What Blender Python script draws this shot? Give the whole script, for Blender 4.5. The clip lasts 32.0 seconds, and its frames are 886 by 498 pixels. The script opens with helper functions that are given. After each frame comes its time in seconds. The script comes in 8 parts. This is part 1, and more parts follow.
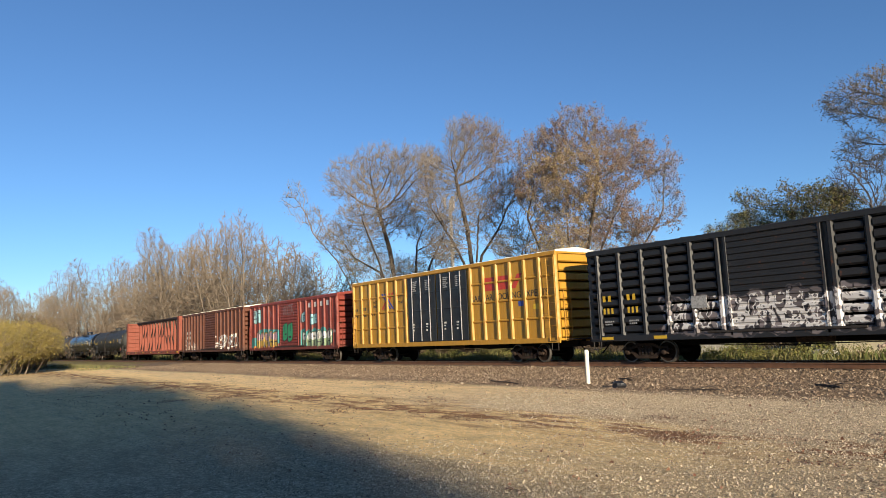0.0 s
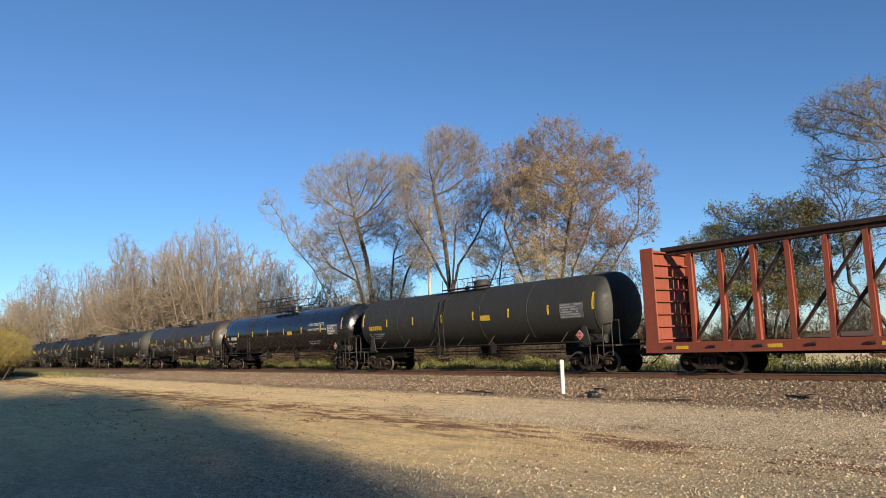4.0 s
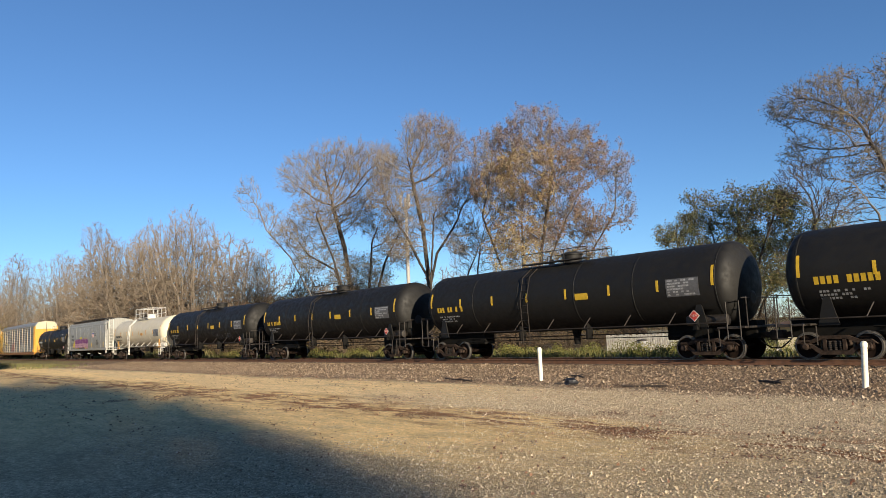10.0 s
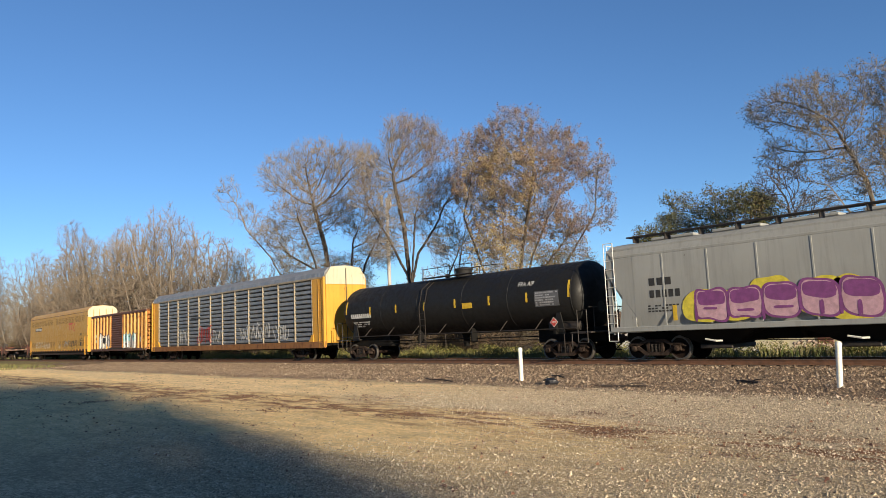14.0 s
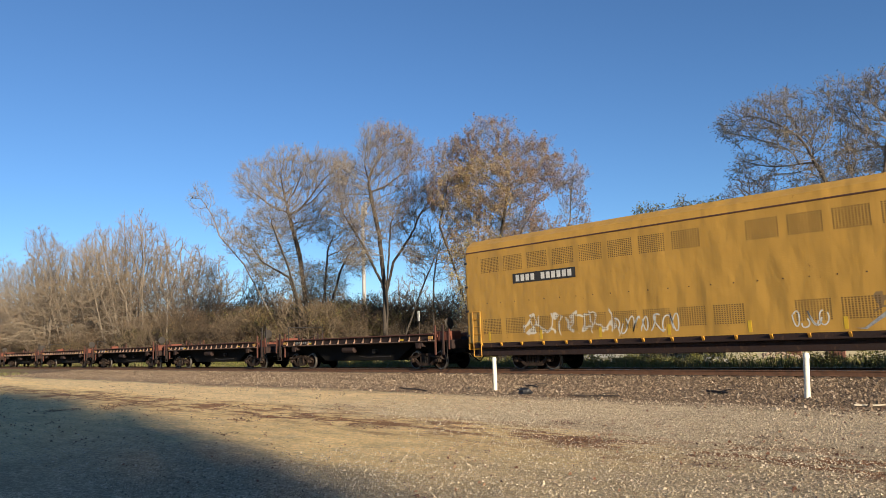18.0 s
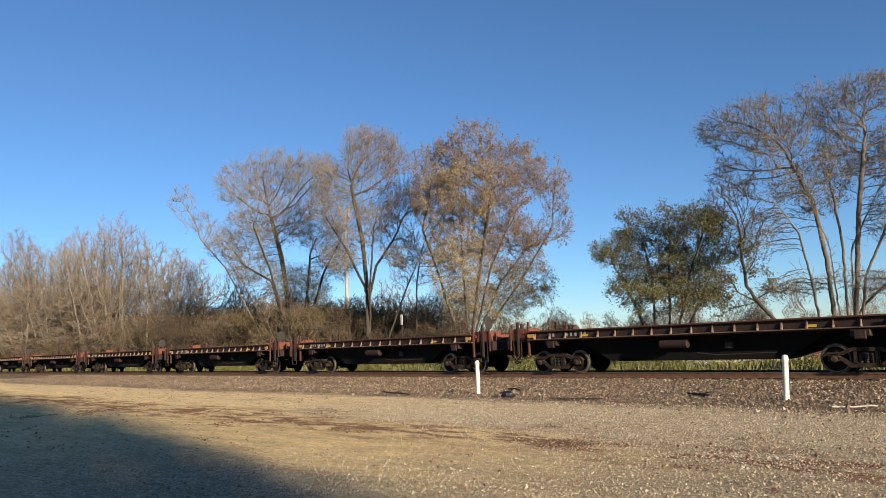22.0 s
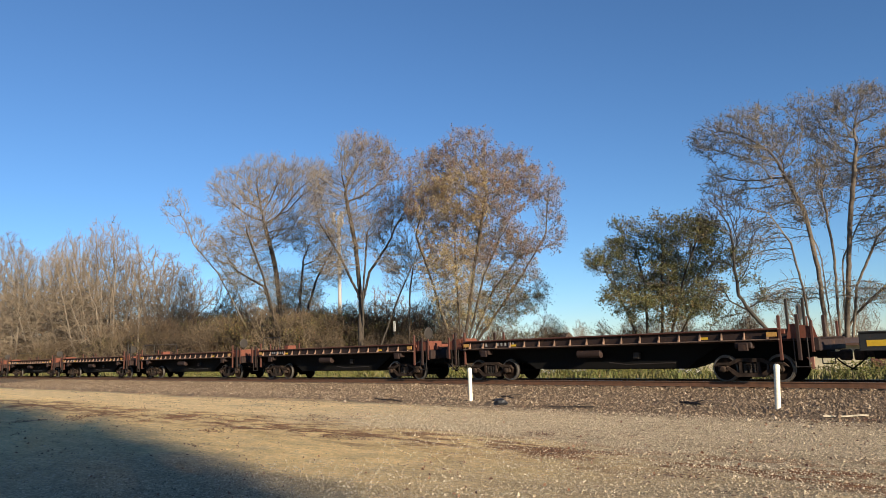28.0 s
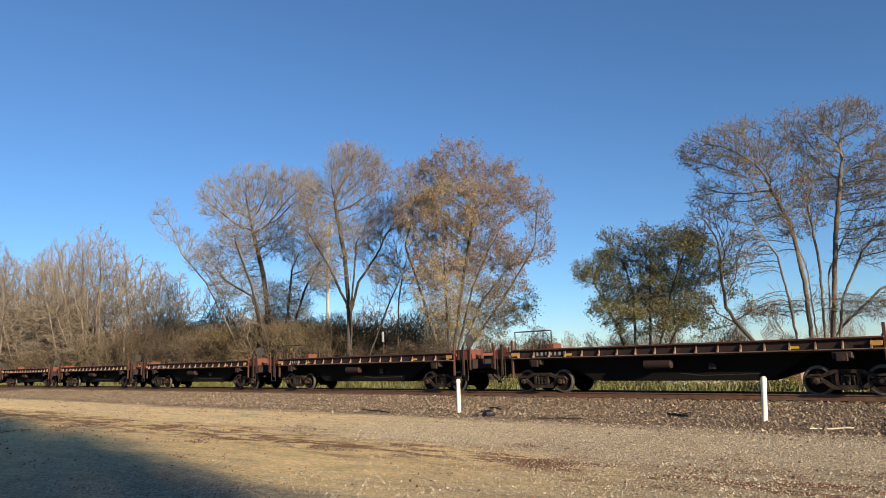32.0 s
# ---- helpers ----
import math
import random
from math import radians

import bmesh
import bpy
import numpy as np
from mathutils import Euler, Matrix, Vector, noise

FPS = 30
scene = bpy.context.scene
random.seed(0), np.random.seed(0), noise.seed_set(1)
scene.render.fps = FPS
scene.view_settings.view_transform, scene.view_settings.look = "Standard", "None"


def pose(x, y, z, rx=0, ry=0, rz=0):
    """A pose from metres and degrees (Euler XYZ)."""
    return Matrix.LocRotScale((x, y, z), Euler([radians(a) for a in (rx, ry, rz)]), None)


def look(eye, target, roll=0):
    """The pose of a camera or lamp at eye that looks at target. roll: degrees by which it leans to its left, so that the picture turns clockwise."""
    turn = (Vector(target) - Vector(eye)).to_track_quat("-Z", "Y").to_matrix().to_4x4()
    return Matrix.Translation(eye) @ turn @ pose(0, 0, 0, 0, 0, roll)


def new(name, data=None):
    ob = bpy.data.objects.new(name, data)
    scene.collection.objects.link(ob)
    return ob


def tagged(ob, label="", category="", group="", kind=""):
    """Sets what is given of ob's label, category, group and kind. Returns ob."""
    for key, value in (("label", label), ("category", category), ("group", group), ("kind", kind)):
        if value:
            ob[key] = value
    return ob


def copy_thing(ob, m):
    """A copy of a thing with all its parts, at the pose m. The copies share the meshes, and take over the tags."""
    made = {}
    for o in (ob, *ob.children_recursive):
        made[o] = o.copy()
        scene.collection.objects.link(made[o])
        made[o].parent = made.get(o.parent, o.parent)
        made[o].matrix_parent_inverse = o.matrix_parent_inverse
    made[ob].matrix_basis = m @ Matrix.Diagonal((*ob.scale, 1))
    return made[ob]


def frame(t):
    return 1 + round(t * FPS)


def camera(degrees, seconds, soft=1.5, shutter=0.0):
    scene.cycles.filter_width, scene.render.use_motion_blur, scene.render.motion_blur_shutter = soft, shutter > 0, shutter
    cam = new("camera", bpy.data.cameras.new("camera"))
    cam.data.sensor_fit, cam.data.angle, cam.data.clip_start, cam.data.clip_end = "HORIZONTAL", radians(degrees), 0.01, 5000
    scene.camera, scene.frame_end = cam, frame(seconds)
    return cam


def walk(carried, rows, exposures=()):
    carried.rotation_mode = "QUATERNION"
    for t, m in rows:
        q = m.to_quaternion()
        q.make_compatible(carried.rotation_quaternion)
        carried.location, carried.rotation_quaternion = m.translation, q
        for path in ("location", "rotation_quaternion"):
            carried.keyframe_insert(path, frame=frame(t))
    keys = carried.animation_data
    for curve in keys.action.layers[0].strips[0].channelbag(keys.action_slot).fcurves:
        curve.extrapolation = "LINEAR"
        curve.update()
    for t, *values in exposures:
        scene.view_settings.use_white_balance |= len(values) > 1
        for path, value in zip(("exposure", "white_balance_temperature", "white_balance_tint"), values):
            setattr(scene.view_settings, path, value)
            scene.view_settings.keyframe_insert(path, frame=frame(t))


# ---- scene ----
# The camera stands still on the gravel lot and pans slowly after the train.
EYE = 1.75
cam = camera(64.6, 32.0, soft=0.5)


def eye(rx, ry, rz):
    return pose(0, 0, EYE, rx, ry, rz)


PATH = [
    (0.0, eye(97.08, 2.50, 52.84)),
    (0.5, eye(96.94, 2.47, 52.56)),
    (1.0, eye(96.97, 2.39, 52.31)),
    (1.5, eye(97.07, 2.26, 52.02)),
    (2.0, eye(97.19, 2.16, 51.72)),
    (2.5, eye(97.37, 2.13, 51.47)),
    (3.0, eye(97.60, 2.16, 51.26)),
    (3.5, eye(97.76, 2.13, 51.03)),
    (5.5, eye(97.41, 2.24, 50.58)),
    (6.0, eye(97.18, 2.26, 50.51)),
    (6.5, eye(97.00, 2.38, 50.47)),
    (7.0, eye(96.87, 2.49, 50.37)),
    (7.5, eye(96.75, 2.67, 50.25)),
    (8.0, eye(96.63, 2.62, 50.09)),
    (8.5, eye(96.63, 2.63, 49.93)),
    (9.0, eye(96.68, 2.60, 49.69)),
    (9.5, eye(96.73, 2.56, 49.44)),
    (10.0, eye(96.74, 2.53, 49.15)),
    (10.5, eye(96.79, 2.47, 48.86)),
    (11.0, eye(96.85, 2.44, 48.65)),
    (11.5, eye(96.89, 2.45, 48.48)),
    (12.0, eye(96.89, 2.52, 48.32)),
    (12.5, eye(96.91, 2.50, 48.14)),
    (13.0, eye(96.87, 2.53, 47.99)),
    (13.5, eye(96.75, 2.51, 47.82)),
    (14.0, eye(96.69, 2.51, 47.60)),
    (14.5, eye(96.73, 2.49, 47.33)),
    (16.5, eye(97.07, 2.38, 46.38)),
    (17.0, eye(97.20, 2.28, 46.15)),
    (17.5, eye(97.31, 2.18, 45.84)),
    (18.0, eye(97.34, 2.18, 45.52)),
    (18.5, eye(97.31, 2.19, 45.29)),
    (19.0, eye(97.25, 2.15, 45.08)),
    (19.5, eye(97.24, 2.04, 44.88)),
    (20.0, eye(97.34, 2.02, 44.74)),
    (20.5, eye(97.54, 2.09, 44.57)),
    (21.0, eye(97.68, 2.23, 44.41)),
    (21.5, eye(97.67, 2.31, 44.24)),
    (22.0, eye(97.57, 2.33, 44.14)),
    (22.5, eye(97.44, 2.26, 44.11)),
    (23.0, eye(97.41, 2.21, 44.13)),
    (23.5, eye(97.48, 2.22, 44.12)),
    (24.0, eye(97.60, 2.20, 44.07)),
    (24.5, eye(97.73, 2.22, 44.00)),
    (25.0, eye(97.87, 2.20, 43.90)),
    (25.5, eye(97.95, 2.23, 43.84)),
    (27.5, eye(98.15, 2.09, 43.60)),
    (28.0, eye(98.11, 1.96, 43.55)),
    (28.5, eye(98.04, 1.76, 43.47)),
    (29.0, eye(98.08, 1.65, 43.31)),
    (29.5, eye(98.21, 1.75, 43.17)),
    (30.0, eye(98.35, 1.88, 43.05)),
    (30.5, eye(98.49, 1.90, 42.91)),
    (31.0, eye(98.65, 1.78, 42.74)),
    (31.5, eye(98.84, 1.74, 42.65)),
    (32.0, eye(98.95, 1.71, 42.62)),
]
walk(cam, PATH, exposures=[(0.0, 1.0), (32.0, 1.0)])

# ---- light: a low sun behind and to the right, clear sky ----
SUN_EL, SUN_AZ = 13.5, 15.5          # degrees; azimuth from +x towards -y
world = bpy.data.worlds.new("sky")
scene.world = world
world.use_nodes = True
wn, wl = world.node_tree.nodes, world.node_tree.links
wn.clear()
sky = wn.new("ShaderNodeTexSky")
sky.sky_type, sky.sun_disc = "NISHITA", False
sky.sun_elevation, sky.sun_rotation = radians(SUN_EL), radians(90 + SUN_AZ)
sky.altitude, sky.air_density, sky.dust_density, sky.ozone_density = 1200, 1.0, 0.0, 5.0
back = wn.new("ShaderNodeBackground")
back.inputs["Strength"].default_value = 0.0764
out = wn.new("ShaderNodeOutputWorld")
wl.new(sky.outputs[0], back.inputs[0])
wl.new(back.outputs[0], out.inputs[0])
sun_dir = Vector((math.cos(radians(SUN_EL)) * math.cos(radians(SUN_AZ)),
                  -math.cos(radians(SUN_EL)) * math.sin(radians(SUN_AZ)), math.sin(radians(SUN_EL))))
sun_data = bpy.data.lights.new("sun", "SUN")
sun_data.energy, sun_data.angle, sun_data.color = 4.4, radians(0.6), (1.0, 0.855, 0.64)
sun = new("sun", sun_data)
sun.matrix_world = look(sun_dir * 100, (0, 0, 0))

# ---- materials ----
class Graph:
    """A small writer of node materials."""

    def __init__(self, name):
        self.mat = bpy.data.materials.new(name)
        self.mat.use_nodes = True
        self.n, self.l = self.mat.node_tree.nodes, self.mat.node_tree.links
        self.n.clear()
        self.bsdf = self.n.new("ShaderNodeBsdfPrincipled")
        o = self.n.new("ShaderNodeOutputMaterial")
        self.l.new(self.bsdf.outputs[0], o.inputs[0])
        self.co = self.n.new("ShaderNodeTexCoord").outputs["Object"]
        self.sep = None

    def put(self, sock, value):
        if isinstance(value, bpy.types.NodeSocket):
            self.l.new(value, sock)
        elif isinstance(value, (tuple, list)) and len(value) == 3 and sock.type == "RGBA":
            sock.default_value = (*value, 1)
        else:
            sock.default_value = value

    def world(self):
        self.co = self.n.new("ShaderNodeNewGeometry").outputs["Position"]

    def stretch(self, sx, sy, sz):
        m = self.n.new("ShaderNodeMapping")
        self.l.new(self.co, m.inputs["Vector"])
        m.inputs["Scale"].default_value = (sx, sy, sz)
        return m.outputs[0]

    def noise(self, scale, detail=4.0, rough=0.55, vec=None, dist=0.0):
        t = self.n.new("ShaderNodeTexNoise")
        self.l.new(vec or self.co, t.inputs["Vector"])
        t.inputs["Scale"].default_value, t.inputs["Detail"].default_value = scale, detail
        t.inputs["Roughness"].default_value, t.inputs["Distortion"].default_value = rough, dist
        return t.outputs["Fac"]

    def cells(self, scale, feature="F1", vec=None, want="Distance"):
        t = self.n.new("ShaderNodeTexVoronoi")
        t.feature = feature
        self.l.new(vec or self.co, t.inputs["Vector"])
        t.inputs["Scale"].default_value = scale
        return t.outputs[want]

    def math(self, op, a, b=0.0, c=0.0):
        m = self.n.new("ShaderNodeMath")
        m.operation = op
        for s, v in zip(m.inputs, (a, b, c)):
            self.put(s, v)
        return m.outputs[0]

    def ramp(self, fac, lo, hi, a=0.0, b=1.0, smooth=True):
        m = self.n.new("ShaderNodeMapRange")
        m.interpolation_type = "SMOOTHSTEP" if smooth else "LINEAR"
        self.put(m.inputs["Value"], fac)
        for k, v in (("From Min", lo), ("From Max", hi), ("To Min", a), ("To Max", b)):
            m.inputs[k].default_value = v
        return m.outputs[0]

    def mix(self, fac, a, b, mode="MIX"):
        m = self.n.new("ShaderNodeMix")
        m.data_type, m.blend_type = "RGBA", mode
        self.put(m.inputs[0], fac)
        self.put(m.inputs[6], a)
        self.put(m.inputs[7], b)
        return m.outputs[2]

    def axis(self, k):
        if self.sep is None:
            self.sep = self.n.new("ShaderNodeSeparateXYZ")
            self.l.new(self.co, self.sep.inputs[0])
        return self.sep.outputs[k]

    def band(self, v, lo, hi, soft=0.05):
        return self.math("MULTIPLY", self.ramp(v, lo - soft, lo + soft), self.ramp(v, hi - soft, hi + soft, 1.0, 0.0))

    def bump(self, height, strength=0.3, dist=0.02):
        b = self.n.new("ShaderNodeBump")
        b.inputs["Strength"].default_value, b.inputs["Distance"].default_value = strength, dist
        self.l.new(height, b.inputs["Height"])
        self.l.new(b.outputs[0], self.bsdf.inputs["Normal"])

    def done(self, color, rough=0.6, metal=0.0, spec=0.5):
        self.put(self.bsdf.inputs["Base Color"], color)
        self.put(self.bsdf.inputs["Roughness"], rough)
        self.put(self.bsdf.inputs["Metallic"], metal)
        self.bsdf.inputs["Specular IOR Level"].default_value = spec
        return self.mat


def tint(c, k):
    return tuple(min(1.0, max(0.0, v * k)) for v in c)


RUST = (0.16, 0.06, 0.028)


def paint(name, base, rough=0.55, rust=0.15, streak=0.3, fade=0.2, rust_color=RUST, marks=(), grime=0.0, spec=0.5, dent=0.0):
    """Old railway paint: patchy fading, vertical streaks, rust blooms, and sprayed lettering in the boxes
    of marks: (x0, x1, z0, z1, fill, line, scale)."""
    g = Graph(name)
    big = g.noise(0.7, 3)
    mid = g.noise(3.5, 6, 0.65)
    run = g.noise(2.2, 5, 0.6, g.stretch(3.0, 3.0, 0.22))
    c = g.mix(g.ramp(big, 0.3, 0.75, 0, fade), base, tint(base, 1.5))
    c = g.mix(g.ramp(run, 0.42, 0.72, 0, streak), c, tint(base, 0.42))
    r = g.math("ADD", mid, g.math("MULTIPLY", run, 0.35))
    c = g.mix(g.ramp(r, 0.86 - rust, 0.98 - rust * 0.6), c, g.mix(g.noise(14), rust_color, tint(rust_color, 0.45)))
    if grime:
        c = g.mix(g.ramp(g.math("ADD", g.axis(2), g.math("MULTIPLY", mid, 0.8)), 1.2, 2.2, grime, 0.0), c, (0.05, 0.04, 0.032))
    for x0, x1, z0, z1, fill, line, scale in marks:
        wob = g.noise(scale * 0.8, 2)
        zz = g.math("ADD", g.axis(2), g.math("MULTIPLY_ADD", wob, 0.9, -0.45))
        xx = g.math("ADD", g.axis(0), g.math("MULTIPLY_ADD", g.noise(scale * 0.55, 2), 1.0, -0.5))
        m = g.math("MULTIPLY", g.band(xx, x0, x1, 0.03), g.band(zz, z0, z1, 0.03))
        warp = g.n.new("ShaderNodeVectorMath")
        warp.operation = "ADD"
        nt = g.n.new("ShaderNodeTexNoise")
        nt.inputs["Scale"].default_value = scale * 0.9
        g.l.new(g.stretch(1.0, 0.0, 1.0), nt.inputs["Vector"])
        g.l.new(g.stretch(1.0, 0.0, 0.55), warp.inputs[0])
        g.l.new(nt.outputs["Color"], warp.inputs[1])
        edge = g.cells(scale, "DISTANCE_TO_EDGE", warp.outputs[0])
        if fill is not None:
            f = g.mix(g.ramp(g.cells(scale, "F1", warp.outputs[0], "Color"), 0.45, 0.75), fill, tint(fill, 0.55))
            c = g.mix(g.math("MULTIPLY", m, 0.93), c, f)
        c = g.mix(g.math("MULTIPLY", m, g.ramp(edge, 0.05, 0.09, 1, 0)), c, line)
    relief = g.math("ADD", g.math("MULTIPLY", mid, 0.6), g.noise(40))
    if dent:
        relief = g.math("ADD", relief, g.math("MULTIPLY", g.noise(1.1, 2, 0.4, g.stretch(1.3, 1.0, 0.6)), dent))
    g.bump(relief, 0.12 if not dent else 0.5, 0.01)
    return g.done(c, g.ramp(mid, 0.3, 0.7, rough - 0.1, rough + 0.15), 0.0, spec)


def plain(name, base, rough=0.6, metal=0.0, var=0.35, scale=6.0, bump=0.15, spec=0.5):
    g = Graph(name)
    a, b = g.noise(scale, 5), g.noise(scale * 9, 3)
    c = g.mix(g.ramp(a, 0.3, 0.7), tint(base, 1 - var), tint(base, 1 + var))
    c = g.mix(g.ramp(b, 0.4, 0.8, 0, 0.5), c, tint(base, 0.6))
    g.bump(b, bump, 0.008)
    return g.done(c, g.ramp(a, 0.3, 0.7, rough - 0.08, rough + 0.1), metal, spec)


M = {}
M["steel"] = plain("dark_steel", (0.028, 0.022, 0.018), 0.65, 0.1)
M["truck"] = plain("dusty_cast_iron", (0.036, 0.024, 0.018), 0.85, 0.0, 0.45, 9, spec=0.2)
M["wheel"] = plain("wheel_steel", (0.016, 0.0095, 0.007), 0.85, 0.0, 0.3, 8, spec=0.12)
M["tread"] = plain("polished_tread", (0.11, 0.10, 0.09), 0.5, 0.4, 0.1, 8)
# near black: the shade under the cars is put into this colour
M["black"] = plain("shaded_underframe_black", (0.006, 0.0055, 0.005), 0.85, spec=0.2)
M["yellow_mark"] = plain("reflective_yellow", (0.60, 0.38, 0.025), 0.45, 0, 0.12)
M["orange_mark"] = plain("aged_reflector", (0.50, 0.27, 0.07), 0.55, 0, 0.2)
M["white_mark"] = plain("stencil_white", (0.62, 0.60, 0.55), 0.6, 0, 0.15)
M["black_mark"] = plain("stencil_black", (0.03, 0.028, 0.025), 0.6, 0, 0.2)
M["red_mark"] = plain("stencil_red", (0.50, 0.045, 0.03), 0.5, 0, 0.15)
M["blue_mark"] = plain("stencil_blue", (0.04, 0.07, 0.33), 0.5, 0, 0.15)
M["grey_mark"] = plain("data_panel_grey", (0.30, 0.30, 0.30), 0.6, 0, 0.3, 14)
M["panel_dark"] = plain("data_panel_ground", (0.10, 0.10, 0.105), 0.6, 0, 0.2, 12)
M["rail"] = plain("rusty_rail", (0.13, 0.062, 0.034), 0.75, 0.0, 0.3, 4)
M["rail_top"] = plain("worn_rail_head", (0.42, 0.38, 0.34), 0.3, 0.9, 0.12, 10)
M["spray_cyan"] = plain("spray_cyan_spray", (0.27, 0.5, 0.52), 0.6, 0, 0.18, 5, 0.05)
M["spray_gold"] = plain("spray_gold_spray", (0.52, 0.33, 0.05), 0.6, 0, 0.18, 5, 0.05)
M["spray_pink"] = plain("spray_pink_spray", (0.5, 0.3, 0.34), 0.6, 0, 0.18, 5, 0.05)
M["spray_plum"] = plain("spray_plum_spray", (0.2, 0.055, 0.18), 0.6, 0, 0.18, 5, 0.05)
M["spray_teal"] = plain("spray_teal_spray", (0.03, 0.2, 0.19), 0.6, 0, 0.18, 5, 0.05)
M["spray_green"] = plain("spray_green_spray", (0.03, 0.26, 0.11), 0.6, 0, 0.18, 5, 0.05)
M["spray_pale"] = plain("spray_pale_spray", (0.62, 0.6, 0.55), 0.6, 0, 0.18, 5, 0.05)
M["spray_orange"] = plain("spray_orange_spray", (0.48, 0.16, 0.03), 0.6, 0, 0.18, 5, 0.05)
M["spray_dark"] = plain("spray_dark_spray", (0.025, 0.02, 0.028), 0.6, 0, 0.18, 5, 0.05)
M["spray_yellow"] = plain("spray_yellow_spray", (0.58, 0.48, 0.05), 0.6, 0, 0.18, 5, 0.05)
M["spray_olive"] = plain("spray_olive_spray", (0.2, 0.27, 0.15), 0.6, 0, 0.18, 5, 0.05)
M["tie"] = plain("creosote_tie", (0.075, 0.05, 0.035), 0.85, 0, 0.4, 5, 0.4)
M["post"] = plain("white_plastic_post", (0.78, 0.74, 0.62), 0.5, 0, 0.08, 3)
M["black_box"] = paint("black_boxcar_paint", (0.013, 0.0135, 0.016), 0.5, 0.06, 0.2, 0.2,
                  marks=[(-4.6, 8.2, 1.05, 2.5, (0.20, 0.17, 0.175), (0.02, 0.018, 0.022), 1.6), (-4.4, 8.1, 1.25, 2.4, None, (0.66, 0.64, 0.62), 2.4), (-3.8, 8.0, 1.4, 2.3, None, (0.58, 0.56, 0.55), 1.4)])
M["gold_box"] = paint("golden_boxcar_paint", (0.44, 0.225, 0.024), 0.5, 0.02, 0.22, 0.15, rust_color=(0.26, 0.12, 0.04))
M["gold_box_door"] = paint("black_plug_door_paint", (0.009, 0.0095, 0.012), 0.4, 0.03, 0.2)
M["roof_white"] = paint("pale_roof_paint", (0.70, 0.66, 0.55), 0.6, 0.03, 0.3)
M["cap_cream"] = paint("cream_end_paint", (0.46, 0.41, 0.29), 0.65, 0.03, 0.3)
M["red_box"] = paint("bright_red_boxcar_paint", (0.19, 0.030, 0.018), 0.55, 0.10, 0.25, 0.3, grime=0.35)
M["rust_box"] = paint("oxide_red_boxcar_paint", (0.110, 0.034, 0.015), 0.65, 0.14, 0.3, 0.3, grime=0.4, marks=[
    (1.5, 7.2, 1.2, 2.4, None, (0.75, 0.70, 0.62), 1.6), (-7.8, -4.5, 1.1, 2.0, None, (0.30, 0.24, 0.20), 2.2)])
M["beam"] = paint("oxide_orange_paint", (0.21, 0.050, 0.027), 0.65, 0.10, 0.2, 0.3)
M["old_rib"] = paint("faded_yellow_rib_paint", (0.46, 0.235, 0.05), 0.6, 0.10, 0.5, 0.3, rust_color=(0.20, 0.08, 0.025))
M["old_box"] = paint("rust_streaked_yellow_paint", (0.36, 0.13, 0.018), 0.6, 0.24, 0.8, 0.2, rust_color=(0.13, 0.045, 0.016), grime=0.3)
M["old_box_door"] = paint("brown_door_paint", (0.085, 0.038, 0.026), 0.65, 0.2, 0.4, 0.3, grime=0.3)
M["gold_rack"] = paint("golden_rack_paint", (0.45, 0.250, 0.045), 0.5, 0.0, 0.12, 0.12, dent=14.0, marks=[(-9.6, -5.0, 1.5, 2.3, None, (0.62, 0.56, 0.45), 1.6), (3.5, 8.0, 1.4, 2.2, None, (0.20, 0.13, 0.06), 2.0)])
M["rack_yellow"] = paint("rack_yellow_paint", (0.52, 0.26, 0.03), 0.55, 0.05, 0.3, 0.2)
M["rack_grey"] = plain("galvanised_panel", (0.26, 0.27, 0.28), 0.5, 0.55, 0.2, 2.5)
M["hopper"] = paint("grey_hopper_paint", (0.27, 0.27, 0.25), 0.6, 0.0, 0.25, 0.2, rust_color=(0.16, 0.14, 0.12))
M["t_black"] = paint("tank_black_paint", (0.0095, 0.009, 0.0085), 0.6, 0.0, 0.12, 0.2, rust_color=(0.03, 0.022, 0.016), spec=0.3)
M["t_new"] = paint("fresh_gloss_black_paint", (0.008, 0.009, 0.011), 0.22, 0.0, 0.05, 0.1)
M["t_dirty"] = paint("oily_brown_tank_paint", (0.034, 0.027, 0.021), 0.5, 0.10, 0.5, 0.5, rust_color=(0.09, 0.055, 0.03))
M["t_grey"] = paint("charcoal_tank_paint", (0.033, 0.033, 0.031), 0.6, 0.0, 0.2, 0.3, spec=0.3)
M["t_white"] = paint("cream_tank_paint", (0.56, 0.50, 0.37), 0.5, 0.0, 0.12, 0.15, rust_color=(0.30, 0.20, 0.12))
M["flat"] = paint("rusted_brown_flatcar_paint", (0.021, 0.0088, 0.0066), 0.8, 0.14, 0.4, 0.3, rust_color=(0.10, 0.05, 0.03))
M["flat_red"] = paint("faded_orange_red_paint", (0.145, 0.042, 0.023), 0.75, 0.16, 0.3, 0.3)
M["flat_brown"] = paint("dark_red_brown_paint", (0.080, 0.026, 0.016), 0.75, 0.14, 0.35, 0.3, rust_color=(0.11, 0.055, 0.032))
M["flat_black"] = paint("black_flatcar_paint", (0.02, 0.02, 0.02), 0.5, 0.02, 0.2, 0.2)
M["bark"] = plain("grey_brown_bark", (0.060, 0.047, 0.036), 0.9, 0, 0.35, 5, 0.6)
M["bark_mid"] = plain("brown_grey_bark", (0.125, 0.098, 0.074), 0.9, 0, 0.35, 5, 0.5)
M["bark_pale"] = plain("pale_grey_bark", (0.21, 0.17, 0.13), 0.9, 0, 0.3, 5, 0.5)
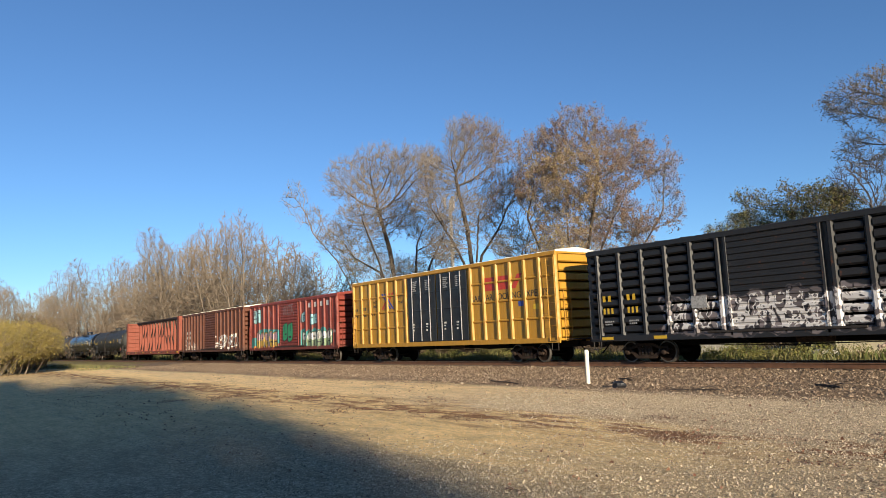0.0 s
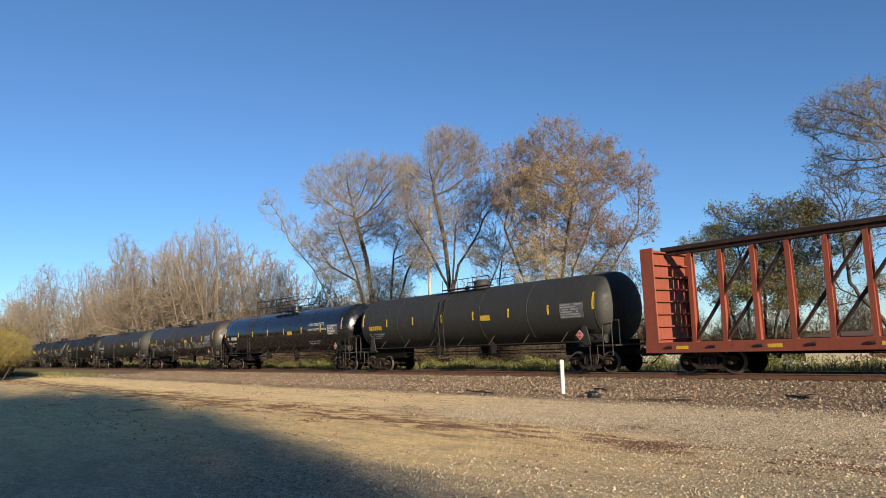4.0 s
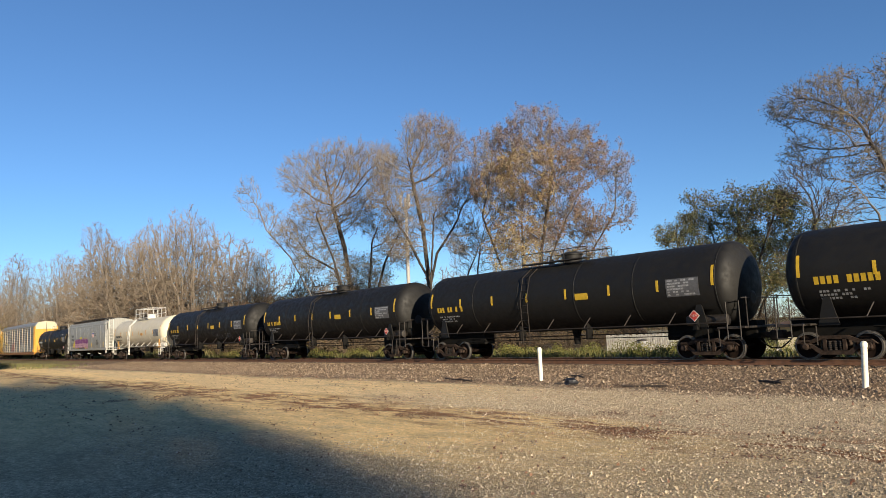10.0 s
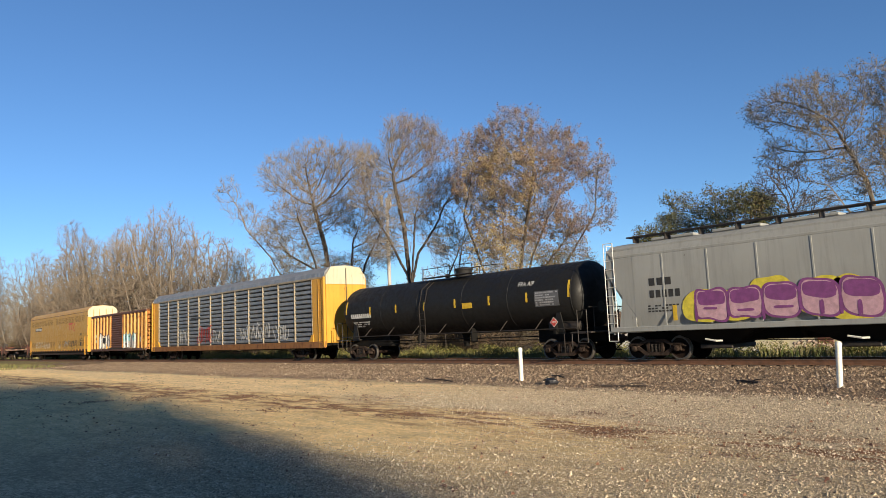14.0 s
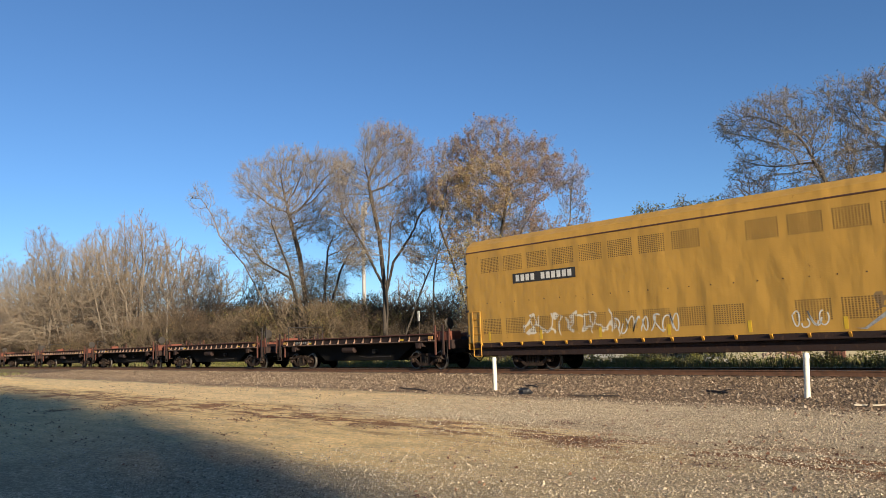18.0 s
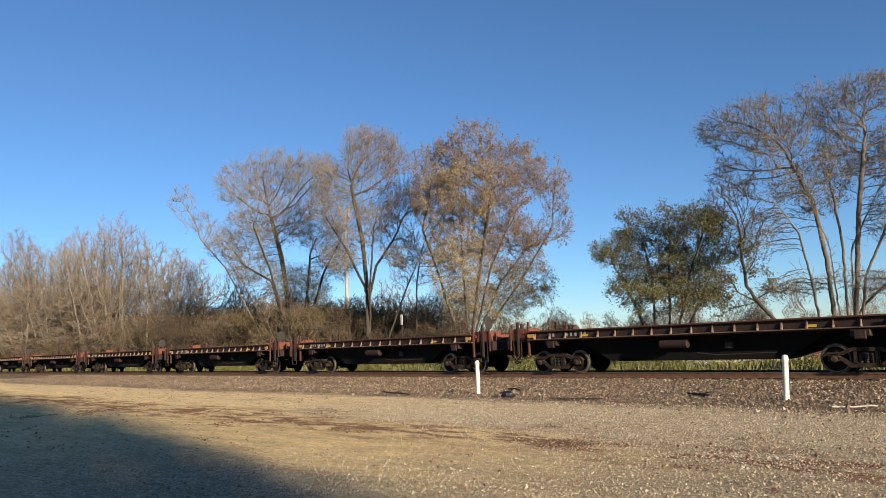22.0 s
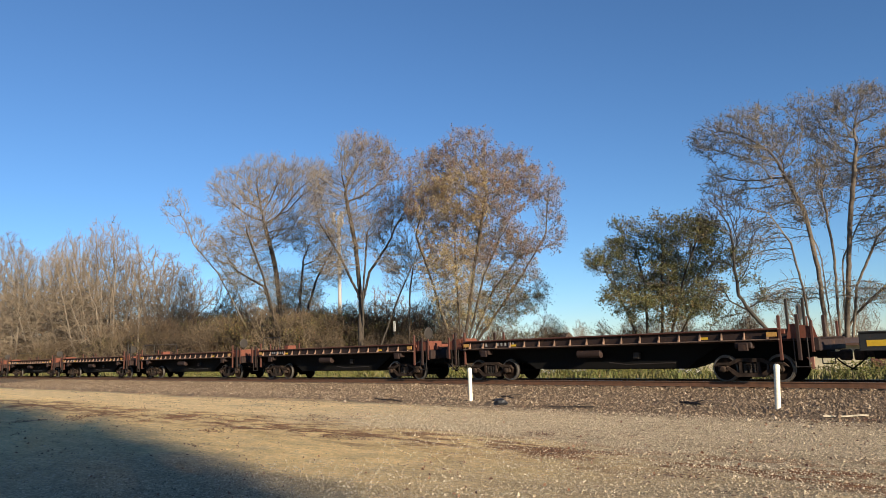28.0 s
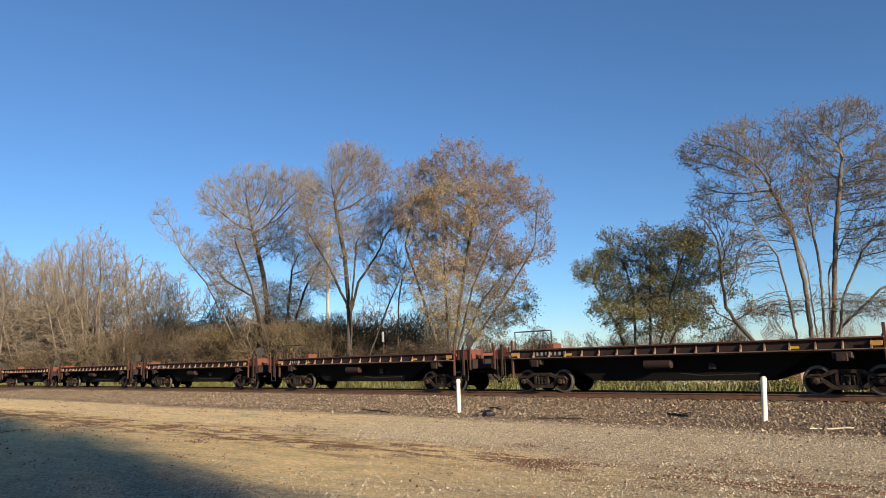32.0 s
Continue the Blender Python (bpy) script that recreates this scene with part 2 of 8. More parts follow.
M["twig"] = plain("bare_twigs", (0.180, 0.148, 0.114), 0.9, 0, 0.3, 2, 0.1)
M["twig_brown"] = plain("brown_brush_stems", (0.074, 0.052, 0.033), 0.9, 0, 0.3, 2, 0.1)
M["twig_dark"] = plain("dark_brush_stems", (0.050, 0.037, 0.025), 0.9, 0, 0.3, 2, 0.1)
M["twig_tan"] = plain("tan_brush_stems", (0.135, 0.098, 0.062), 0.9, 0, 0.3, 2, 0.1)
M["twig_pale"] = plain("pale_bare_twigs", (0.19, 0.148, 0.105), 0.9, 0, 0.25, 2, 0.1)


def leaf_mat(name, a, b, c):
    g = Graph(name)
    rnd = g.n.new("ShaderNodeNewGeometry").outputs["Random Per Island"]
    col = g.mix(g.ramp(rnd, 0.3, 0.45), a, b)
    col = g.mix(g.ramp(rnd, 0.72, 0.85), col, c)
    col = g.mix(g.ramp(g.noise(0.5, 2), 0.35, 0.65, 0, 0.4), col, b)
    g.bsdf.inputs["Transmission Weight"].default_value = 0.0
    return g.done(col, 0.6, 0, 0.3)


M["leaf_maple"] = leaf_mat("autumn_maple_leaves", (0.27, 0.165, 0.090), (0.19, 0.10, 0.062), (0.33, 0.25, 0.115))
M["leaf_russet"] = leaf_mat("russet_leaves", (0.195, 0.122, 0.080), (0.14, 0.083, 0.056), (0.25, 0.165, 0.095))
M["leaf_drab"] = leaf_mat("drab_brown_leaves", (0.17, 0.125, 0.075), (0.12, 0.085, 0.05), (0.21, 0.165, 0.08))
M["leaf_green"] = leaf_mat("dull_green_leaves", (0.070, 0.080, 0.025), (0.105, 0.102, 0.034), (0.165, 0.135, 0.048))
M["leaf_olive"] = leaf_mat("olive_leaves", (0.15, 0.13, 0.04), (0.19, 0.12, 0.045), (0.10, 0.11, 0.03))
M["leaf_brush"] = leaf_mat("dry_brush_leaves", (0.17, 0.11, 0.05), (0.12, 0.075, 0.04), (0.20, 0.09, 0.045))
M["leaf_thicket"] = leaf_mat("olive_thicket_leaves", (0.125, 0.118, 0.034), (0.080, 0.068, 0.028), (0.20, 0.17, 0.05))
M["leaf_gold"] = leaf_mat("golden_leaves", (0.37, 0.27, 0.10), (0.27, 0.195, 0.08), (0.44, 0.355, 0.16))
M["leaf_bush"] = leaf_mat("ochre_bush_leaves", (0.27, 0.20, 0.055), (0.18, 0.15, 0.045), (0.33, 0.26, 0.085))
M["grass"] = leaf_mat("autumn_grass", (0.085, 0.105, 0.028), (0.13, 0.12, 0.042), (0.18, 0.145, 0.07))


# ---- shapes ----
class Shape:
    """Collects vertices and faces of one mesh."""

    def __init__(self):
        self.v, self.f = [], []

    def add(self, verts, faces):
        n = len(self.v)
        self.v.extend([tuple(p) for p in verts])
        self.f.extend([tuple(i + n for i in q) for q in faces])
        return self

    def box(self, x0, x1, y0, y1, z0, z1):
        return self.add([(x, y, z) for z in (z0, z1) for y in (y0, y1) for x in (x0, x1)],
                        [(0, 2, 3, 1), (4, 5, 7, 6), (0, 1, 5, 4), (2, 6, 7, 3), (0, 4, 6, 2), (1, 3, 7, 5)])

    def cbox(self, x0, x1, y0, y1, z0, z1, c=0.01):
        """A box with its twelve edges cut."""
        c = min(c, (x1 - x0) / 2.1, (y1 - y0) / 2.1, (z1 - z0) / 2.1)
        bm = bmesh.new()
        v = [bm.verts.new(p) for p in [(x, y, z) for z in (z0, z1) for y in (y0, y1) for x in (x0, x1)]]
        for q in [(0, 2, 3, 1), (4, 5, 7, 6), (0, 1, 5, 4), (2, 6, 7, 3), (0, 4, 6, 2), (1, 3, 7, 5)]:
            bm.faces.new([v[i] for i in q])
        bmesh.ops.bevel(bm, geom=bm.edges[:], offset=c, segments=1, affect="EDGES")
        bm.verts.index_update()
        self.add([p.co for p in bm.verts], [[w.index for w in f.verts] for f in bm.faces])
        bm.free()
        return self

    def extrude(self, pts, axis, a, b):
        """A polygon (two coordinates each) drawn out along an axis from a to b."""
        n = len(pts)
        def at(p, d):
            q = list(p)
            q.insert("xyz".index(axis), d)
            return q
        return self.add([at(p, a) for p in pts] + [at(p, b) for p in pts],
                        [tuple(range(n))[::-1], tuple(range(n, 2 * n))] + [(i, (i + 1) % n, n + (i + 1) % n, n + i) for i in range(n)])

    def loft(self, rings, caps=True, closed=True):
        n = len(rings[0])
        vs = [p for r in rings for p in r]
        fs = []
        for k in range(len(rings) - 1):
            for i in range(n if closed else n - 1):
                j = (i + 1) % n
                fs.append((k * n + i, k * n + j, (k + 1) * n + j, (k + 1) * n + i))
        if caps:
            fs += [tuple(range(n))[::-1], tuple(range((len(rings) - 1) * n, len(rings) * n))]
        return self.add(vs, fs)

    def lathe(self, prof, axis="x", c=(0, 0, 0), seg=24):
        """prof: (along the axis, radius)."""
        rings = []
        for d, r in prof:
            ring = []
            for i in range(seg):
                a = 2 * math.pi * i / seg
                p, q = r * math.cos(a), r * math.sin(a)
                o = {"x": (d, p, q), "y": (p, d, q), "z": (p, q, d)}[axis]
                ring.append((o[0] + c[0], o[1] + c[1], o[2] + c[2]))
            rings.append(ring)
        return self.loft(rings)

    def tube(self, pts, r, seg=6):
        pts = [Vector(p) for p in pts]
        rings = []
        for i, p in enumerate(pts):
            d = (pts[min(i + 1, len(pts) - 1)] - pts[max(i - 1, 0)]).normalized()
            u = d.orthogonal().normalized() if i == 0 else (u - d * u.dot(d)).normalized()
            w = d.cross(u)
            rings.append([p + (u * math.cos(a) + w * math.sin(a)) * r for a in [2 * math.pi * k / seg for k in range(seg)]])
        return self.loft(rings)

    def ribbed(self, axis, a, b, base, out, z0, z1, k, depth, fill=0.55):
        """A pressed sheet: k level ribs between z0 and z1, drawn out along an axis from a to b; base: its plane, out: the side it faces."""
        pts, pitch = [(base - out * 0.02, z0)], (z1 - z0) / k
        pts.append((base, z0))
        for i in range(k):
            z = z0 + i * pitch
            g = (1 - fill) / 2
            for u, d in ((g * 0.5, 0), (g * 1.3, depth), (1 - g * 1.3, depth), (1 - g * 0.5, 0)):
                pts.append((base + out * d, z + pitch * u))
        pts += [(base, z1), (base - out * 0.02, z1)]
        return self.extrude(pts, axis, a, b)

    def mesh(self, name, smooth=False):
        me = bpy.data.meshes.new(name)
        me.from_pydata([tuple(p) for p in self.v], [], self.f)
        me.validate()
        bm = bmesh.new()
        bm.from_mesh(me)
        bmesh.ops.recalc_face_normals(bm, faces=bm.faces[:])
        bm.to_mesh(me)
        bm.free()
        if smooth:
            me.shade_smooth()
            me.set_sharp_from_angle(angle=radians(35))
        return me


def part(name, shape, material, parent, label="", smooth=False, at=None):
    """One mesh object under a thing or a part. shape: a Shape or a mesh to share."""
    me = shape if isinstance(shape, bpy.types.Mesh) else shape.mesh(name, smooth)
    if not me.materials:
        me.materials.append(material)
    ob = new(name, me)
    ob.parent = parent
    if at:
        ob.location = at
    if label:
        ob["label"] = label
    return ob


def thing(name, label, category, group="", kind=""):
    return tagged(new(name), label, category, group, kind)


def solid(name, shape, material, label, category, group="", kind="", smooth=False):
    me = shape.mesh(name, smooth)
    me.materials.append(material)
    return tagged(new(name, me), label, category, group, kind)

M["rack_sill"] = paint("brown_stained_sill_paint", (0.20, 0.085, 0.022), 0.7, 0.2, 0.4, 0.2)
M["post_grey"] = plain("tan_grey_post", (0.30, 0.25, 0.18), 0.6, 0.2, 0.2, 3)
# paler than the girder paint: sunlight on gussets and flange edges is in the colour
M["gusset"] = plain("sunlit_gusset", (0.20, 0.125, 0.088), 0.8, 0, 0.3, 5)
M["flange"] = plain("sunlit_flange", (0.125, 0.080, 0.060), 0.85, 0, 0.3, 3)

# ---- ground ----
TRACK_Y, RAIL_Z = 25.0, 0.32
FAR = 2500.0


def ground_height(x, y):
    """Level lot, a low ballast bed under the track, soft unevenness near the camera."""
    d = abs(y - TRACK_Y)
    bed = 0.10 * max(0.0, min(1.0, (4.4 - d) / 2.4))
    if y < 20:
        bed += 0.025 * noise.noise((x * 0.22, y * 0.5, 1.7)) * min(1.0, max(0.0, (19 - y) / 3))
    return bed


g = Graph("gravel_lot_and_roadbed")
g.world()
px, py = g.axis(0), g.axis(1)
flat = g.stretch(1, 1, 0)
big, mid = g.noise(0.13, 4, 0.6, flat), g.noise(1.3, 5, 0.65, flat)
stone, stone_e = g.cells(31.0, "F1", flat, "Color"), g.cells(31.0, "DISTANCE_TO_EDGE", flat)
fine, fine_e = g.cells(62.0, "F1", flat, "Color"), g.cells(62.0, "DISTANCE_TO_EDGE", flat)
speck = g.noise(26.0, 6, 0.75, flat)
# packed pale gravel: stones of many greys, with dark joints
grey = g.mix(g.ramp(stone, 0.1, 0.9, smooth=False), (0.25, 0.188, 0.125), (0.73, 0.595, 0.42))
grey = g.mix(g.ramp(g.math("MULTIPLY", fine, g.ramp(mid, 0.35, 0.65)), 0.25, 0.5, 0, 0.7), grey, g.mix(fine, (0.235, 0.175, 0.115), (0.70, 0.565, 0.395)))
grey = g.mix(g.ramp(stone_e, 0.0, 0.10, 0.62, 0.0), grey, (0.10, 0.08, 0.06))
sand = g.mix(g.ramp(fine, 0.1, 0.9, smooth=False), (0.82, 0.55, 0.24), (0.97, 0.73, 0.38))
sand = g.mix(g.ramp(fine_e, 0.0, 0.10, 0.3, 0.0), sand, (0.30, 0.22, 0.13))
sand = g.mix(g.ramp(speck, 0.56, 0.68, 0, 0.6), sand, (0.30, 0.205, 0.105))
# the worn sandy lane across the lot
jag = g.math("MULTIPLY_ADD", g.noise(0.5, 6, 0.65, g.stretch(0.4, 1.0, 0)), 5.0, -2.5)
lane_y = g.math("ADD", g.math("ADD", py, g.math("MULTIPLY", px, 0.075)), jag)
lane = g.band(lane_y, 5.2, 10.0, 0.9)
is_sand = g.math("MULTIPLY", lane, g.ramp(g.math("ADD", px, g.math("MULTIPLY", jag, 1.6)), -10.0, -3.0, 1.0, 0.12))
is_sand = g.math("MAXIMUM", g.math("MULTIPLY", is_sand, g.ramp(mid, 0.28, 0.52, 0.55, 1.0)), g.ramp(px, -22.0, -7.0, 0.7, 0.0))
c = g.mix(is_sand, grey, sand)
# trodden flat in the lane and towards the roadbed on the left
packed = g.math("MAXIMUM", is_sand, g.math("MULTIPLY", g.ramp(py, 8.0, 12.0), g.ramp(px, -14.0, -5.0, 1.0, 0.0)))
# thin patches of dirt pressed into the gravel, and damp stains
dirt = g.noise(0.55, 6, 0.7, g.stretch(0.35, 1.1, 0))
c = g.mix(g.ramp(dirt, 0.54, 0.68, 0, 0.5), c, g.mix(g.ramp(fine, 0.2, 0.8), (0.22, 0.165, 0.10), (0.50, 0.395, 0.26)))
leaf = g.noise(0.9, 8, 0.76, g.stretch(0.55, 2.2, 0), 0.4)
drifts = g.band(g.math("ADD", py, g.math("MULTIPLY", jag, 0.9)), 8.9, 11.0, 0.8)
c = g.mix(g.math("MULTIPLY", drifts, g.ramp(leaf, 0.475, 0.53, 0, 0.9)), c, g.mix(g.ramp(fine, 0.3, 0.7), (0.11, 0.045, 0.025), (0.36, 0.16, 0.08)))
c = g.mix(g.ramp(g.noise(0.5, 5, 0.7, g.stretch(0.5, 2.0, 0)), 0.665, 0.74, 0, 0.65), c, (0.11, 0.09, 0.068))
c = g.mix(1.0, c, g.ramp(g.noise(1.6, 6, 0.7, g.stretch(0.5, 1.4, 0)), 0.34, 0.66, 0.86, 1.14), "MULTIPLY")
c = g.mix(1.0, c, (0.955, 0.94, 0.88), "MULTIPLY")
c = g.mix(1.0, c, g.ramp(g.noise(9.0, 4, 0.7, flat), 0.35, 0.65, 0.80, 1.16), "MULTIPLY")
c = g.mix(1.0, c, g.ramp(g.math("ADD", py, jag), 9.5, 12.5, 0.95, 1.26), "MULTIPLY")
ballast = g.mix(g.ramp(stone, 0.1, 0.9, smooth=False), (0.10, 0.066, 0.042), (0.43, 0.315, 0.205))
ballast = g.mix(g.ramp(stone_e, 0.0, 0.13, 0.8, 0.0), ballast, (0.03, 0.02, 0.013))
ballast = g.mix(g.ramp(mid, 0.4, 0.7, 0, 0.4), ballast, (0.20, 0.13, 0.078))
is_bed = g.ramp(g.math("ADD", py, g.math("MULTIPLY_ADD", dirt, 3.0, -1.5)), 15.0, 16.6)
c = g.mix(is_bed, c, ballast)
soil = g.mix(g.ramp(mid, 0.3, 0.7), (0.22, 0.19, 0.09), (0.36, 0.29, 0.18))
c = g.mix(g.ramp(g.math("ADD", py, g.math("MULTIPLY", mid, 2.0)), 28.6, 30.5), c, soil)
weeds_here = g.math("MULTIPLY", g.ramp(px, -96, -84, 1, 0), g.ramp(g.math("ADD", py, g.math("MULTIPLY", big, 6)), 8, 14))
c = g.mix(weeds_here, c, (0.22, 0.18, 0.08))
h = g.math("MULTIPLY", g.ramp(stone_e, 0.0, 0.3), g.math("SUBTRACT", 1.0, g.math("MULTIPLY", packed, 0.75)))
g.bump(g.math("ADD", h, g.math("ADD", g.math("MULTIPLY", mid, 0.15), g.math("MULTIPLY", speck, 0.5))), 0.9, 0.016)
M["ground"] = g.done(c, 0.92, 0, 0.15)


def grid_axis(lo, hi, near_lo, near_hi, step):
    a = list(np.arange(near_lo, near_hi + 1e-6, step))
    d, p = step, near_hi
    while p < hi:
        d *= 1.35
        p = min(hi, p + d)
        a.append(p)
    d, p, b = step, near_lo, []
    while p > lo:
        d *= 1.35
        p = max(lo, p - d)
        b.append(p)
    return b[::-1] + a


gx, gy = grid_axis(-FAR, FAR, -70, 14, 1.0), grid_axis(-FAR, FAR, -6, 32, 0.4)
sh = Shape()
nx = len(gx)
sh.v = [(x, y, ground_height(x, y)) for y in gy for x in gx]
sh.f = [(j * nx + i, j * nx + i + 1, (j + 1) * nx + i + 1, (j + 1) * nx + i) for j in range(len(gy) - 1) for i in range(nx - 1)]
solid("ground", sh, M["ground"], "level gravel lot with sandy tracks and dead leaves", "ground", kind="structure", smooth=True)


# ---- loose stones: ballast beside the rails and gravel on the lot ----
def stones(name, label, n, xr, yr, size, material, seed, density=None):
    rs = np.random.RandomState(seed)
    base = np.array([(1, 0, -0.3), (-1, 0, -0.3), (0, 1, -0.3), (0, -1, -0.3), (0, 0, 1)], float)
    tri = np.array([(0, 2, 4), (2, 1, 4), (1, 3, 4), (3, 0, 4)])
    x, y = rs.uniform(*xr, n), rs.uniform(*yr, n)
    if density:
        keep = rs.uniform(0, 1, n) < density(x, y)
        x, y = x[keep], y[keep]
    n = len(x)
    s = rs.uniform(*size, n) * (0.6 + 0.7 * rs.uniform(0, 1, n) ** 3)
    jit = base[None] * rs.uniform(0.55, 1.15, (n, 5, 1)) + rs.normal(0, 0.22, (n, 5, 3))
    jit[:, :, 2] *= 0.75
    z = np.array([ground_height(a, b) for a, b in zip(x, y)])
    v = jit * s[:, None, None] + np.stack([x, y, z + s * 0.25], 1)[:, None, :]
    f = tri[None] + (np.arange(n) * 5)[:, None, None]
    me = bpy.data.meshes.new(name)
    me.from_pydata(v.reshape(-1, 3).tolist(), [], f.reshape(-1, 3).tolist())
    me.materials.append(material)
    return tagged(new(name, me), label, "stones", kind="stuff")


def stone_mat(name, lo, hi, third):
    g = Graph(name)
    rnd = g.n.new("ShaderNodeNewGeometry").outputs["Random Per Island"]
    c = g.mix(g.ramp(rnd, 0.0, 0.9, smooth=False), lo, hi)
    c = g.mix(g.ramp(rnd, 0.9, 0.93), c, third)
    c = g.mix(g.ramp(g.noise(60, 3), 0.4, 0.8, 0, 0.5), c, tint(lo, 1.2))
    return g.done(c, 0.9, 0, 0.2)


M["ballast"] = stone_mat("brown_ballast_stone", (0.055, 0.036, 0.025), (0.32, 0.235, 0.16), (0.42, 0.34, 0.25))
M["lotstone"] = stone_mat("pale_lot_gravel", (0.155, 0.118, 0.078), (0.55, 0.45, 0.32), (0.62, 0.515, 0.375))
stones("ballast", "brown crushed stone ballast beside the rails", 90000, (-75, 6), (14.6, 24.0), (0.022, 0.056), M["ballast"], 3,
       lambda x, y: np.clip((y - 15.2) / 3.0, 0.04, 1) * np.clip(1.15 + x / 90, 0.45, 1))
stones("ballast_far_side", "brown crushed stone ballast between and behind the rails", 9000, (-62, 6), (24.0, 28.6), (0.025, 0.055), M["ballast"], 4)
stones("lot_gravel", "pale loose gravel on the lot", 360000, (-30, 4), (3.4, 16.4), (0.008, 0.021), M["lotstone"], 5,
       lambda x, y: np.clip(0.30 + (x + 10.5) / 9 + np.clip(y - 10.2, 0, 1.2) * 0.45 + np.clip(6.2 - y, 0, 1.0) * 0.3 - np.exp(-((y - 8.0) / 1.6) ** 2) * 0.35, 0.03, 1) * np.clip(1.25 - y / 24, 0.5, 1))

# ---- track ----
rail_profile = [(-0.075, -0.18), (0.075, -0.18), (0.075, -0.165), (0.012, -0.145), (0.012, -0.045), (0.036, -0.035),
                (0.036, -0.006), (0.026, 0.0), (-0.026, 0.0), (-0.036, -0.006), (-0.036, -0.035), (-0.012, -0.045), (-0.012, -0.145), (-0.075, -0.165)]
for k, yy in enumerate((TRACK_Y - 0.75, TRACK_Y + 0.75)):
    sh = Shape().extrude([(y + yy, z + RAIL_Z) for y, z in rail_profile], "x", -900, 760)
    r = solid("rail", sh, M["rail"], "brown rusted steel running rail with a worn head", "rail", "rails", "structure")
    part("rail_head", Shape().box(-900, 760, yy - 0.024, yy + 0.024, RAIL_Z + 0.0005, RAIL_Z + 0.003), M["rail_top"], r, "bright worn running surface")
tie = Shape().cbox(-0.11, 0.11, -1.3, 1.3, -0.10, 0.06, 0.015).mesh("tie")
tie.materials.append(M["tie"])
bed = thing("track_ties", "weathered dark wooden ties in brown ballast", "railway ties", kind="structure")
for i in range(240):
    part("tie", tie, None, bed, at=(-110 + i * 0.52, TRACK_Y + 0.03 * math.sin(i * 2.3), RAIL_Z - 0.24 + 0.004 * math.sin(i * 1.7)))

# ---- behind the track: weeds, a cream shed with a brown roof, a fence, a heap ----
def weeds(name, label, n, xr, yr, h, material, seed):
    rs = np.random.RandomState(seed)
    x, y = rs.uniform(*xr, n), rs.uniform(*yr, n)
    hh = rs.uniform(*h, n) * (0.45 + 0.75 * np.array([0.5 + 0.5 * noise.noise((a * 0.33, b * 0.5, 3.1)) for a, b in zip(x, y)]))
    a, lean = rs.uniform(0, 6.28, n), rs.normal(0, 0.25, (n, 2)) * hh[:, None]
    w = rs.uniform(0.012, 0.035, n)
    dx, dy = np.cos(a) * w, np.sin(a) * w
    z = np.zeros(n)
    v = np.stack([np.stack([x - dx, y - dy, z], 1), np.stack([x + dx, y + dy, z], 1),
                  np.stack([x + dx * 0.8 + lean[:, 0] * 0.4, y + dy * 0.8 + lean[:, 1] * 0.4, hh * 0.6], 1), np.stack([x + lean[:, 0], y + lean[:, 1], hh], 1)], 1)
    me = bpy.data.meshes.new(name)
    me.from_pydata(v.reshape(-1, 3).tolist(), [], (np.arange(4)[None] + (np.arange(n) * 4)[:, None]).tolist())
    me.materials.append(material)
    return tagged(new(name, me), label, "weeds", kind="stuff")


def hedge(name, label, n, mounds, size, material, seed):
    """Low leafy growth: small leaves spread through rounded mounds (x, y, radius, height)."""
    rs = np.random.RandomState(seed)
    m = np.array(mounds)
    k = rs.randint(0, len(m), n)
    d = rs.normal(0, 1, (n, 3))
    d /= np.linalg.norm(d, axis=1)[:, None]
    d *= rs.uniform(0.2, 1, n)[:, None] ** 0.4
    p = np.stack([m[k, 0] + d[:, 0] * m[k, 2], m[k, 1] + d[:, 1] * m[k, 2] * 0.8, np.abs(d[:, 2]) * m[k, 3] + 0.02], 1)
    a = rs.normal(0, 1, (n, 3))
    a /= np.linalg.norm(a, axis=1)[:, None]
    b = np.cross(a, rs.normal(0, 1, (n, 3)))
    b /= np.linalg.norm(b, axis=1)[:, None] + 1e-9
    s = rs.uniform(0.5, 1.2, n)[:, None] * size
    v = np.stack([p - a * s, p + b * s * 0.5, p + a * s, p - b * s * 0.5], 1)
    me = bpy.data.meshes.new(name)
    me.from_pydata(v.reshape(-1, 3).tolist(), [], (np.arange(4)[None] + (np.arange(n) * 4)[:, None]).tolist())
    me.materials.append(material)
    return tagged(new(name, me), label, "weeds", kind="stuff")


rs = random.Random(31)
M["leaf_weed"] = leaf_mat("yellow_green_weed_leaves", (0.115, 0.13, 0.03), (0.18, 0.155, 0.045), (0.06, 0.07, 0.022))
hedge("leafy_weeds", "low yellow-green leafy weeds beyond the track", 60000, [(rs.uniform(-70, 3), rs.uniform(30.0, 34.0), rs.uniform(0.5, 1.3), rs.uniform(0.25, 0.95)) for _ in range(150)], 0.055, M["leaf_weed"], 8)
weeds("weeds", "green and straw-coloured weeds beyond the track", 9000, (-75, 4), (29.3, 34.5), (0.2, 0.6), M["grass"], 1)
weeds("far_weeds", "straw-coloured weeds along the wood's edge", 14000, (-230, -75), (29.0, 34.0), (0.5, 1.3), M["grass"], 2)
weeds("verge_grass", "short dry grass at the edge of the lot", 1800, (-112, -72), (13.0, 18.5), (0.08, 0.4), M["grass"], 3)

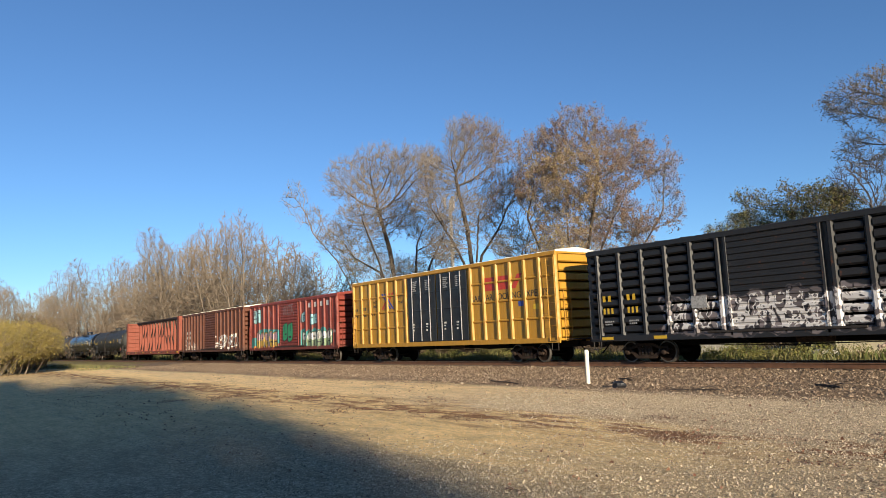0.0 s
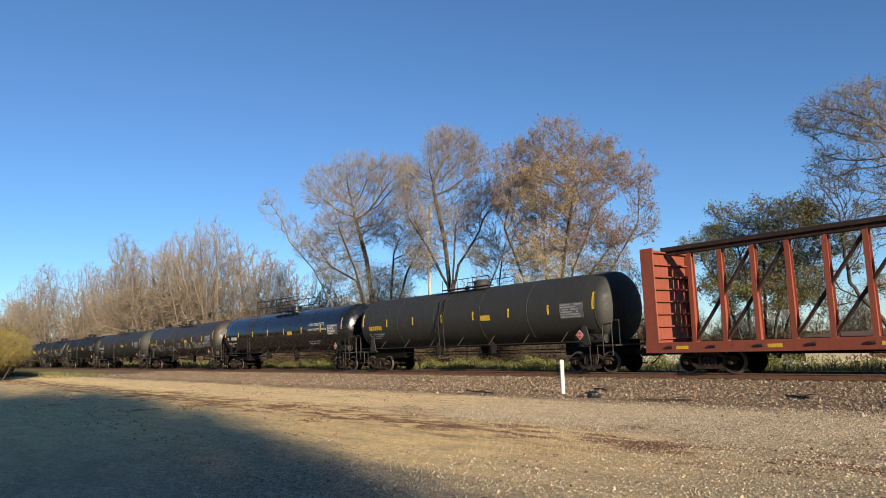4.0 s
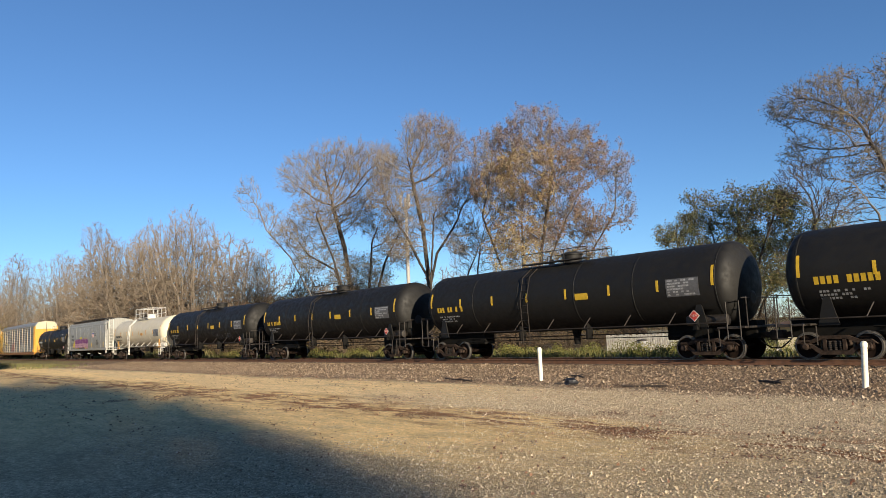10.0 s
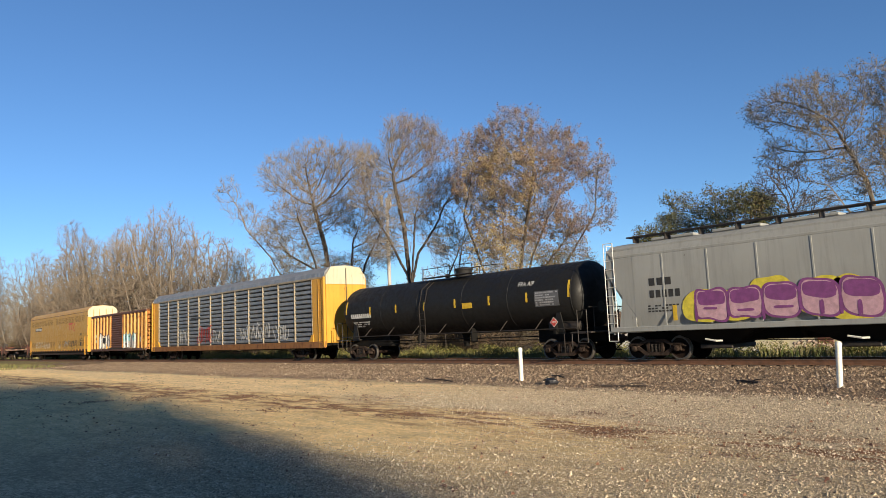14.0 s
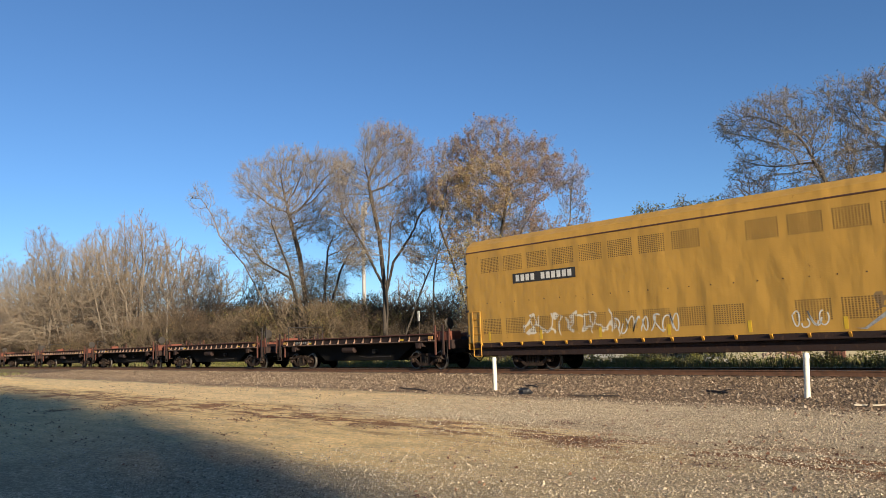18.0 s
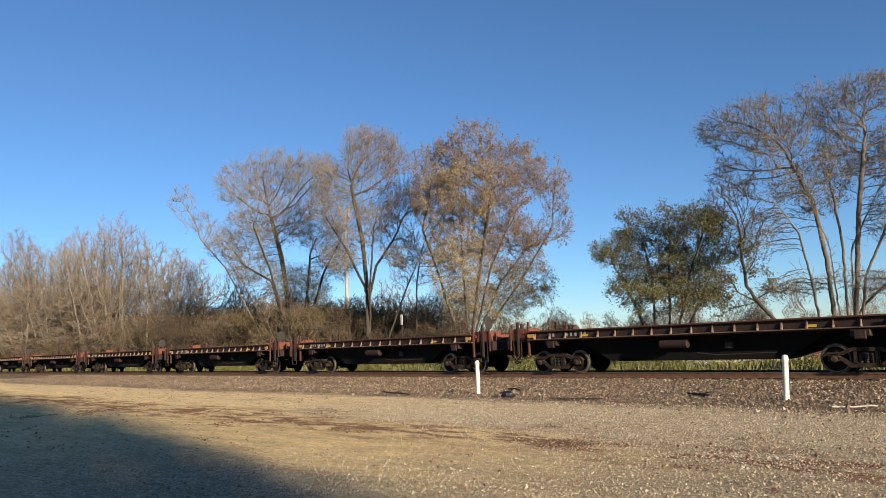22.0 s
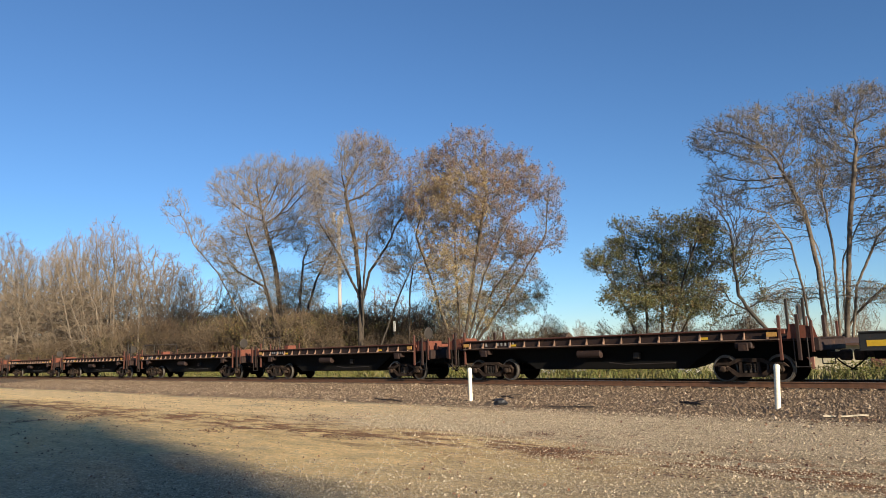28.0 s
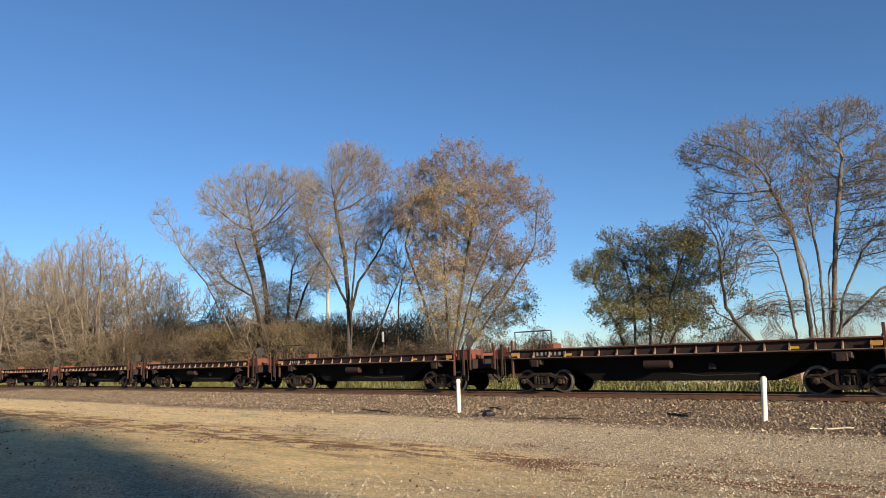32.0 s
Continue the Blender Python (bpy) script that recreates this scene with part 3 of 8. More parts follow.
M["cream_wall"] = plain("cream_painted_wall", (0.68, 0.60, 0.42), 0.7, 0, 0.12, 1.2)
M["roof_brown"] = plain("brown_shingle_roof", (0.115, 0.062, 0.043), 0.85, 0, 0.3, 3, 0.4)
M["door_brown"] = plain("brown_painted_door", (0.20, 0.085, 0.06), 0.6, 0, 0.2)
shed = thing("shed", "low cream-walled shed with brown doors and a brown hipped roof", "building")
part("wall", Shape().cbox(-16.8, -4.0, 38.0, 44.0, -0.1, 1.28, 0.02), M["cream_wall"], shed)
part("roof", Shape().loft([[(-17.1, 37.6, 1.26), (-3.6, 37.6, 1.26), (-3.6, 44.4, 1.26), (-17.1, 44.4, 1.26)], [(-17.1, 37.6, 1.36), (-3.6, 37.6, 1.36), (-3.6, 44.4, 1.36), (-17.1, 44.4, 1.36)], [(-16.6, 40.9, 1.62), (-4.0, 40.9, 1.62), (-4.0, 41.1, 1.62), (-16.6, 41.1, 1.62)]]), M["roof_brown"], shed)
for x in (-13.6, -11.6, -8.4):
    part("door", Shape().cbox(x, x + 0.75, 37.95, 38.02, -0.05, 1.2, 0.02), M["door_brown"], shed)
fence = thing("picket_fence", "weathered white board fence beyond the track", "fence")
M["mast_grey"] = plain("dull_grey_mast", (0.36, 0.34, 0.31), 0.7, 0, 0.15)
M["fence_white"] = plain("weathered_white_board", (0.55, 0.52, 0.46), 0.8, 0, 0.2)
for i in range(34):
    part("board", Shape().cbox(-25.6 + i * 0.15, -25.6 + i * 0.15 + 0.125, 35.0, 35.03, 0.1, 1.12 + 0.05 * math.sin(i * 2.1), 0.01), M["fence_white"], fence)
for z in (0.35, 0.85):
    part("rail", Shape().cbox(-25.6, -20.4, 35.03, 35.07, z, z + 0.07, 0.01), M["fence_white"], fence)
heap = thing("rubble_heap", "heap of brown and grey broken rubble beside the shed", "rubble")
rs = random.Random(9)
M["rubble"] = stone_mat("mixed_rubble", (0.12, 0.07, 0.05), (0.42, 0.34, 0.26), (0.6, 0.55, 0.48))
for i in range(70):
    a, r = rs.uniform(0, 6.28), rs.uniform(0, 1) ** 0.7
    x, y = -13.2 + 1.9 * r * math.cos(a), 35.4 + 0.9 * r * math.sin(a)
    s = rs.uniform(0.07, 0.16)
    c = Shape().add([(x + s * dx * rs.uniform(0.6, 1.2), y + s * dy * rs.uniform(0.6, 1.2), max(0, 0.55 * (1 - r)) + 0.03 + s * dz) for dx, dy, dz in ((1, 0, 0), (0, 1, 0), (-1, 0, 0), (0, -1, 0), (0, 0, 0.8), (0, 0, -0.8))],
                    [(0, 1, 4), (1, 2, 4), (2, 3, 4), (3, 0, 4), (1, 0, 5), (2, 1, 5), (3, 2, 5), (0, 3, 5)])
    part("rubble_piece", c, M["rubble"], heap)
tarp = thing("boat_hull", "small upturned pale boat hull lying in the weeds", "boat")
tarp.location = (-15.6, 34.0, 0.0)
part("hull", Shape().loft([[(-1.0 + 2.0 * k / 8, 0.45 * math.sin(math.pi * (k + 0.4) / 8.8) * math.cos(a), 0.42 * math.sin(math.pi * (k + 0.4) / 8.8) * max(0.0, math.sin(a))) for a in [math.pi * j / 8 for j in range(9)]] for k in range(9)], caps=False, closed=False), M["fence_white"], tarp, smooth=True)
bin_ = thing("trash_bin", "dark grey bin beside the fence", "bin")
bin_.location = (-22.2, 33.6, 0)
part("tub", Shape().lathe([(0, 0.22), (0.75, 0.27), (0.78, 0.29)], "z", (0, 0, 0), 16), M["grey_mark"], bin_, smooth=True)
part("lid", Shape().lathe([(0.78, 0.30), (0.84, 0.26), (0.87, 0.05)], "z", (0, 0, 0), 16), M["steel"], bin_, smooth=True)
tower = thing("cell_tower", "slim pale grey antenna mast far behind the trees", "mast")
tower.location = (-94.0, 74.0, 0)
part("mast", Shape().lathe([(0, 0.36), (24.5, 0.26), (25.0, 0.2)], "z", (0, 0, 0), 14), M["mast_grey"], tower, smooth=True)
for k in range(3):
    part("antenna", Shape().cbox(0.9 * math.cos(k * 2.1) - 0.2, 0.9 * math.cos(k * 2.1) + 0.2, 0.9 * math.sin(k * 2.1) - 0.2, 0.9 * math.sin(k * 2.1) + 0.2, 23.4, 25.6, 0.05), M["mast_grey"], tower)


# ---- trees ----
def rotate_away(d, ang, rs):
    u = d.orthogonal().normalized()
    u.rotate(Matrix.Rotation(rs.uniform(0, 2 * math.pi), 3, d))
    return (d * math.cos(ang) + u * math.sin(ang)).normalized()


class Tree:
    """Grows a skeleton of tapering segments, kept inside an egg-shaped crown."""

    def __init__(self, seed, height, crown, levels=5, kids=(4, 5, 5, 4, 3), spread=(0.35, 0.8), rise=0.10, wob=0.16, shrink=0.62, droop=0.0, gaps=-0.30, low=0.3):
        self.rs = random.Random(seed)
        self.h, self.crown, self.levels, self.kids = height, crown, levels, kids
        self.spread, self.rise, self.wob, self.shrink, self.droop = spread, rise, wob, shrink, droop
        self.seg, self.tips, self.gaps, self.low = [], [], gaps, low

    def inside(self, p):
        cx, cy, cz, rx, rz = self.crown
        lump = 1.0 + 0.16 * noise.noise((p.x * 0.38 + self.h, p.y * 0.38, p.z * 0.38))
        return ((p.x - cx) / rx) ** 2 + ((p.y - cy) / rx) ** 2 + ((p.z - cz) / rz) ** 2 < lump ** 2

    def branch(self, p, d, length, r, level):
        rs = self.rs
        n = 6 if level == 0 else 5 if level == 1 else 4 if level < 3 else 3 if level < 4 else 2
        step = length / n
        end_r = max(0.0085, r * (0.42 if level else 0.5))
        for i in range(n):
            fr = (i + 1) / n
            up = (self.rise if level < 2 else self.rise + 0.07) if level < self.levels - 1 else self.rise + 0.09 - self.droop
            w = self.wob * (0.5 + 0.16 * level)
            d = (d + Vector((rs.gauss(0, w), rs.gauss(0, w), rs.gauss(0, w) + up))).normalized()
            q = p + d * step
            if level >= 3 and noise.noise((q.x * 0.55 + 9, q.y * 0.55 + self.h, q.z * 0.55)) < self.gaps:
                return
            if level and q.z < 0.3:
                return
            if level and p.z > self.crown[2] * 0.4 and not self.inside(q):
                if level < 3:
                    self.seg.append((p, p + d * step * 0.6, r + (end_r - r) * (i / n), 0.006, level))
                return
            r0 = r + (end_r - r) * (i / n)
            r1 = r + (end_r - r) * fr
            self.seg.append((p, q, r0, r1, level))
            p = q
            if level < self.levels:
                k = self.kids[level] / n * (0.6 if level and fr < 0.35 else 1.15)
                if level == 0 and fr < self.low:
                    k = 0.15
                while k > 0:
                    if rs.random() < k:
                        self.branch(p, (rotate_away(d, rs.uniform(*self.spread) + (0.15 if level > 1 else 0.0), rs) + Vector((0, 0, 0.06 if level < 1 else 0.18 - self.droop))).normalized(), length * (rs.uniform(self.shrink - 0.12, self.shrink + 0.12) - (0.1 if level > 1 else 0.0)), max(0.0085, r1 * rs.uniform(0.50, 0.70)), level + 1)
                    k -= 1
            if level >= self.levels - 1:
                self.tips.append(q)

    def stem(self, x, y, lean, r, length=None):
        self.branch(Vector((x, y, -0.1)), Vector((lean[0], lean[1], 1)).normalized(), length or self.h * 0.62, r * 0.78, 0)
        return self

    def mesh_of(self, name, lo, hi, sides, material, thick=1.0):
        segs = [s for s in self.seg if lo <= s[4] <= hi]
        n = len(segs)
        me = bpy.data.meshes.new(name)
        if not n:
            return me
        a = np.array([s[0] for s in segs])
        b = np.array([s[1] for s in segs])
        ra, rb = np.array([s[2] for s in segs]) * thick, np.array([s[3] for s in segs]) * thick
        d = b - a
        d /= np.linalg.norm(d, axis=1)[:, None] + 1e-9
        ref = np.where(np.abs(d[:, 2:3]) > 0.9, np.array([[1.0, 0, 0]]), np.array([[0, 0, 1.0]]))
        u = np.cross(d, ref)
        u /= np.linalg.norm(u, axis=1)[:, None]
        w = np.cross(d, u)
        ang = np.arange(sides) * 2 * np.pi / sides
        ring = u[:, None] * np.cos(ang)[None, :, None] + w[:, None] * np.sin(ang)[None, :, None]
        v = np.concatenate([a[:, None] + ring * ra[:, None, None], b[:, None] + d[:, None] * (rb * 0.3)[:, None, None] + ring * rb[:, None, None]], 1)
        i = np.arange(sides)
        q = np.stack([i, (i + 1) % sides, sides + (i + 1) % sides, sides + i], 1)
        f = q[None] + (np.arange(n) * 2 * sides)[:, None, None]
        me.from_pydata(v.reshape(-1, 3).tolist(), [], f.reshape(-1, 4).tolist())
        if sides > 4:
            me.shade_smooth()
        me.materials.append(material)
        return me

    def leaves(self, name, per_tip, size, material, seed, keep=None, scatter=0.25):
        rs = np.random.RandomState(seed)
        tips = [t for t in self.tips if keep is None or keep(t)]
        me = bpy.data.meshes.new(name)
        if not tips:
            return me
        n = max(1, int(len(tips) * per_tip))
        p = np.array(tips)[rs.randint(0, len(tips), n)] + rs.normal(0, scatter, (n, 3))
        a = rs.normal(0, 1, (n, 3))
        a /= np.linalg.norm(a, axis=1)[:, None]
        b = np.cross(a, rs.normal(0, 1, (n, 3)))
        b /= np.linalg.norm(b, axis=1)[:, None] + 1e-9
        s = rs.uniform(0.6, 1.2, n)[:, None] * size
        v = np.stack([p - a * s, p + b * s * 0.5, p + a * s, p - b * s * 0.5], 1)
        f = np.arange(4)[None] + (np.arange(n) * 4)[:, None]
        me.from_pydata(v.reshape(-1, 3).tolist(), [], f.tolist())
        me.materials.append(material)
        return me


def plant(t, name, label, x, y, bark, twig, leaf=None, category="tree", group="", thick=1.0):
    """The tree as a thing: trunk with its limbs, crown of branches, foliage. leaf: (per tip, size, material, keep, scatter) each."""
    ob = thing(name, label, category, group)
    ob.location = (x, y, 0.0)
    ob.rotation_euler = (0, 0, math.atan2(y, x) - math.pi / 2)
    part("trunk", t.mesh_of("trunk", 0, 1, 7, bark), None, ob)
    tagged(part("crown", t.mesh_of("crown", 2, 9, 3, twig, thick), None, ob), kind="stuff")
    for k, (per, size, m, keep, scatter) in enumerate(leaf or []):
        me = t.leaves("foliage", per, size, m, 7 + k, keep, scatter)
        if len(me.polygons):
            tagged(part("foliage", me, None, ob), kind="stuff")
    return ob


class Grown(Tree):
    """A tree grown along its stems into the lobes of its crown: limbs reach for free room, fork, and end in sprays of twigs.
    stems: lines of (across, height); lobes: (across, height, half width, half height)."""

    def __init__(self, seed, stems, lobes, n=1500, step=0.42, reach=4.5, kill=0.75, twigs=4, length=0.9, rise=0.2, tip=0.011, power=2.75, sway=0.35, hang=0.0, hollow=-0.25):
        rs = np.random.RandomState(seed)
        self.seg, self.tips = [], []
        pos, parent, kids = [], [], []

        def node(p, par):
            pos.append(np.array(p, float))
            parent.append(par)
            kids.append(0)
            if par >= 0:
                kids[par] += 1
            return len(pos) - 1

        for st in stems:
            w, slope = rs.uniform(-0.4, 0.4), rs.uniform(-sway, sway)
            (u0, z0), (u1, z1) = st[0], st[1]
            pts = list(st[:-1]) if len(st) > 3 else list(st)      # the last reach is left to the limbs
            if z0 < 3.0:                     # carry the stem down to the ground
                k = z0 / max(0.5, z1 - z0) * 0.6
                pts = [(u0 - (u1 - u0) * k, -0.15)] + pts
            if z0 < 3.0:
                if not pos:
                    node((np.mean([q[0][0] for q in stems if q[0][1] < 3.0]), 0.0, -0.3), -1)
                last = 0
            else:                            # a limb that leaves an earlier stem
                last = int(np.linalg.norm(np.array(pos) - (u0, 0.0, z0), axis=1).argmin())
                w = pos[last][1]
            zb = pts[0][1]
            for (ua, za), (ub, zb2) in zip(pts, pts[1:]):
                m = max(1, int(math.hypot(ub - ua, zb2 - za) / step))
                for i in range(m):
                    f = i / m
                    last = node((ua + (ub - ua) * f + rs.normal(0, 0.014), w + slope * (za + (zb2 - za) * f - zb) + rs.normal(0, 0.014), za + (zb2 - za) * f), last)
        lo = np.array(lobes, float)
        vol = lo[:, 2] ** 2 * lo[:, 3]
        which = rs.choice(len(lo), n, p=vol ** 0.8 / (vol ** 0.8).sum())
        d = rs.normal(0, 1, (n, 3))
        d /= np.linalg.norm(d, axis=1)[:, None]
        d *= (rs.uniform(0.08, 1, n) ** 0.4)[:, None]
        off = rs.uniform(-0.6, 0.6, len(lo)) * lo[:, 2]
        aim = np.stack([lo[which, 0] + d[:, 0] * lo[which, 2], off[which] + d[:, 1] * lo[which, 2] * 1.05, lo[which, 1] + d[:, 2] * lo[which, 3]], 1)
        aim = aim[[noise.noise((p[0] * 0.7 + seed, p[1] * 0.7, p[2] * 0.7)) > hollow for p in aim]]
        near, best = np.zeros(len(aim), int), np.full(len(aim), 1e9)

        def meet(first):
            for i0 in range(first, len(pos), 200):
                block = np.array(pos[i0:i0 + 200])
                dist = np.linalg.norm(aim[:, None] - block[None], axis=2)
                j = dist.argmin(1)
                dj = dist[np.arange(len(aim)), j]
                better = dj < best
                near[better], best[better] = j[better] + i0, dj[better]

        meet(0)
        for _ in range(90):
            live = (best < reach) & (best > kill)
            live &= np.array([kids[i] < 4 for i in near])
            if not live.any():
                break
            at = np.array(pos)
            v = aim[live] - at[near[live]]
            v /= np.linalg.norm(v, axis=1)[:, None]
            pull = np.zeros((len(pos), 3))
            np.add.at(pull, near[live], v)
            first = len(pos)
            for i in np.unique(near[live]):
                v = pull[i] / (np.linalg.norm(pull[i]) + 1e-6) + rs.normal(0, 0.11, 3) + (0, 0, rise * 0.35)
                if parent[i] >= 0:
                    back = at[i] - at[parent[i]]
                    v = v + 0.55 * back / (np.linalg.norm(back) + 1e-6)
                node(at[i] + v / np.linalg.norm(v) * step, int(i))
            meet(first)
        total = len(pos)
        area = np.zeros(total)
        for i in range(total - 1, -1, -1):
            area[i] = max(area[i], (tip * 1.35) ** power)
            if parent[i] >= 0:
                area[parent[i]] += area[i]
        rad = area ** (1 / power)
        for i in range(total):
            j = parent[i]
            if j >= 0:
                r0 = min(rad[j], rad[i] * 1.35)
                self.seg.append((pos[j], pos[i], r0, rad[i], 1 if rad[i] > 0.05 else 3))
        heart = np.array([lo[:, 0].mean(), 0, lo[:, 1].mean() * 0.75])
        for i in range(total):
            if rad[i] > tip * 4.5 or parent[i] < 0:
                continue
            back = pos[i] - pos[parent[i]]
            back = back / (np.linalg.norm(back) + 1e-6)
            out = pos[i] - heart
            out = out / (np.linalg.norm(out) + 1e-6)
            for _ in range(twigs + (2 if kids[i] == 0 else 0)):
                v = back * 0.6 + out * 0.35 + rs.normal(0, 0.5, 3) + (0, 0, rise)
                v /= np.linalg.norm(v)
                p, l = pos[i], length * rs.uniform(0.4, 1.15) / 2
                for k in range(2):
                    v = v + rs.normal(0, 0.2, 3) + (0, 0, 0.08 - hang * (k + 1))
                    v /= np.linalg.norm(v)
                    q = p + v * l
                    self.seg.append((p, q, tip * (1 - 0.25 * k), tip * (0.75 - 0.25 * k), 4))
                    self.tips.append(Vector(q))
                    if k == 0 and rs.rand() < 0.7:
                        w = v + rs.normal(0, 0.6, 3) + (0, 0, 0.1 - hang)
                        w /= np.linalg.norm(w)
                        e = q + w * l * rs.uniform(0.6, 1.2)
                        self.seg.append((q, e, tip * 0.7, tip * 0.5, 4))
                        self.tips.append(Vector(e))
                    p = q


def clump(p, k=0.55):
    return noise.noise(p * k)


G = "bare trees behind the track"
# the big bare trees behind the track; each is turned to face across its line from the lot
t = Grown(11, [[(-0.5, 2.7), (-0.9, 5.8), (-1.8, 9.0), (-3.2, 12.8), (-4.5, 16.6)], [(0.3, 2.6), (-0.2, 5.8), (-0.7, 10.1), (-1.8, 14.5), (-2.2, 17.7)],
               [(0.9, 2.6), (1.6, 6.8), (1.9, 10.6), (2.6, 14.4)], [(0.0, 2.6), (-1.7, 8.0), (-4.3, 9.6), (-5.8, 11.8)], [(1.3, 2.6), (3.0, 8.4), (4.7, 11.7)]],
          [(-4.5, 17.0, 2.2, 2.2), (-1.6, 18.3, 3.0, 2.6), (2.1, 17.8, 2.7, 2.5), (-1.7, 13.4, 3.8, 2.5), (2.8, 13.3, 2.7, 2.7), (-5.8, 11.8, 1.9, 1.4), (-3.3, 9.6, 2.7, 1.9), (4.1, 9.5, 2.2, 1.6), (0.5, 7.5, 3.4, 2.0)], n=7000, kill=0.40, step=0.32, twigs=3, length=0.85, power=2.38)
plant(t, "bare_tree", "spreading bare tree with several stems and a few yellow leaves", -56.2, 37.5, M["bark"], M["twig"],
      [(0.9, 0.075, M["leaf_olive"], lambda p: p.z < 11.5 and clump(p) > 0.05, 0.2), (0.05, 0.07, M["leaf_brush"], None, 0.2)], group=G)
t = Grown(12, [[(-0.1, 2.2), (0.0, 5.9), (-1.7, 9.6), (-3.3, 12.4), (-4.6, 14.3)], [(0.05, 2.2), (0.15, 6.3), (0.6, 11.4), (0.2, 16.2)],
               [(0.15, 5.9), (0.7, 8.1), (2.3, 10.4), (4.3, 13.7)], [(-0.05, 6.3), (-0.4, 10.5), (-1.2, 14.8)]],
          [(0.2, 17.2, 2.3, 2.3), (-2.2, 14.8, 2.5, 2.3), (2.3, 17.4, 1.3, 1.8), (2.0, 13.7, 2.3, 2.5), (-0.4, 11.4, 2.8, 2.1), (4.1, 13.7, 1.4, 1.8), (-3.6, 12.9, 1.4, 1.4), (2.6, 9.2, 1.6, 1.6), (-2.2, 8.8, 1.6, 1.4)], n=5800, kill=0.40, step=0.32, twigs=3, length=0.85, sway=0.2, power=2.36)
plant(t, "bare_tree", "tall dark bare tree forking low, with some russet leaves", -43.6, 36.5, M["bark"], M["twig"],
      [(1.0, 0.07, M["leaf_russet"], lambda p: p.x > 0.9 - 0.25 * (p.z - 13) and clump(p) > -0.2, 0.12), (0.12, 0.07, M["leaf_brush"], None, 0.2)], group=G)
t = Grown(13, [[(0.7, 2.8), (-2.8, 9.8), (-5.4, 13.0), (-7.0, 17.1)], [(1.5, 2.8), (-1.2, 8.4), (-3.6, 11.8)]],
          [(-6.8, 16.3, 1.3, 2.0), (-5.2, 14.0, 1.7, 1.4), (-3.0, 11.8, 2.0, 1.6)], n=700, kill=0.45, step=0.34, twigs=2, length=0.8, sway=0.1)
plant(t, "bare_tree", "leaning slender bare tree with sparse twigs", -61.5, 37.0, M["bark_pale"], M["twig"],
      [(0.25, 0.07, M["leaf_gold"], lambda p: p.z < 15, 0.2)], group=G)
# the maple
t = Grown(21, [[(0.0, 1.9), (-0.15, 6.8), (-0.2, 10.2), (0.2, 14.9)], [(-0.7, 1.9), (-1.9, 6.5), (-3.1, 10.4), (-3.4, 13.8)], [(0.45, 1.9), (1.8, 6.8), (3.3, 10.0), (5.0, 13.4)],
               [(0.9, 1.9), (3.9, 5.8), (6.4, 9.5)], [(0.25, 1.9), (1.1, 7.2), (2.2, 12.7)], [(0.65, 1.9), (2.5, 5.9), (4.9, 8.7), (7.0, 11.6)]],
          [(-1.3, 15.0, 2.5, 1.9), (1.1, 16.1, 2.1, 1.7), (4.0, 14.7, 1.9, 1.9), (6.2, 13.1, 1.7, 1.4), (1.3, 11.9, 3.3, 2.5), (6.7, 10.3, 1.2, 2.1), (-2.0, 11.6, 1.9, 2.1), (3.2, 8.4, 3.1, 2.5),
           (-0.5, 7.3, 2.3, 2.9), (4.3, 5.8, 2.1, 1.9), (1.4, 4.3, 3.1, 1.7)], n=7500, kill=0.40, step=0.32, twigs=2, length=0.75, sway=0.2, rise=0.28)
plant(t, "maple_tree", "many-stemmed maple with thinning gold and russet leaves", -34.3, 38.0, M["bark"], M["twig"],
      [(2.7, 0.062, M["leaf_russet"], lambda p: p.z > 8.0 and clump(p) > -0.25, 0.07), (3.2, 0.064, M["leaf_gold"], lambda p: 3.0 < p.z < 15.0 and -3.0 < p.x < 2.2 and clump(p, 0.7) > -0.15, 0.10),
       (0.9, 0.068, M["leaf_maple"], lambda p: p.z > 5.0, 0.1), (2.6, 0.07, M["leaf_olive"], lambda p: p.z < 7.2 and p.x > 2.2 and clump(p) > -0.25, 0.15), (0.6, 0.07, M["leaf_gold"], lambda p: p.z < 6.5 and p.x < 2.5, 0.2)])
t = Grown(22, [[(0.2, 2.1), (0.4, 6.4), (0.9, 9.0)], [(-1.9, 2.2), (-0.6, 5.5), (0.8, 8.6), (1.5, 10.8)]],
          [(0.8, 9.4, 2.0, 2.0), (2.5, 7.6, 1.1, 1.7), (-1.2, 8.6, 1.3, 1.3), (0.1, 6.8, 1.7, 1.1)], n=1000, kill=0.45, step=0.34, twigs=2, length=0.8, sway=0.1)
plant(t, "young_tree", "slim leaning bare young tree", -39.0, 37.0, M["bark"], M["twig"], [(0.2, 0.07, M["leaf_olive"], None, 0.2)])
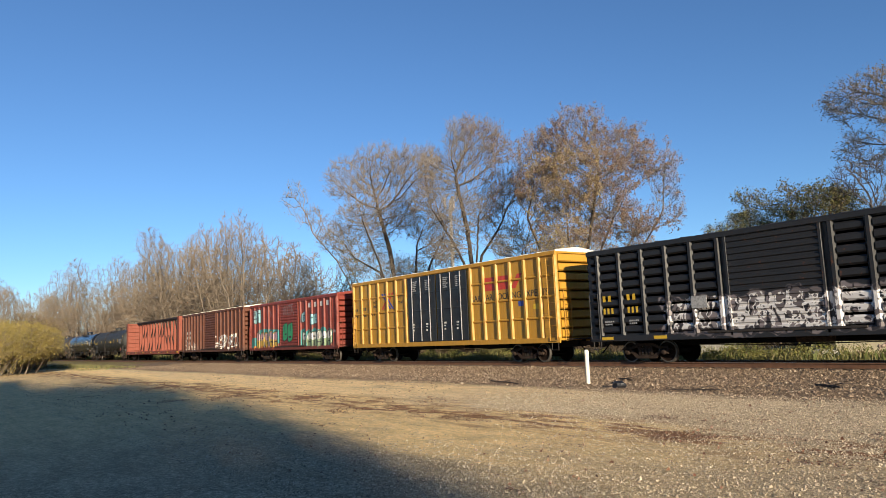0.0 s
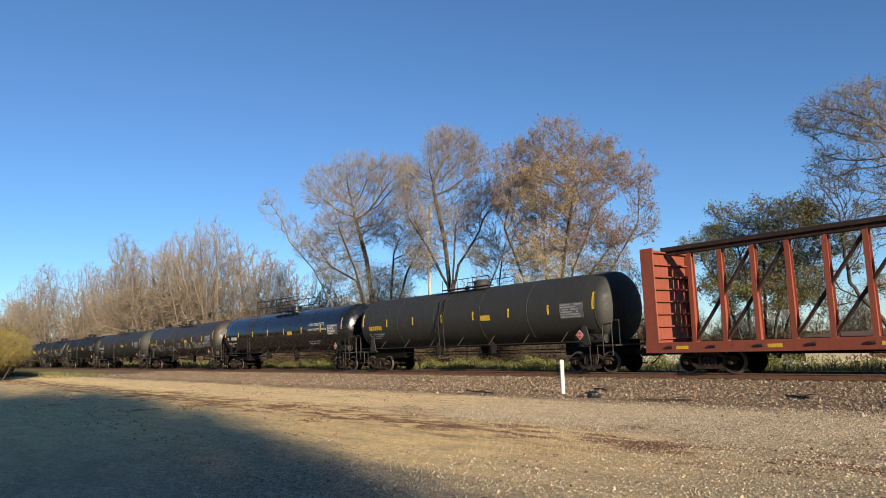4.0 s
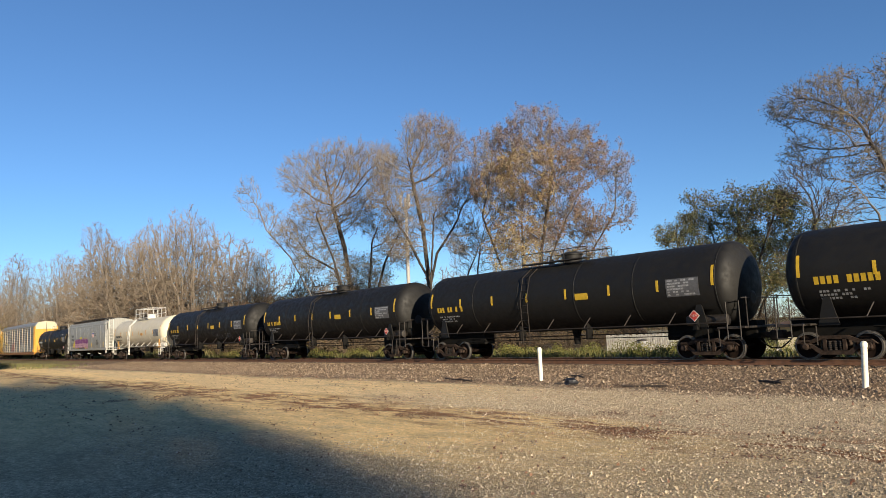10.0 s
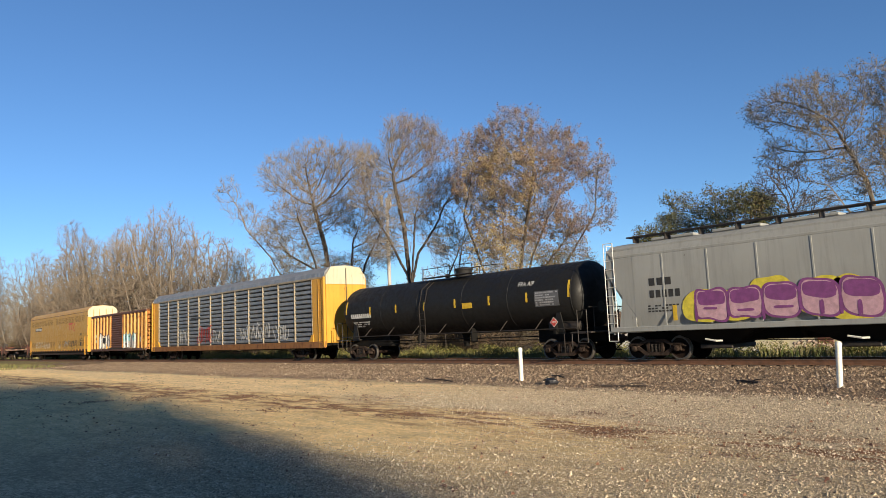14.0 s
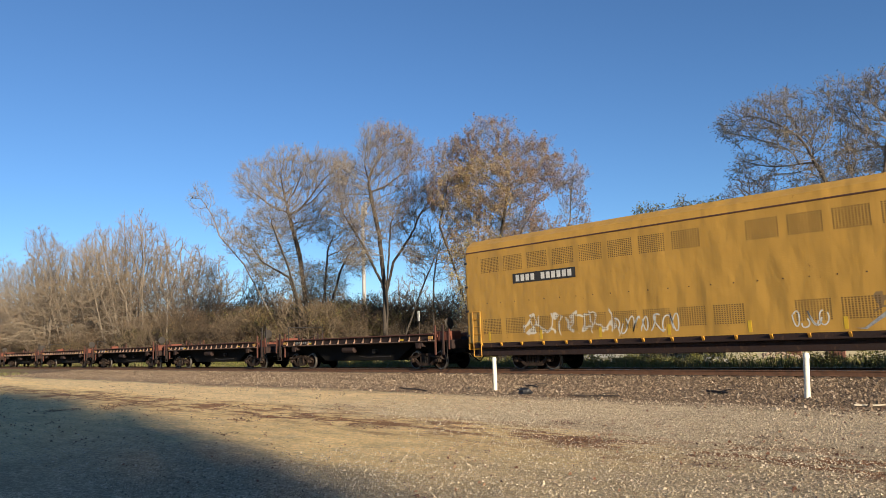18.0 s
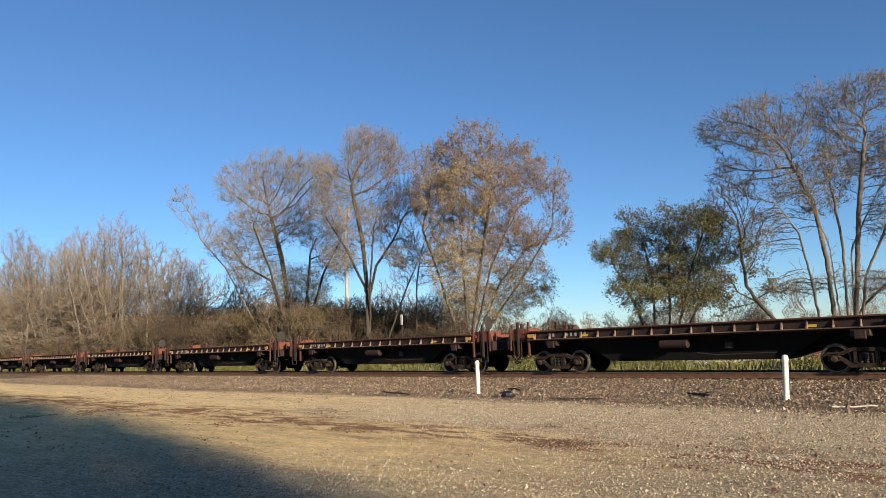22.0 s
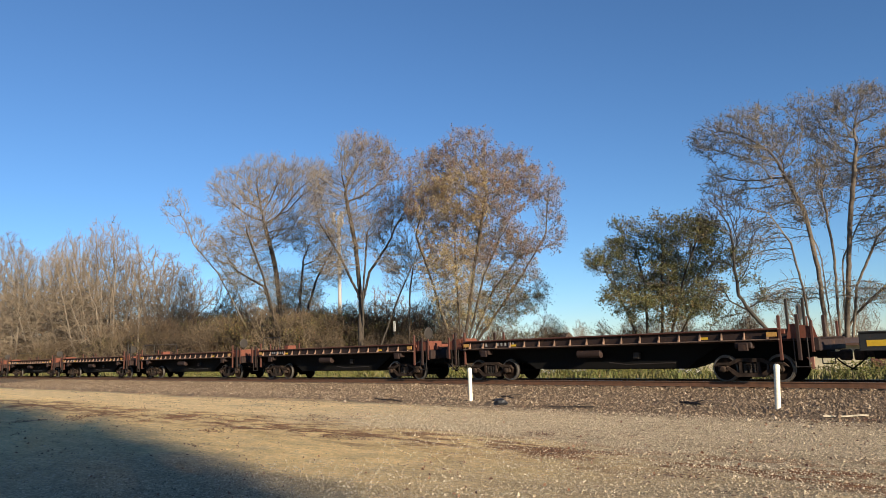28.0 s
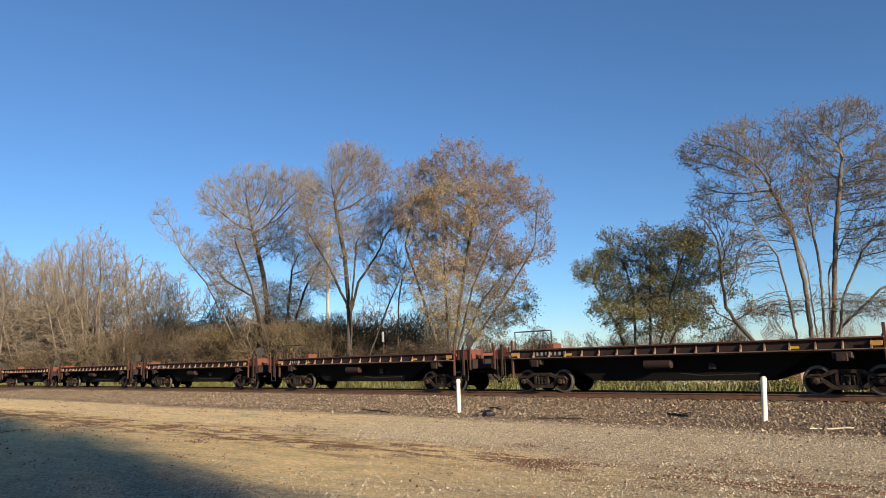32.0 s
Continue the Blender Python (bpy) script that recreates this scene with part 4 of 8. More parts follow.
# the green tree and its crooked neighbour
t = Grown(31, [[(-1.0, 2.3), (-0.95, 5.6), (-1.5, 8.2)], [(-0.1, 2.3), (0.2, 6.6), (0.4, 9.4)], [(0.5, 2.3), (1.5, 5.8), (2.5, 8.3)], [(-1.7, 2.3), (-2.6, 4.9), (-3.4, 6.4)], [(1.1, 2.3), (2.3, 4.7), (3.4, 6.8)]],
          [(-1.9, 9.2, 1.1, 0.35), (0.95, 9.4, 1.2, 0.4), (2.6, 8.9, 1.2, 0.5), (-1.1, 7.9, 2.2, 1.0), (1.7, 8.0, 2.3, 1.2), (-3.2, 6.8, 1.5, 0.8), (3.3, 6.8, 1.5, 1.0), (0.1, 5.9, 3.2, 1.6),
           (-2.4, 4.4, 1.3, 1.0), (0.0, 3.7, 2.8, 1.0), (2.4, 4.5, 1.5, 1.3)], n=4200, step=0.3, kill=0.38, twigs=2, length=0.6, sway=0.25, rise=0.1, hollow=-0.28)
plant(t, "green_tree", "rounded broad tree still in dull green leaf", -20.6, 42.0, M["bark"], M["bark"],
      [(5.0, 0.066, M["leaf_green"], lambda p: p.z > 3.0 and clump(p, 0.8) > -0.25, 0.12), (1.2, 0.065, M["leaf_olive"], lambda p: clump(p) > 0.0 or p.z < 4.5, 0.15)])
t = Grown(32, [[(0.2, 2.2), (-0.6, 3.3), (-1.1, 4.2), (-1.15, 5.5), (-0.6, 6.3)], [(-0.7, 3.35), (-1.6, 3.9), (-2.0, 5.0)], [(-0.65, 3.25), (-2.0, 3.0), (-2.9, 2.4)], [(-0.8, 3.4), (0.2, 3.9), (1.35, 3.5)]],
          [(-1.4, 6.3, 1.1, 0.8), (-0.7, 7.4, 1.2, 1.0), (-0.6, 5.0, 0.9, 1.0), (0.7, 3.9, 1.1, 0.5), (-2.6, 4.3, 0.9, 0.9), (-1.4, 9.0, 1.6, 1.2)], n=1100, step=0.28, kill=0.4, twigs=2, length=0.6, sway=0.1, power=2.25)
plant(t, "crooked_tree", "crooked dark tree leaning over, thin green leaves", -14.2, 41.0, M["bark"], M["bark"],
      [(4.0, 0.064, M["leaf_green"], lambda p: p.z < 7.0 and p.x < 0.3 and clump(p, 0.8) > -0.2, 0.12), (0.5, 0.06, M["leaf_olive"], lambda p: p.z < 6, 0.12)])
# the wide tree at the end of the view
t = Grown(41, [[(-2.8, 2.0), (-3.0, 4.6), (-3.3, 6.9), (-4.4, 9.0), (-6.3, 10.7)], [(-2.1, 2.0), (-2.15, 5.5), (-2.5, 8.8), (-3.5, 11.4), (-5.2, 13.6)], [(-1.45, 1.9), (-1.3, 6.4), (-1.6, 10.4), (-1.1, 13.7)],
               [(-1.2, 1.9), (-0.95, 6.0), (0.3, 8.5), (2.1, 10.5)], [(-0.8, 1.9), (-0.4, 4.4), (1.0, 7.4), (3.2, 10.3)], [(-0.6, 2.9), (1.5, 4.9), (3.7, 5.9)], [(-1.8, 1.9), (-1.9, 6.1), (-2.8, 9.5), (-2.6, 13.3)], [(-1.1, 1.9), (-0.35, 7.9), (0.35, 11.8), (1.0, 14.3)]],
          [(-7.0, 14.1, 1.7, 1.2), (-4.8, 14.4, 1.5, 1.2), (-4.0, 12.5, 1.8, 1.5), (-1.2, 14.0, 1.8, 1.4), (0.9, 14.4, 1.4, 1.3), (-0.25, 11.5, 2.2, 1.8), (1.8, 10.9, 1.8, 1.8), (-2.5, 9.8, 2.2, 2.0), (-6.6, 11.1, 1.6, 1.3),
           (-5.1, 7.4, 1.5, 1.4), (2.8, 12.6, 1.5, 1.5), (4.0, 11.1, 2.2, 2.2), (3.4, 8.1, 2.2, 2.0), (1.0, 7.4, 1.8, 1.3), (-3.9, 4.1, 2.2, 0.5), (1.0, 4.0, 2.2, 0.8)], n=7500, twigs=3, length=0.7, rise=0.12, hang=0.05, step=0.3, kill=0.4, sway=0.25, power=2.55)
plant(t, "willow_like_tree", "wide many-stemmed tree with fine drooping twigs", -9.6, 44.0, M["bark_mid"], M["twig"],
      [(1.6, 0.055, M["leaf_drab"], lambda p: p.z > 8 and clump(p, 0.8) > -0.3, 0.08), (0.5, 0.05, M["leaf_olive"], lambda p: p.z > 12 or p.z < 5, 0.1)])

# the wood along the track: a few grown once, then copied
def woodland(seed, h, wide, n, stems=5, tip=0.017, twigs=2):
    rs = random.Random(seed)
    lines, lobes = [], []
    for k in range(stems):
        u0 = (k - (stems - 1) / 2) * wide * 0.16 + rs.uniform(-0.2, 0.2)
        u1 = (k - (stems - 1) / 2) * wide * 2.0 / stems + rs.uniform(-0.5, 0.5)
        top = h * (rs.uniform(0.82, 0.93) - 0.30 * (abs(k - (stems - 1) / 2) / stems * 2) ** 2)
        lines.append([(u0, 2.0), (u0 + (u1 - u0) * 0.30, h * 0.25), (u0 + (u1 - u0) * 0.7, h * 0.52), (u1, top)])
        lobes.append((u1, top, wide * 0.40, h * 0.16))
        lobes.append((u0 + (u1 - u0) * 0.7, h * rs.uniform(0.45, 0.58), wide * 0.44, h * 0.18))
    lobes.append((0, h * 0.28, wide * 0.8, h * 0.12))
    return Grown(seed, lines, lobes, n=n, step=0.5, kill=0.7, reach=5.5, twigs=twigs, length=0.95, rise=0.12, tip=tip, sway=0.5, power=2.6)


wood = []
for k, (h, wide) in enumerate(((20.0, 5.0), (17.5, 5.5), (21.5, 4.4), (15.5, 5.0))):
    wood.append(plant(woodland(50 + k, h, wide, 3000, 4 + k % 3), "bare_tree", "tall pale bare woodland tree with upright branches", -103 - 10 * k, 37 + (k % 3) * 2, M["bark_pale"], M["twig_pale"],
                      [(0.25, 0.08, M["leaf_brush"], lambda p: p.z < 9, 0.4)], group="woodland trees"))
thin = []
for k, h in enumerate((18.0, 16.0)):
    thin.append(plant(woodland(60 + k, h, 5.5, 900, 4, 0.026, 2), "bare_tree", "distant bare tree in the wood", -150 - 30 * k, 52, M["bark_pale"], M["twig_pale"], group="woodland trees"))
# undergrowth: thickets of fine brown stems, some still in leaf
brush = []
for k, (h, n, per, leafy, twig) in enumerate(((5.2, 2000, 0.5, "leaf_brush", "twig_brown"), (4.6, 1700, 0.25, "leaf_drab", "twig_brown"), (4.4, 1500, 2.4, "leaf_olive", "twig_brown"), (5.6, 1900, 0.15, "leaf_brush", "twig_tan"), (5.0, 1900, 2.6, "leaf_thicket", "twig_dark"))):
    rk = random.Random(70 + k)
    lines = []
    for j in range(9):
        u0, u1 = rk.uniform(-1.2, 1.2), rk.uniform(-2.6, 2.6)
        lines.append([(u0, 0.4), (u0 + (u1 - u0) * 0.5, h * 0.3), (u1, h * rk.uniform(0.5, 0.75))])
    lobes = [(rk.uniform(-1.9, 1.9), h * rk.uniform(0.55, 0.82), rk.uniform(0.9, 1.4), h * rk.uniform(0.14, 0.22)) for j in range(6)] + [(-1.2, h * 0.35, 1.5, h * 0.24), (1.2, h * 0.32, 1.5, h * 0.24), (0, h * 0.2, 2.4, h * 0.16)]
    t = Grown(70 + k, lines, lobes, n=n, step=0.26, kill=0.34, reach=3.0, twigs=1, length=0.55, rise=0.3, tip=0.0105, power=3.2, sway=0.6, hollow=-0.35)
    ob = thing("brush", "tangled brown undergrowth shrub with dry leaves" if k not in (2, 4) else "undergrowth shrub with yellowing olive leaves", "shrub", "undergrowth")
    ob.location = (-64 - 7 * k, 35.0 + k % 2, 0)
    tagged(part("branchwork", t.mesh_of("branchwork", 0, 9, 3, M[twig]), None, ob), kind="stuff")
    tagged(part("foliage", t.leaves("foliage", per, 0.055, M[leafy], 5, lambda p: clump(p, 0.8) > -0.1, 0.15), None, ob), kind="stuff")
    brush.append(ob)
rs = random.Random(5)


def scatter(kit, spots, lo, hi, tall=1.0):
    for x, y in spots:
        s = rs.uniform(lo, hi)
        ob = copy_thing(rs.choice(kit), pose(0, 0, 0))
        ob.matrix_basis = pose(x, y, 0, 0, 0, rs.uniform(0, 360)) @ Matrix.Diagonal((s, s, s * tall, 1))


# the wood: front edge, depth behind, then the far end along the line
scatter(wood, [(-97 - 6.0 * k + rs.uniform(-2, 2), 36 + rs.uniform(-2, 3)) for k in range(12)], 0.90, 1.12)
scatter(wood, [(-170 - 9.0 * k + rs.uniform(-3, 3), 33 + rs.uniform(-1, 5)) for k in range(16)], 0.95, 1.2)
scatter(thin, [(-100 - 8 * k + rs.uniform(-3, 3), 45 + rs.uniform(-3, 8)) for k in range(22)], 0.85, 1.1)
scatter(wood, [(-76 - 4.5 * k + rs.uniform(-1, 1), 41 + rs.uniform(-2, 3)) for k in range(4)], 0.62, 0.78)
scatter(thin, [(-62 - 8 * k, 56 + rs.uniform(-3, 6)) for k in range(6)], 0.5, 0.65)
scatter(thin, [(-330 - 16 * k, 38 + rs.uniform(0, 20)) for k in range(10)], 1.1, 1.3)
scatter(brush[:4], [(-46 - 2.6 * k + rs.uniform(-1, 1), 33.8 + rs.uniform(-0.8, 2.0)) for k in range(62)], 0.5, 1.3)
scatter(brush[:4], [(-55 - 3.0 * k + rs.uniform(-1, 1), 39 + rs.uniform(-2, 4)) for k in range(56)], 0.8, 1.6)
scatter(brush[:4], [(-49 - 1.7 * k + rs.uniform(-0.8, 0.8), 36.5 + rs.uniform(-1.5, 3)) for k in range(28)], 0.8, 1.45)
scatter(brush[:4], [(-60 - 2.4 * k + rs.uniform(-1, 1), 42.5 + rs.uniform(-2, 3)) for k in range(30)], 1.3, 1.8)
scatter(brush[:4], [(-47 + 2.2 * k, 37 + rs.uniform(-1, 4)) for k in range(7)], 0.3, 0.55)
scatter(brush[:4], [(-48 + 1.7 * k, 38 + rs.uniform(-3, 4)) for k in range(12)], 0.5, 0.8)
scatter(brush[:3], [(-62 + 1.5 * k, 38.5 + rs.uniform(-1.5, 4)) for k in range(16)], 0.9, 1.4)
scatter(brush[:4], [(-25 + 2.6 * k, 44 + rs.uniform(-1, 3)) for k in range(4)], 0.4, 0.6)
scatter(brush[2:3] + brush[:1], [(-36.5, 39.0), (-33.0, 40.5), (-30.2, 39.5), (-28.6, 40.8), (-29.5, 42.0), (-31.5, 38.5)], 0.5, 0.95)
scatter(brush[2:3] + brush[:1], [(-23.0, 42.5), (-21.0, 43.5), (-19.2, 42.6), (-17.5, 43.5), (-24.5, 43.8)], 0.45, 0.75)
scatter(brush[:1] + brush[2:3], [(-215 - 6 * k, 31 + rs.uniform(-1, 2)) for k in range(16)], 1.2, 1.8)
# olive thicket under the bare trees
scatter(brush[4:] + brush[4:] + brush[:1], [(-70 + 1.55 * k + rs.uniform(-0.7, 0.7), 38.6 + rs.uniform(-1.6, 3.2)) for k in range(19)], 0.85, 1.3)
scatter(brush[4:] + brush[1:2], [(-74 + 2.4 * k + rs.uniform(-0.9, 0.9), 44 + rs.uniform(-1.5, 2.5)) for k in range(13)], 1.1, 1.45)
# far tree line beyond the open ground
scatter(thin, [(-190 + 7.0 * k + rs.uniform(-3, 3), 165 + rs.uniform(-10, 40)) for k in range(30)], 0.40, 0.62)
scatter(brush[:4], [(-120 + 4.0 * k + rs.uniform(-2, 2), 120 + rs.uniform(-10, 10)) for k in range(34)], 0.45, 1.0)

# golden bush at the edge of the lot
t = Tree(81, 3.2, (0, 0, 1.5, 3.2, 1.9), levels=3, kids=(5, 6, 4), rise=0.08, spread=(0.4, 1.0))
for j in range(16):
    a = j * 0.9
    t.stem(1.5 * math.cos(a) * (j % 3) / 2, 1.2 * math.sin(a) * (j % 3) / 2, (0.7 * math.cos(a), 0.7 * math.sin(a)), 0.03, 2.6)
bush = thing("golden_bush", "dense yellow-leaved bush at the edge of the gravel", "shrub", "golden bushes")
bush.matrix_basis = pose(-74, 7.6, 0, 0, 0, 20) @ Matrix.Diagonal((1.35, 1.35, 1.25, 1))
tagged(part("branchwork", t.mesh_of("branchwork", 0, 9, 3, M["twig"], 1.5), None, bush), kind="stuff")
tagged(part("foliage", t.leaves("foliage", 9.0, 0.055, M["leaf_bush"], 5, None, 0.22), None, bush), kind="stuff")
scatter(brush[2:3], [(-88, 11.0), (-95, 12.5), (-102, 13.0), (-110, 13.5), (-118, 15.0), (-128, 16.0)], 1.0, 1.4)
scatter(wood, [(-140, 11.5), (-150, 14.2), (-168, 15.2), (-190, 14.0), (-215, 17.0), (-240, 17.5)], 0.7, 0.85)
scatter([bush], [(-71, 5.2), (-76, 5.8), (-80, 7.4), (-84, 8.6), (-90, 8.6), (-97, 9.2), (-106, 9.6)], 1.2, 1.6)

# trees behind the lot, out of the view, that throw the long shade across it
shade = Tree(91, 15.0, (0, 0, 8.6, 5.0, 6.4), kids=(6, 6, 5, 3, 2), rise=0.1, spread=(0.35, 0.8)).stem(0, 0, (0, 0), 0.4).stem(0.5, 0.3, (0.3, 0.1), 0.25)
shader = plant(shade, "leafy_tree", "broad leafy tree beside the gravel lot", 44.0, -21.4, M["bark"], M["twig"], [(4.4, 0.24, M["leaf_olive"], lambda p: clump(p, 0.5) > -0.26, 0.5)], group="trees behind the lot")
for k, (x, y, s, tall) in enumerate(((46.0, -15.8, 1.04, 1.27), (39.4, -15.5, 0.8, 1.39), (54.4, -20.7, 1.2, 1.31), (33.9, -21.3, 1.0, 1.27), (45.2, -24.4, 1.2, 1.31), (21.4, -16.0, 1.0, 1.27), (8.4, -16.0, 0.95, 1.27), (-2.6, -16.3, 0.9, 1.27), (-13.6, -16.5, 0.95, 1.27), (-26.1, -18.1, 1.05, 1.27), (57.5, -16.0, 0.95, 1.6), (64.2, -18.0, 0.8, 1.35))):
    ob = copy_thing(shader, pose(0, 0, 0)) if k else shader
    ob.matrix_basis = pose(x, y - 1.2, 0, 0, 0, 40 + x * 37) @ Matrix.Diagonal((s, s, s * tall, 1))
# slim half-bare trees in front of them, whose tops give the shade its ragged edge
slim = Tree(93, 15.0, (0, 0, 9.6, 2.9, 5.2), kids=(6, 6, 5, 3, 2), rise=0.14, spread=(0.35, 0.8)).stem(0, 0, (0, 0), 0.3)
slender = plant(slim, "half_bare_tree", "slim half-bare tree beside the gravel lot", 60.0, -15.3, M["bark"], M["twig"], [(1.6, 0.22, M["leaf_olive"], lambda p: clump(p, 0.6) > -0.14, 0.5)], group="trees behind the lot")
for k, (x, y, h) in enumerate(((66.0, -16.9, 19.7), (50.0, -14.7, 21.4), (40.0, -14.4, 23.7), (72.0, -18.2, 18.4), (55.0, -15.0, 20.0))):
    ob = copy_thing(slender, pose(0, 0, 0)) if k else slender
    ob.matrix_basis = pose(x, y, 0, 0, 0, x * 53) @ Matrix.Diagonal((1.0, 1.0, h / 15.0, 1))
copy_thing(wood[0], pose(0, 0, 0)).matrix_basis = pose(66.1, -16.0, 0, 0, 0, 40) @ Matrix.Diagonal((1.0, 1.0, 0.95, 1))


# ---- the train: every car is built round its own middle, z from the rail head, x towards the front ----
def wheel_mesh(sy):
    """One wheel on its half of the axle: dark plate and hub, bright tread."""
    s = Shape()
    y, o = 0.76 * sy, 0.07 * sy
    s.lathe([(y - o * 0.7, 0.10), (y - o * 0.7, 0.475), (y - o * 0.35, 0.47), (y - o * 0.3, 0.432), (y + o, 0.428), (y + o, 0.375), (y + o * 0.4, 0.33), (y + o * 0.2, 0.17), (y + o * 1.2, 0.14), (y + o * 1.2, 0.02)], "y", (0, 0, 0.43), 28)
    me = s.mesh("wheel", True)
    me.materials.append(M["wheel"])
    me.materials.append(M["tread"])
    for p in me.polygons:
        r = math.hypot(p.center.x, p.center.z - 0.43)
        if 0.395 < r < 0.45 and len(p.vertices) == 4:
            p.material_index = 1
    return me


def frame_mesh(sy):
    s = Shape()
    y0, y1 = (0.93, 1.06) if sy > 0 else (-1.06, -0.93)
    s.extrude([(-1.22, 0.50), (-1.05, 0.64), (-0.70, 0.64), (-0.40, 0.77), (0.40, 0.77), (0.70, 0.64), (1.05, 0.64), (1.22, 0.50), (1.05, 0.54), (0.66, 0.54), (0.36, 0.66), (-0.36, 0.66), (-0.66, 0.54), (-1.05, 0.54)], "y", y0, y1)
    s.extrude([(-0.80, 0.46), (-0.70, 0.50), (-0.38, 0.30), (0.38, 0.30), (0.70, 0.50), (0.80, 0.46), (0.45, 0.17), (-0.45, 0.17)], "y", y0, y1)
    for x in (-0.34, 0.24):
        s.box(x, x + 0.10, y0, y1, 0.28, 0.68)
    for x in (-0.889, 0.889):
        s.cbox(x - 0.17, x + 0.17, y0, y1, 0.34, 0.60, 0.03)
        s.lathe([(y0 - 0.02, 0.11), (y1 + 0.05 * sy, 0.11), (y1 + 0.08 * sy, 0.07)] if sy > 0 else [(y1 + 0.02, 0.11), (y0 - 0.05, 0.11), (y0 - 0.08, 0.07)], "y", (x, 0, 0.43), 12)
    return s.mesh("side_frame")


def spring_mesh():
    s = Shape()
    for sy in (-1, 1):
        for x in (-0.16, -0.0, 0.16):
            for k in range(5):
                s.lathe([(0.31 + k * 0.058, 0.06), (0.34 + k * 0.058, 0.07), (0.355 + k * 0.058, 0.06)], "z", (x, sy * 0.99, 0), 8)
    return s.mesh("spring_group")


TRUCK = dict(wl=wheel_mesh(-1), wr=wheel_mesh(1), axle=Shape().lathe([(-1.0, 0.06), (-0.7, 0.09), (0.7, 0.09), (1.0, 0.06)], "y", (0, 0, 0.43), 10).mesh("axle", True), fl=frame_mesh(-1), fr=frame_mesh(1), springs=spring_mesh(),
             bolster=Shape().cbox(-0.22, 0.22, -1.0, 1.0, 0.42, 0.66, 0.04).cbox(-0.9, 0.9, -0.55, -0.45, 0.3, 0.4, 0.02).cbox(-0.9, 0.9, 0.45, 0.55, 0.3, 0.4, 0.02).lathe([(0.62, 0.3), (0.80, 0.3)], "z", (0, 0, 0), 14).mesh("truck"))
for k, m in (("axle", "wheel"), ("fl", "truck"), ("fr", "truck"), ("springs", "steel"), ("bolster", "truck")):
    TRUCK[k].materials.append(M[m])


def trucks(car, *xs):
    for x in xs:
        t = part("truck", TRUCK["bolster"], None, car, at=(x, 0, 0))
        part("side_frame", TRUCK["fl"], None, t)
        part("side_frame", TRUCK["fr"], None, t)
        tagged(part("spring_group", TRUCK["springs"], None, t), kind="stuff")
        for dx in (-0.889, 0.889):
            part("axle", TRUCK["axle"], None, t, at=(dx, 0, 0))
            part("wheel", TRUCK["wl"], None, t, at=(dx, 0, 0))
            part("wheel", TRUCK["wr"], None, t, at=(dx, 0, 0))


def couplers(car, hl, reach=0.75):
    """Coupler with its shank and air hose at both ends."""
    for sx in (-1, 1):
        s = Shape().cbox(min(sx * (hl - 0.5), sx * (hl + reach)), max(sx * (hl - 0.5), sx * (hl + reach)), -0.09, 0.09, 0.72, 0.92, 0.02)
        a, b = sx * (hl + reach - 0.28), sx * (hl + reach + 0.04)
        s.cbox(min(a, b), max(a, b), -0.17, 0.17, 0.64, 0.98, 0.05)
        part("coupler", s, M["truck"], car)
        part("air_hose", Shape().tube([(sx * (hl + 0.05), -0.3, 0.8), (sx * (hl + 0.3), -0.32, 0.55), (sx * (hl + 0.55), -0.25, 0.38), (sx * (hl + reach), -0.12, 0.36)], 0.025, 6), M["black"], car)


def ladder(car, x, y, z0, z1, width, material, axis="x", n=None, name="ladder"):
    s = Shape()
    n = n or max(3, int((z1 - z0) / 0.32))
    for k in (-0.5, 0.5):
        dx, dy = (k * width, 0) if axis == "x" else (0, k * width)
        s.tube([(x + dx, y + dy, z0), (x + dx, y + dy, z1)], 0.018, 6)
    for i in range(n + 1):
        z = z0 + (z1 - z0) * i / n
        dx, dy = (width / 2, 0) if axis == "x" else (0, width / 2)
        s.tube([(x - dx, y - dy, z), (x + dx, y + dy, z)], 0.014, 5)
    return part(name, s, material, car)


def stirrup(car, x, y, z, material):
    part("stirrup_step", Shape().tube([(x - 0.2, y, z), (x - 0.2, y, z - 0.42), (x + 0.2, y, z - 0.42), (x + 0.2, y, z)], 0.02, 5), material, car)


def bars(car, x, z, w, h, y, material, chars, name="stencil", seed=1, gap=0.28, lines=1, surf=None):
    """Lettering as plain bars: chars marks to a line."""
    rs = random.Random(seed)
    s = Shape()
    lh = h / lines
    for ln in range(lines):
        n = chars if ln == 0 else max(2, int(chars * rs.uniform(0.6, 1.0)))
        cw = w / chars
        for i in range(n):
            if chars > 8 and rs.random() < 0.14:
                continue
            x0 = x + i * cw
            x1 = x0 + cw * (1 - gap)
            z1 = z - ln * lh
            z0 = z1 - lh * (0.82 if lines == 1 else 0.6)
            if surf:
                q = [surf(x0, z0), surf(x1, z0), surf(x1, z1), surf(x0, z1)]
                s.add(q, [(0, 1, 2, 3)])
            else:
                s.box(x0, x1, min(y, y + 0.004), max(y, y + 0.004), z0, z1)
    return part(name, s, material, car)


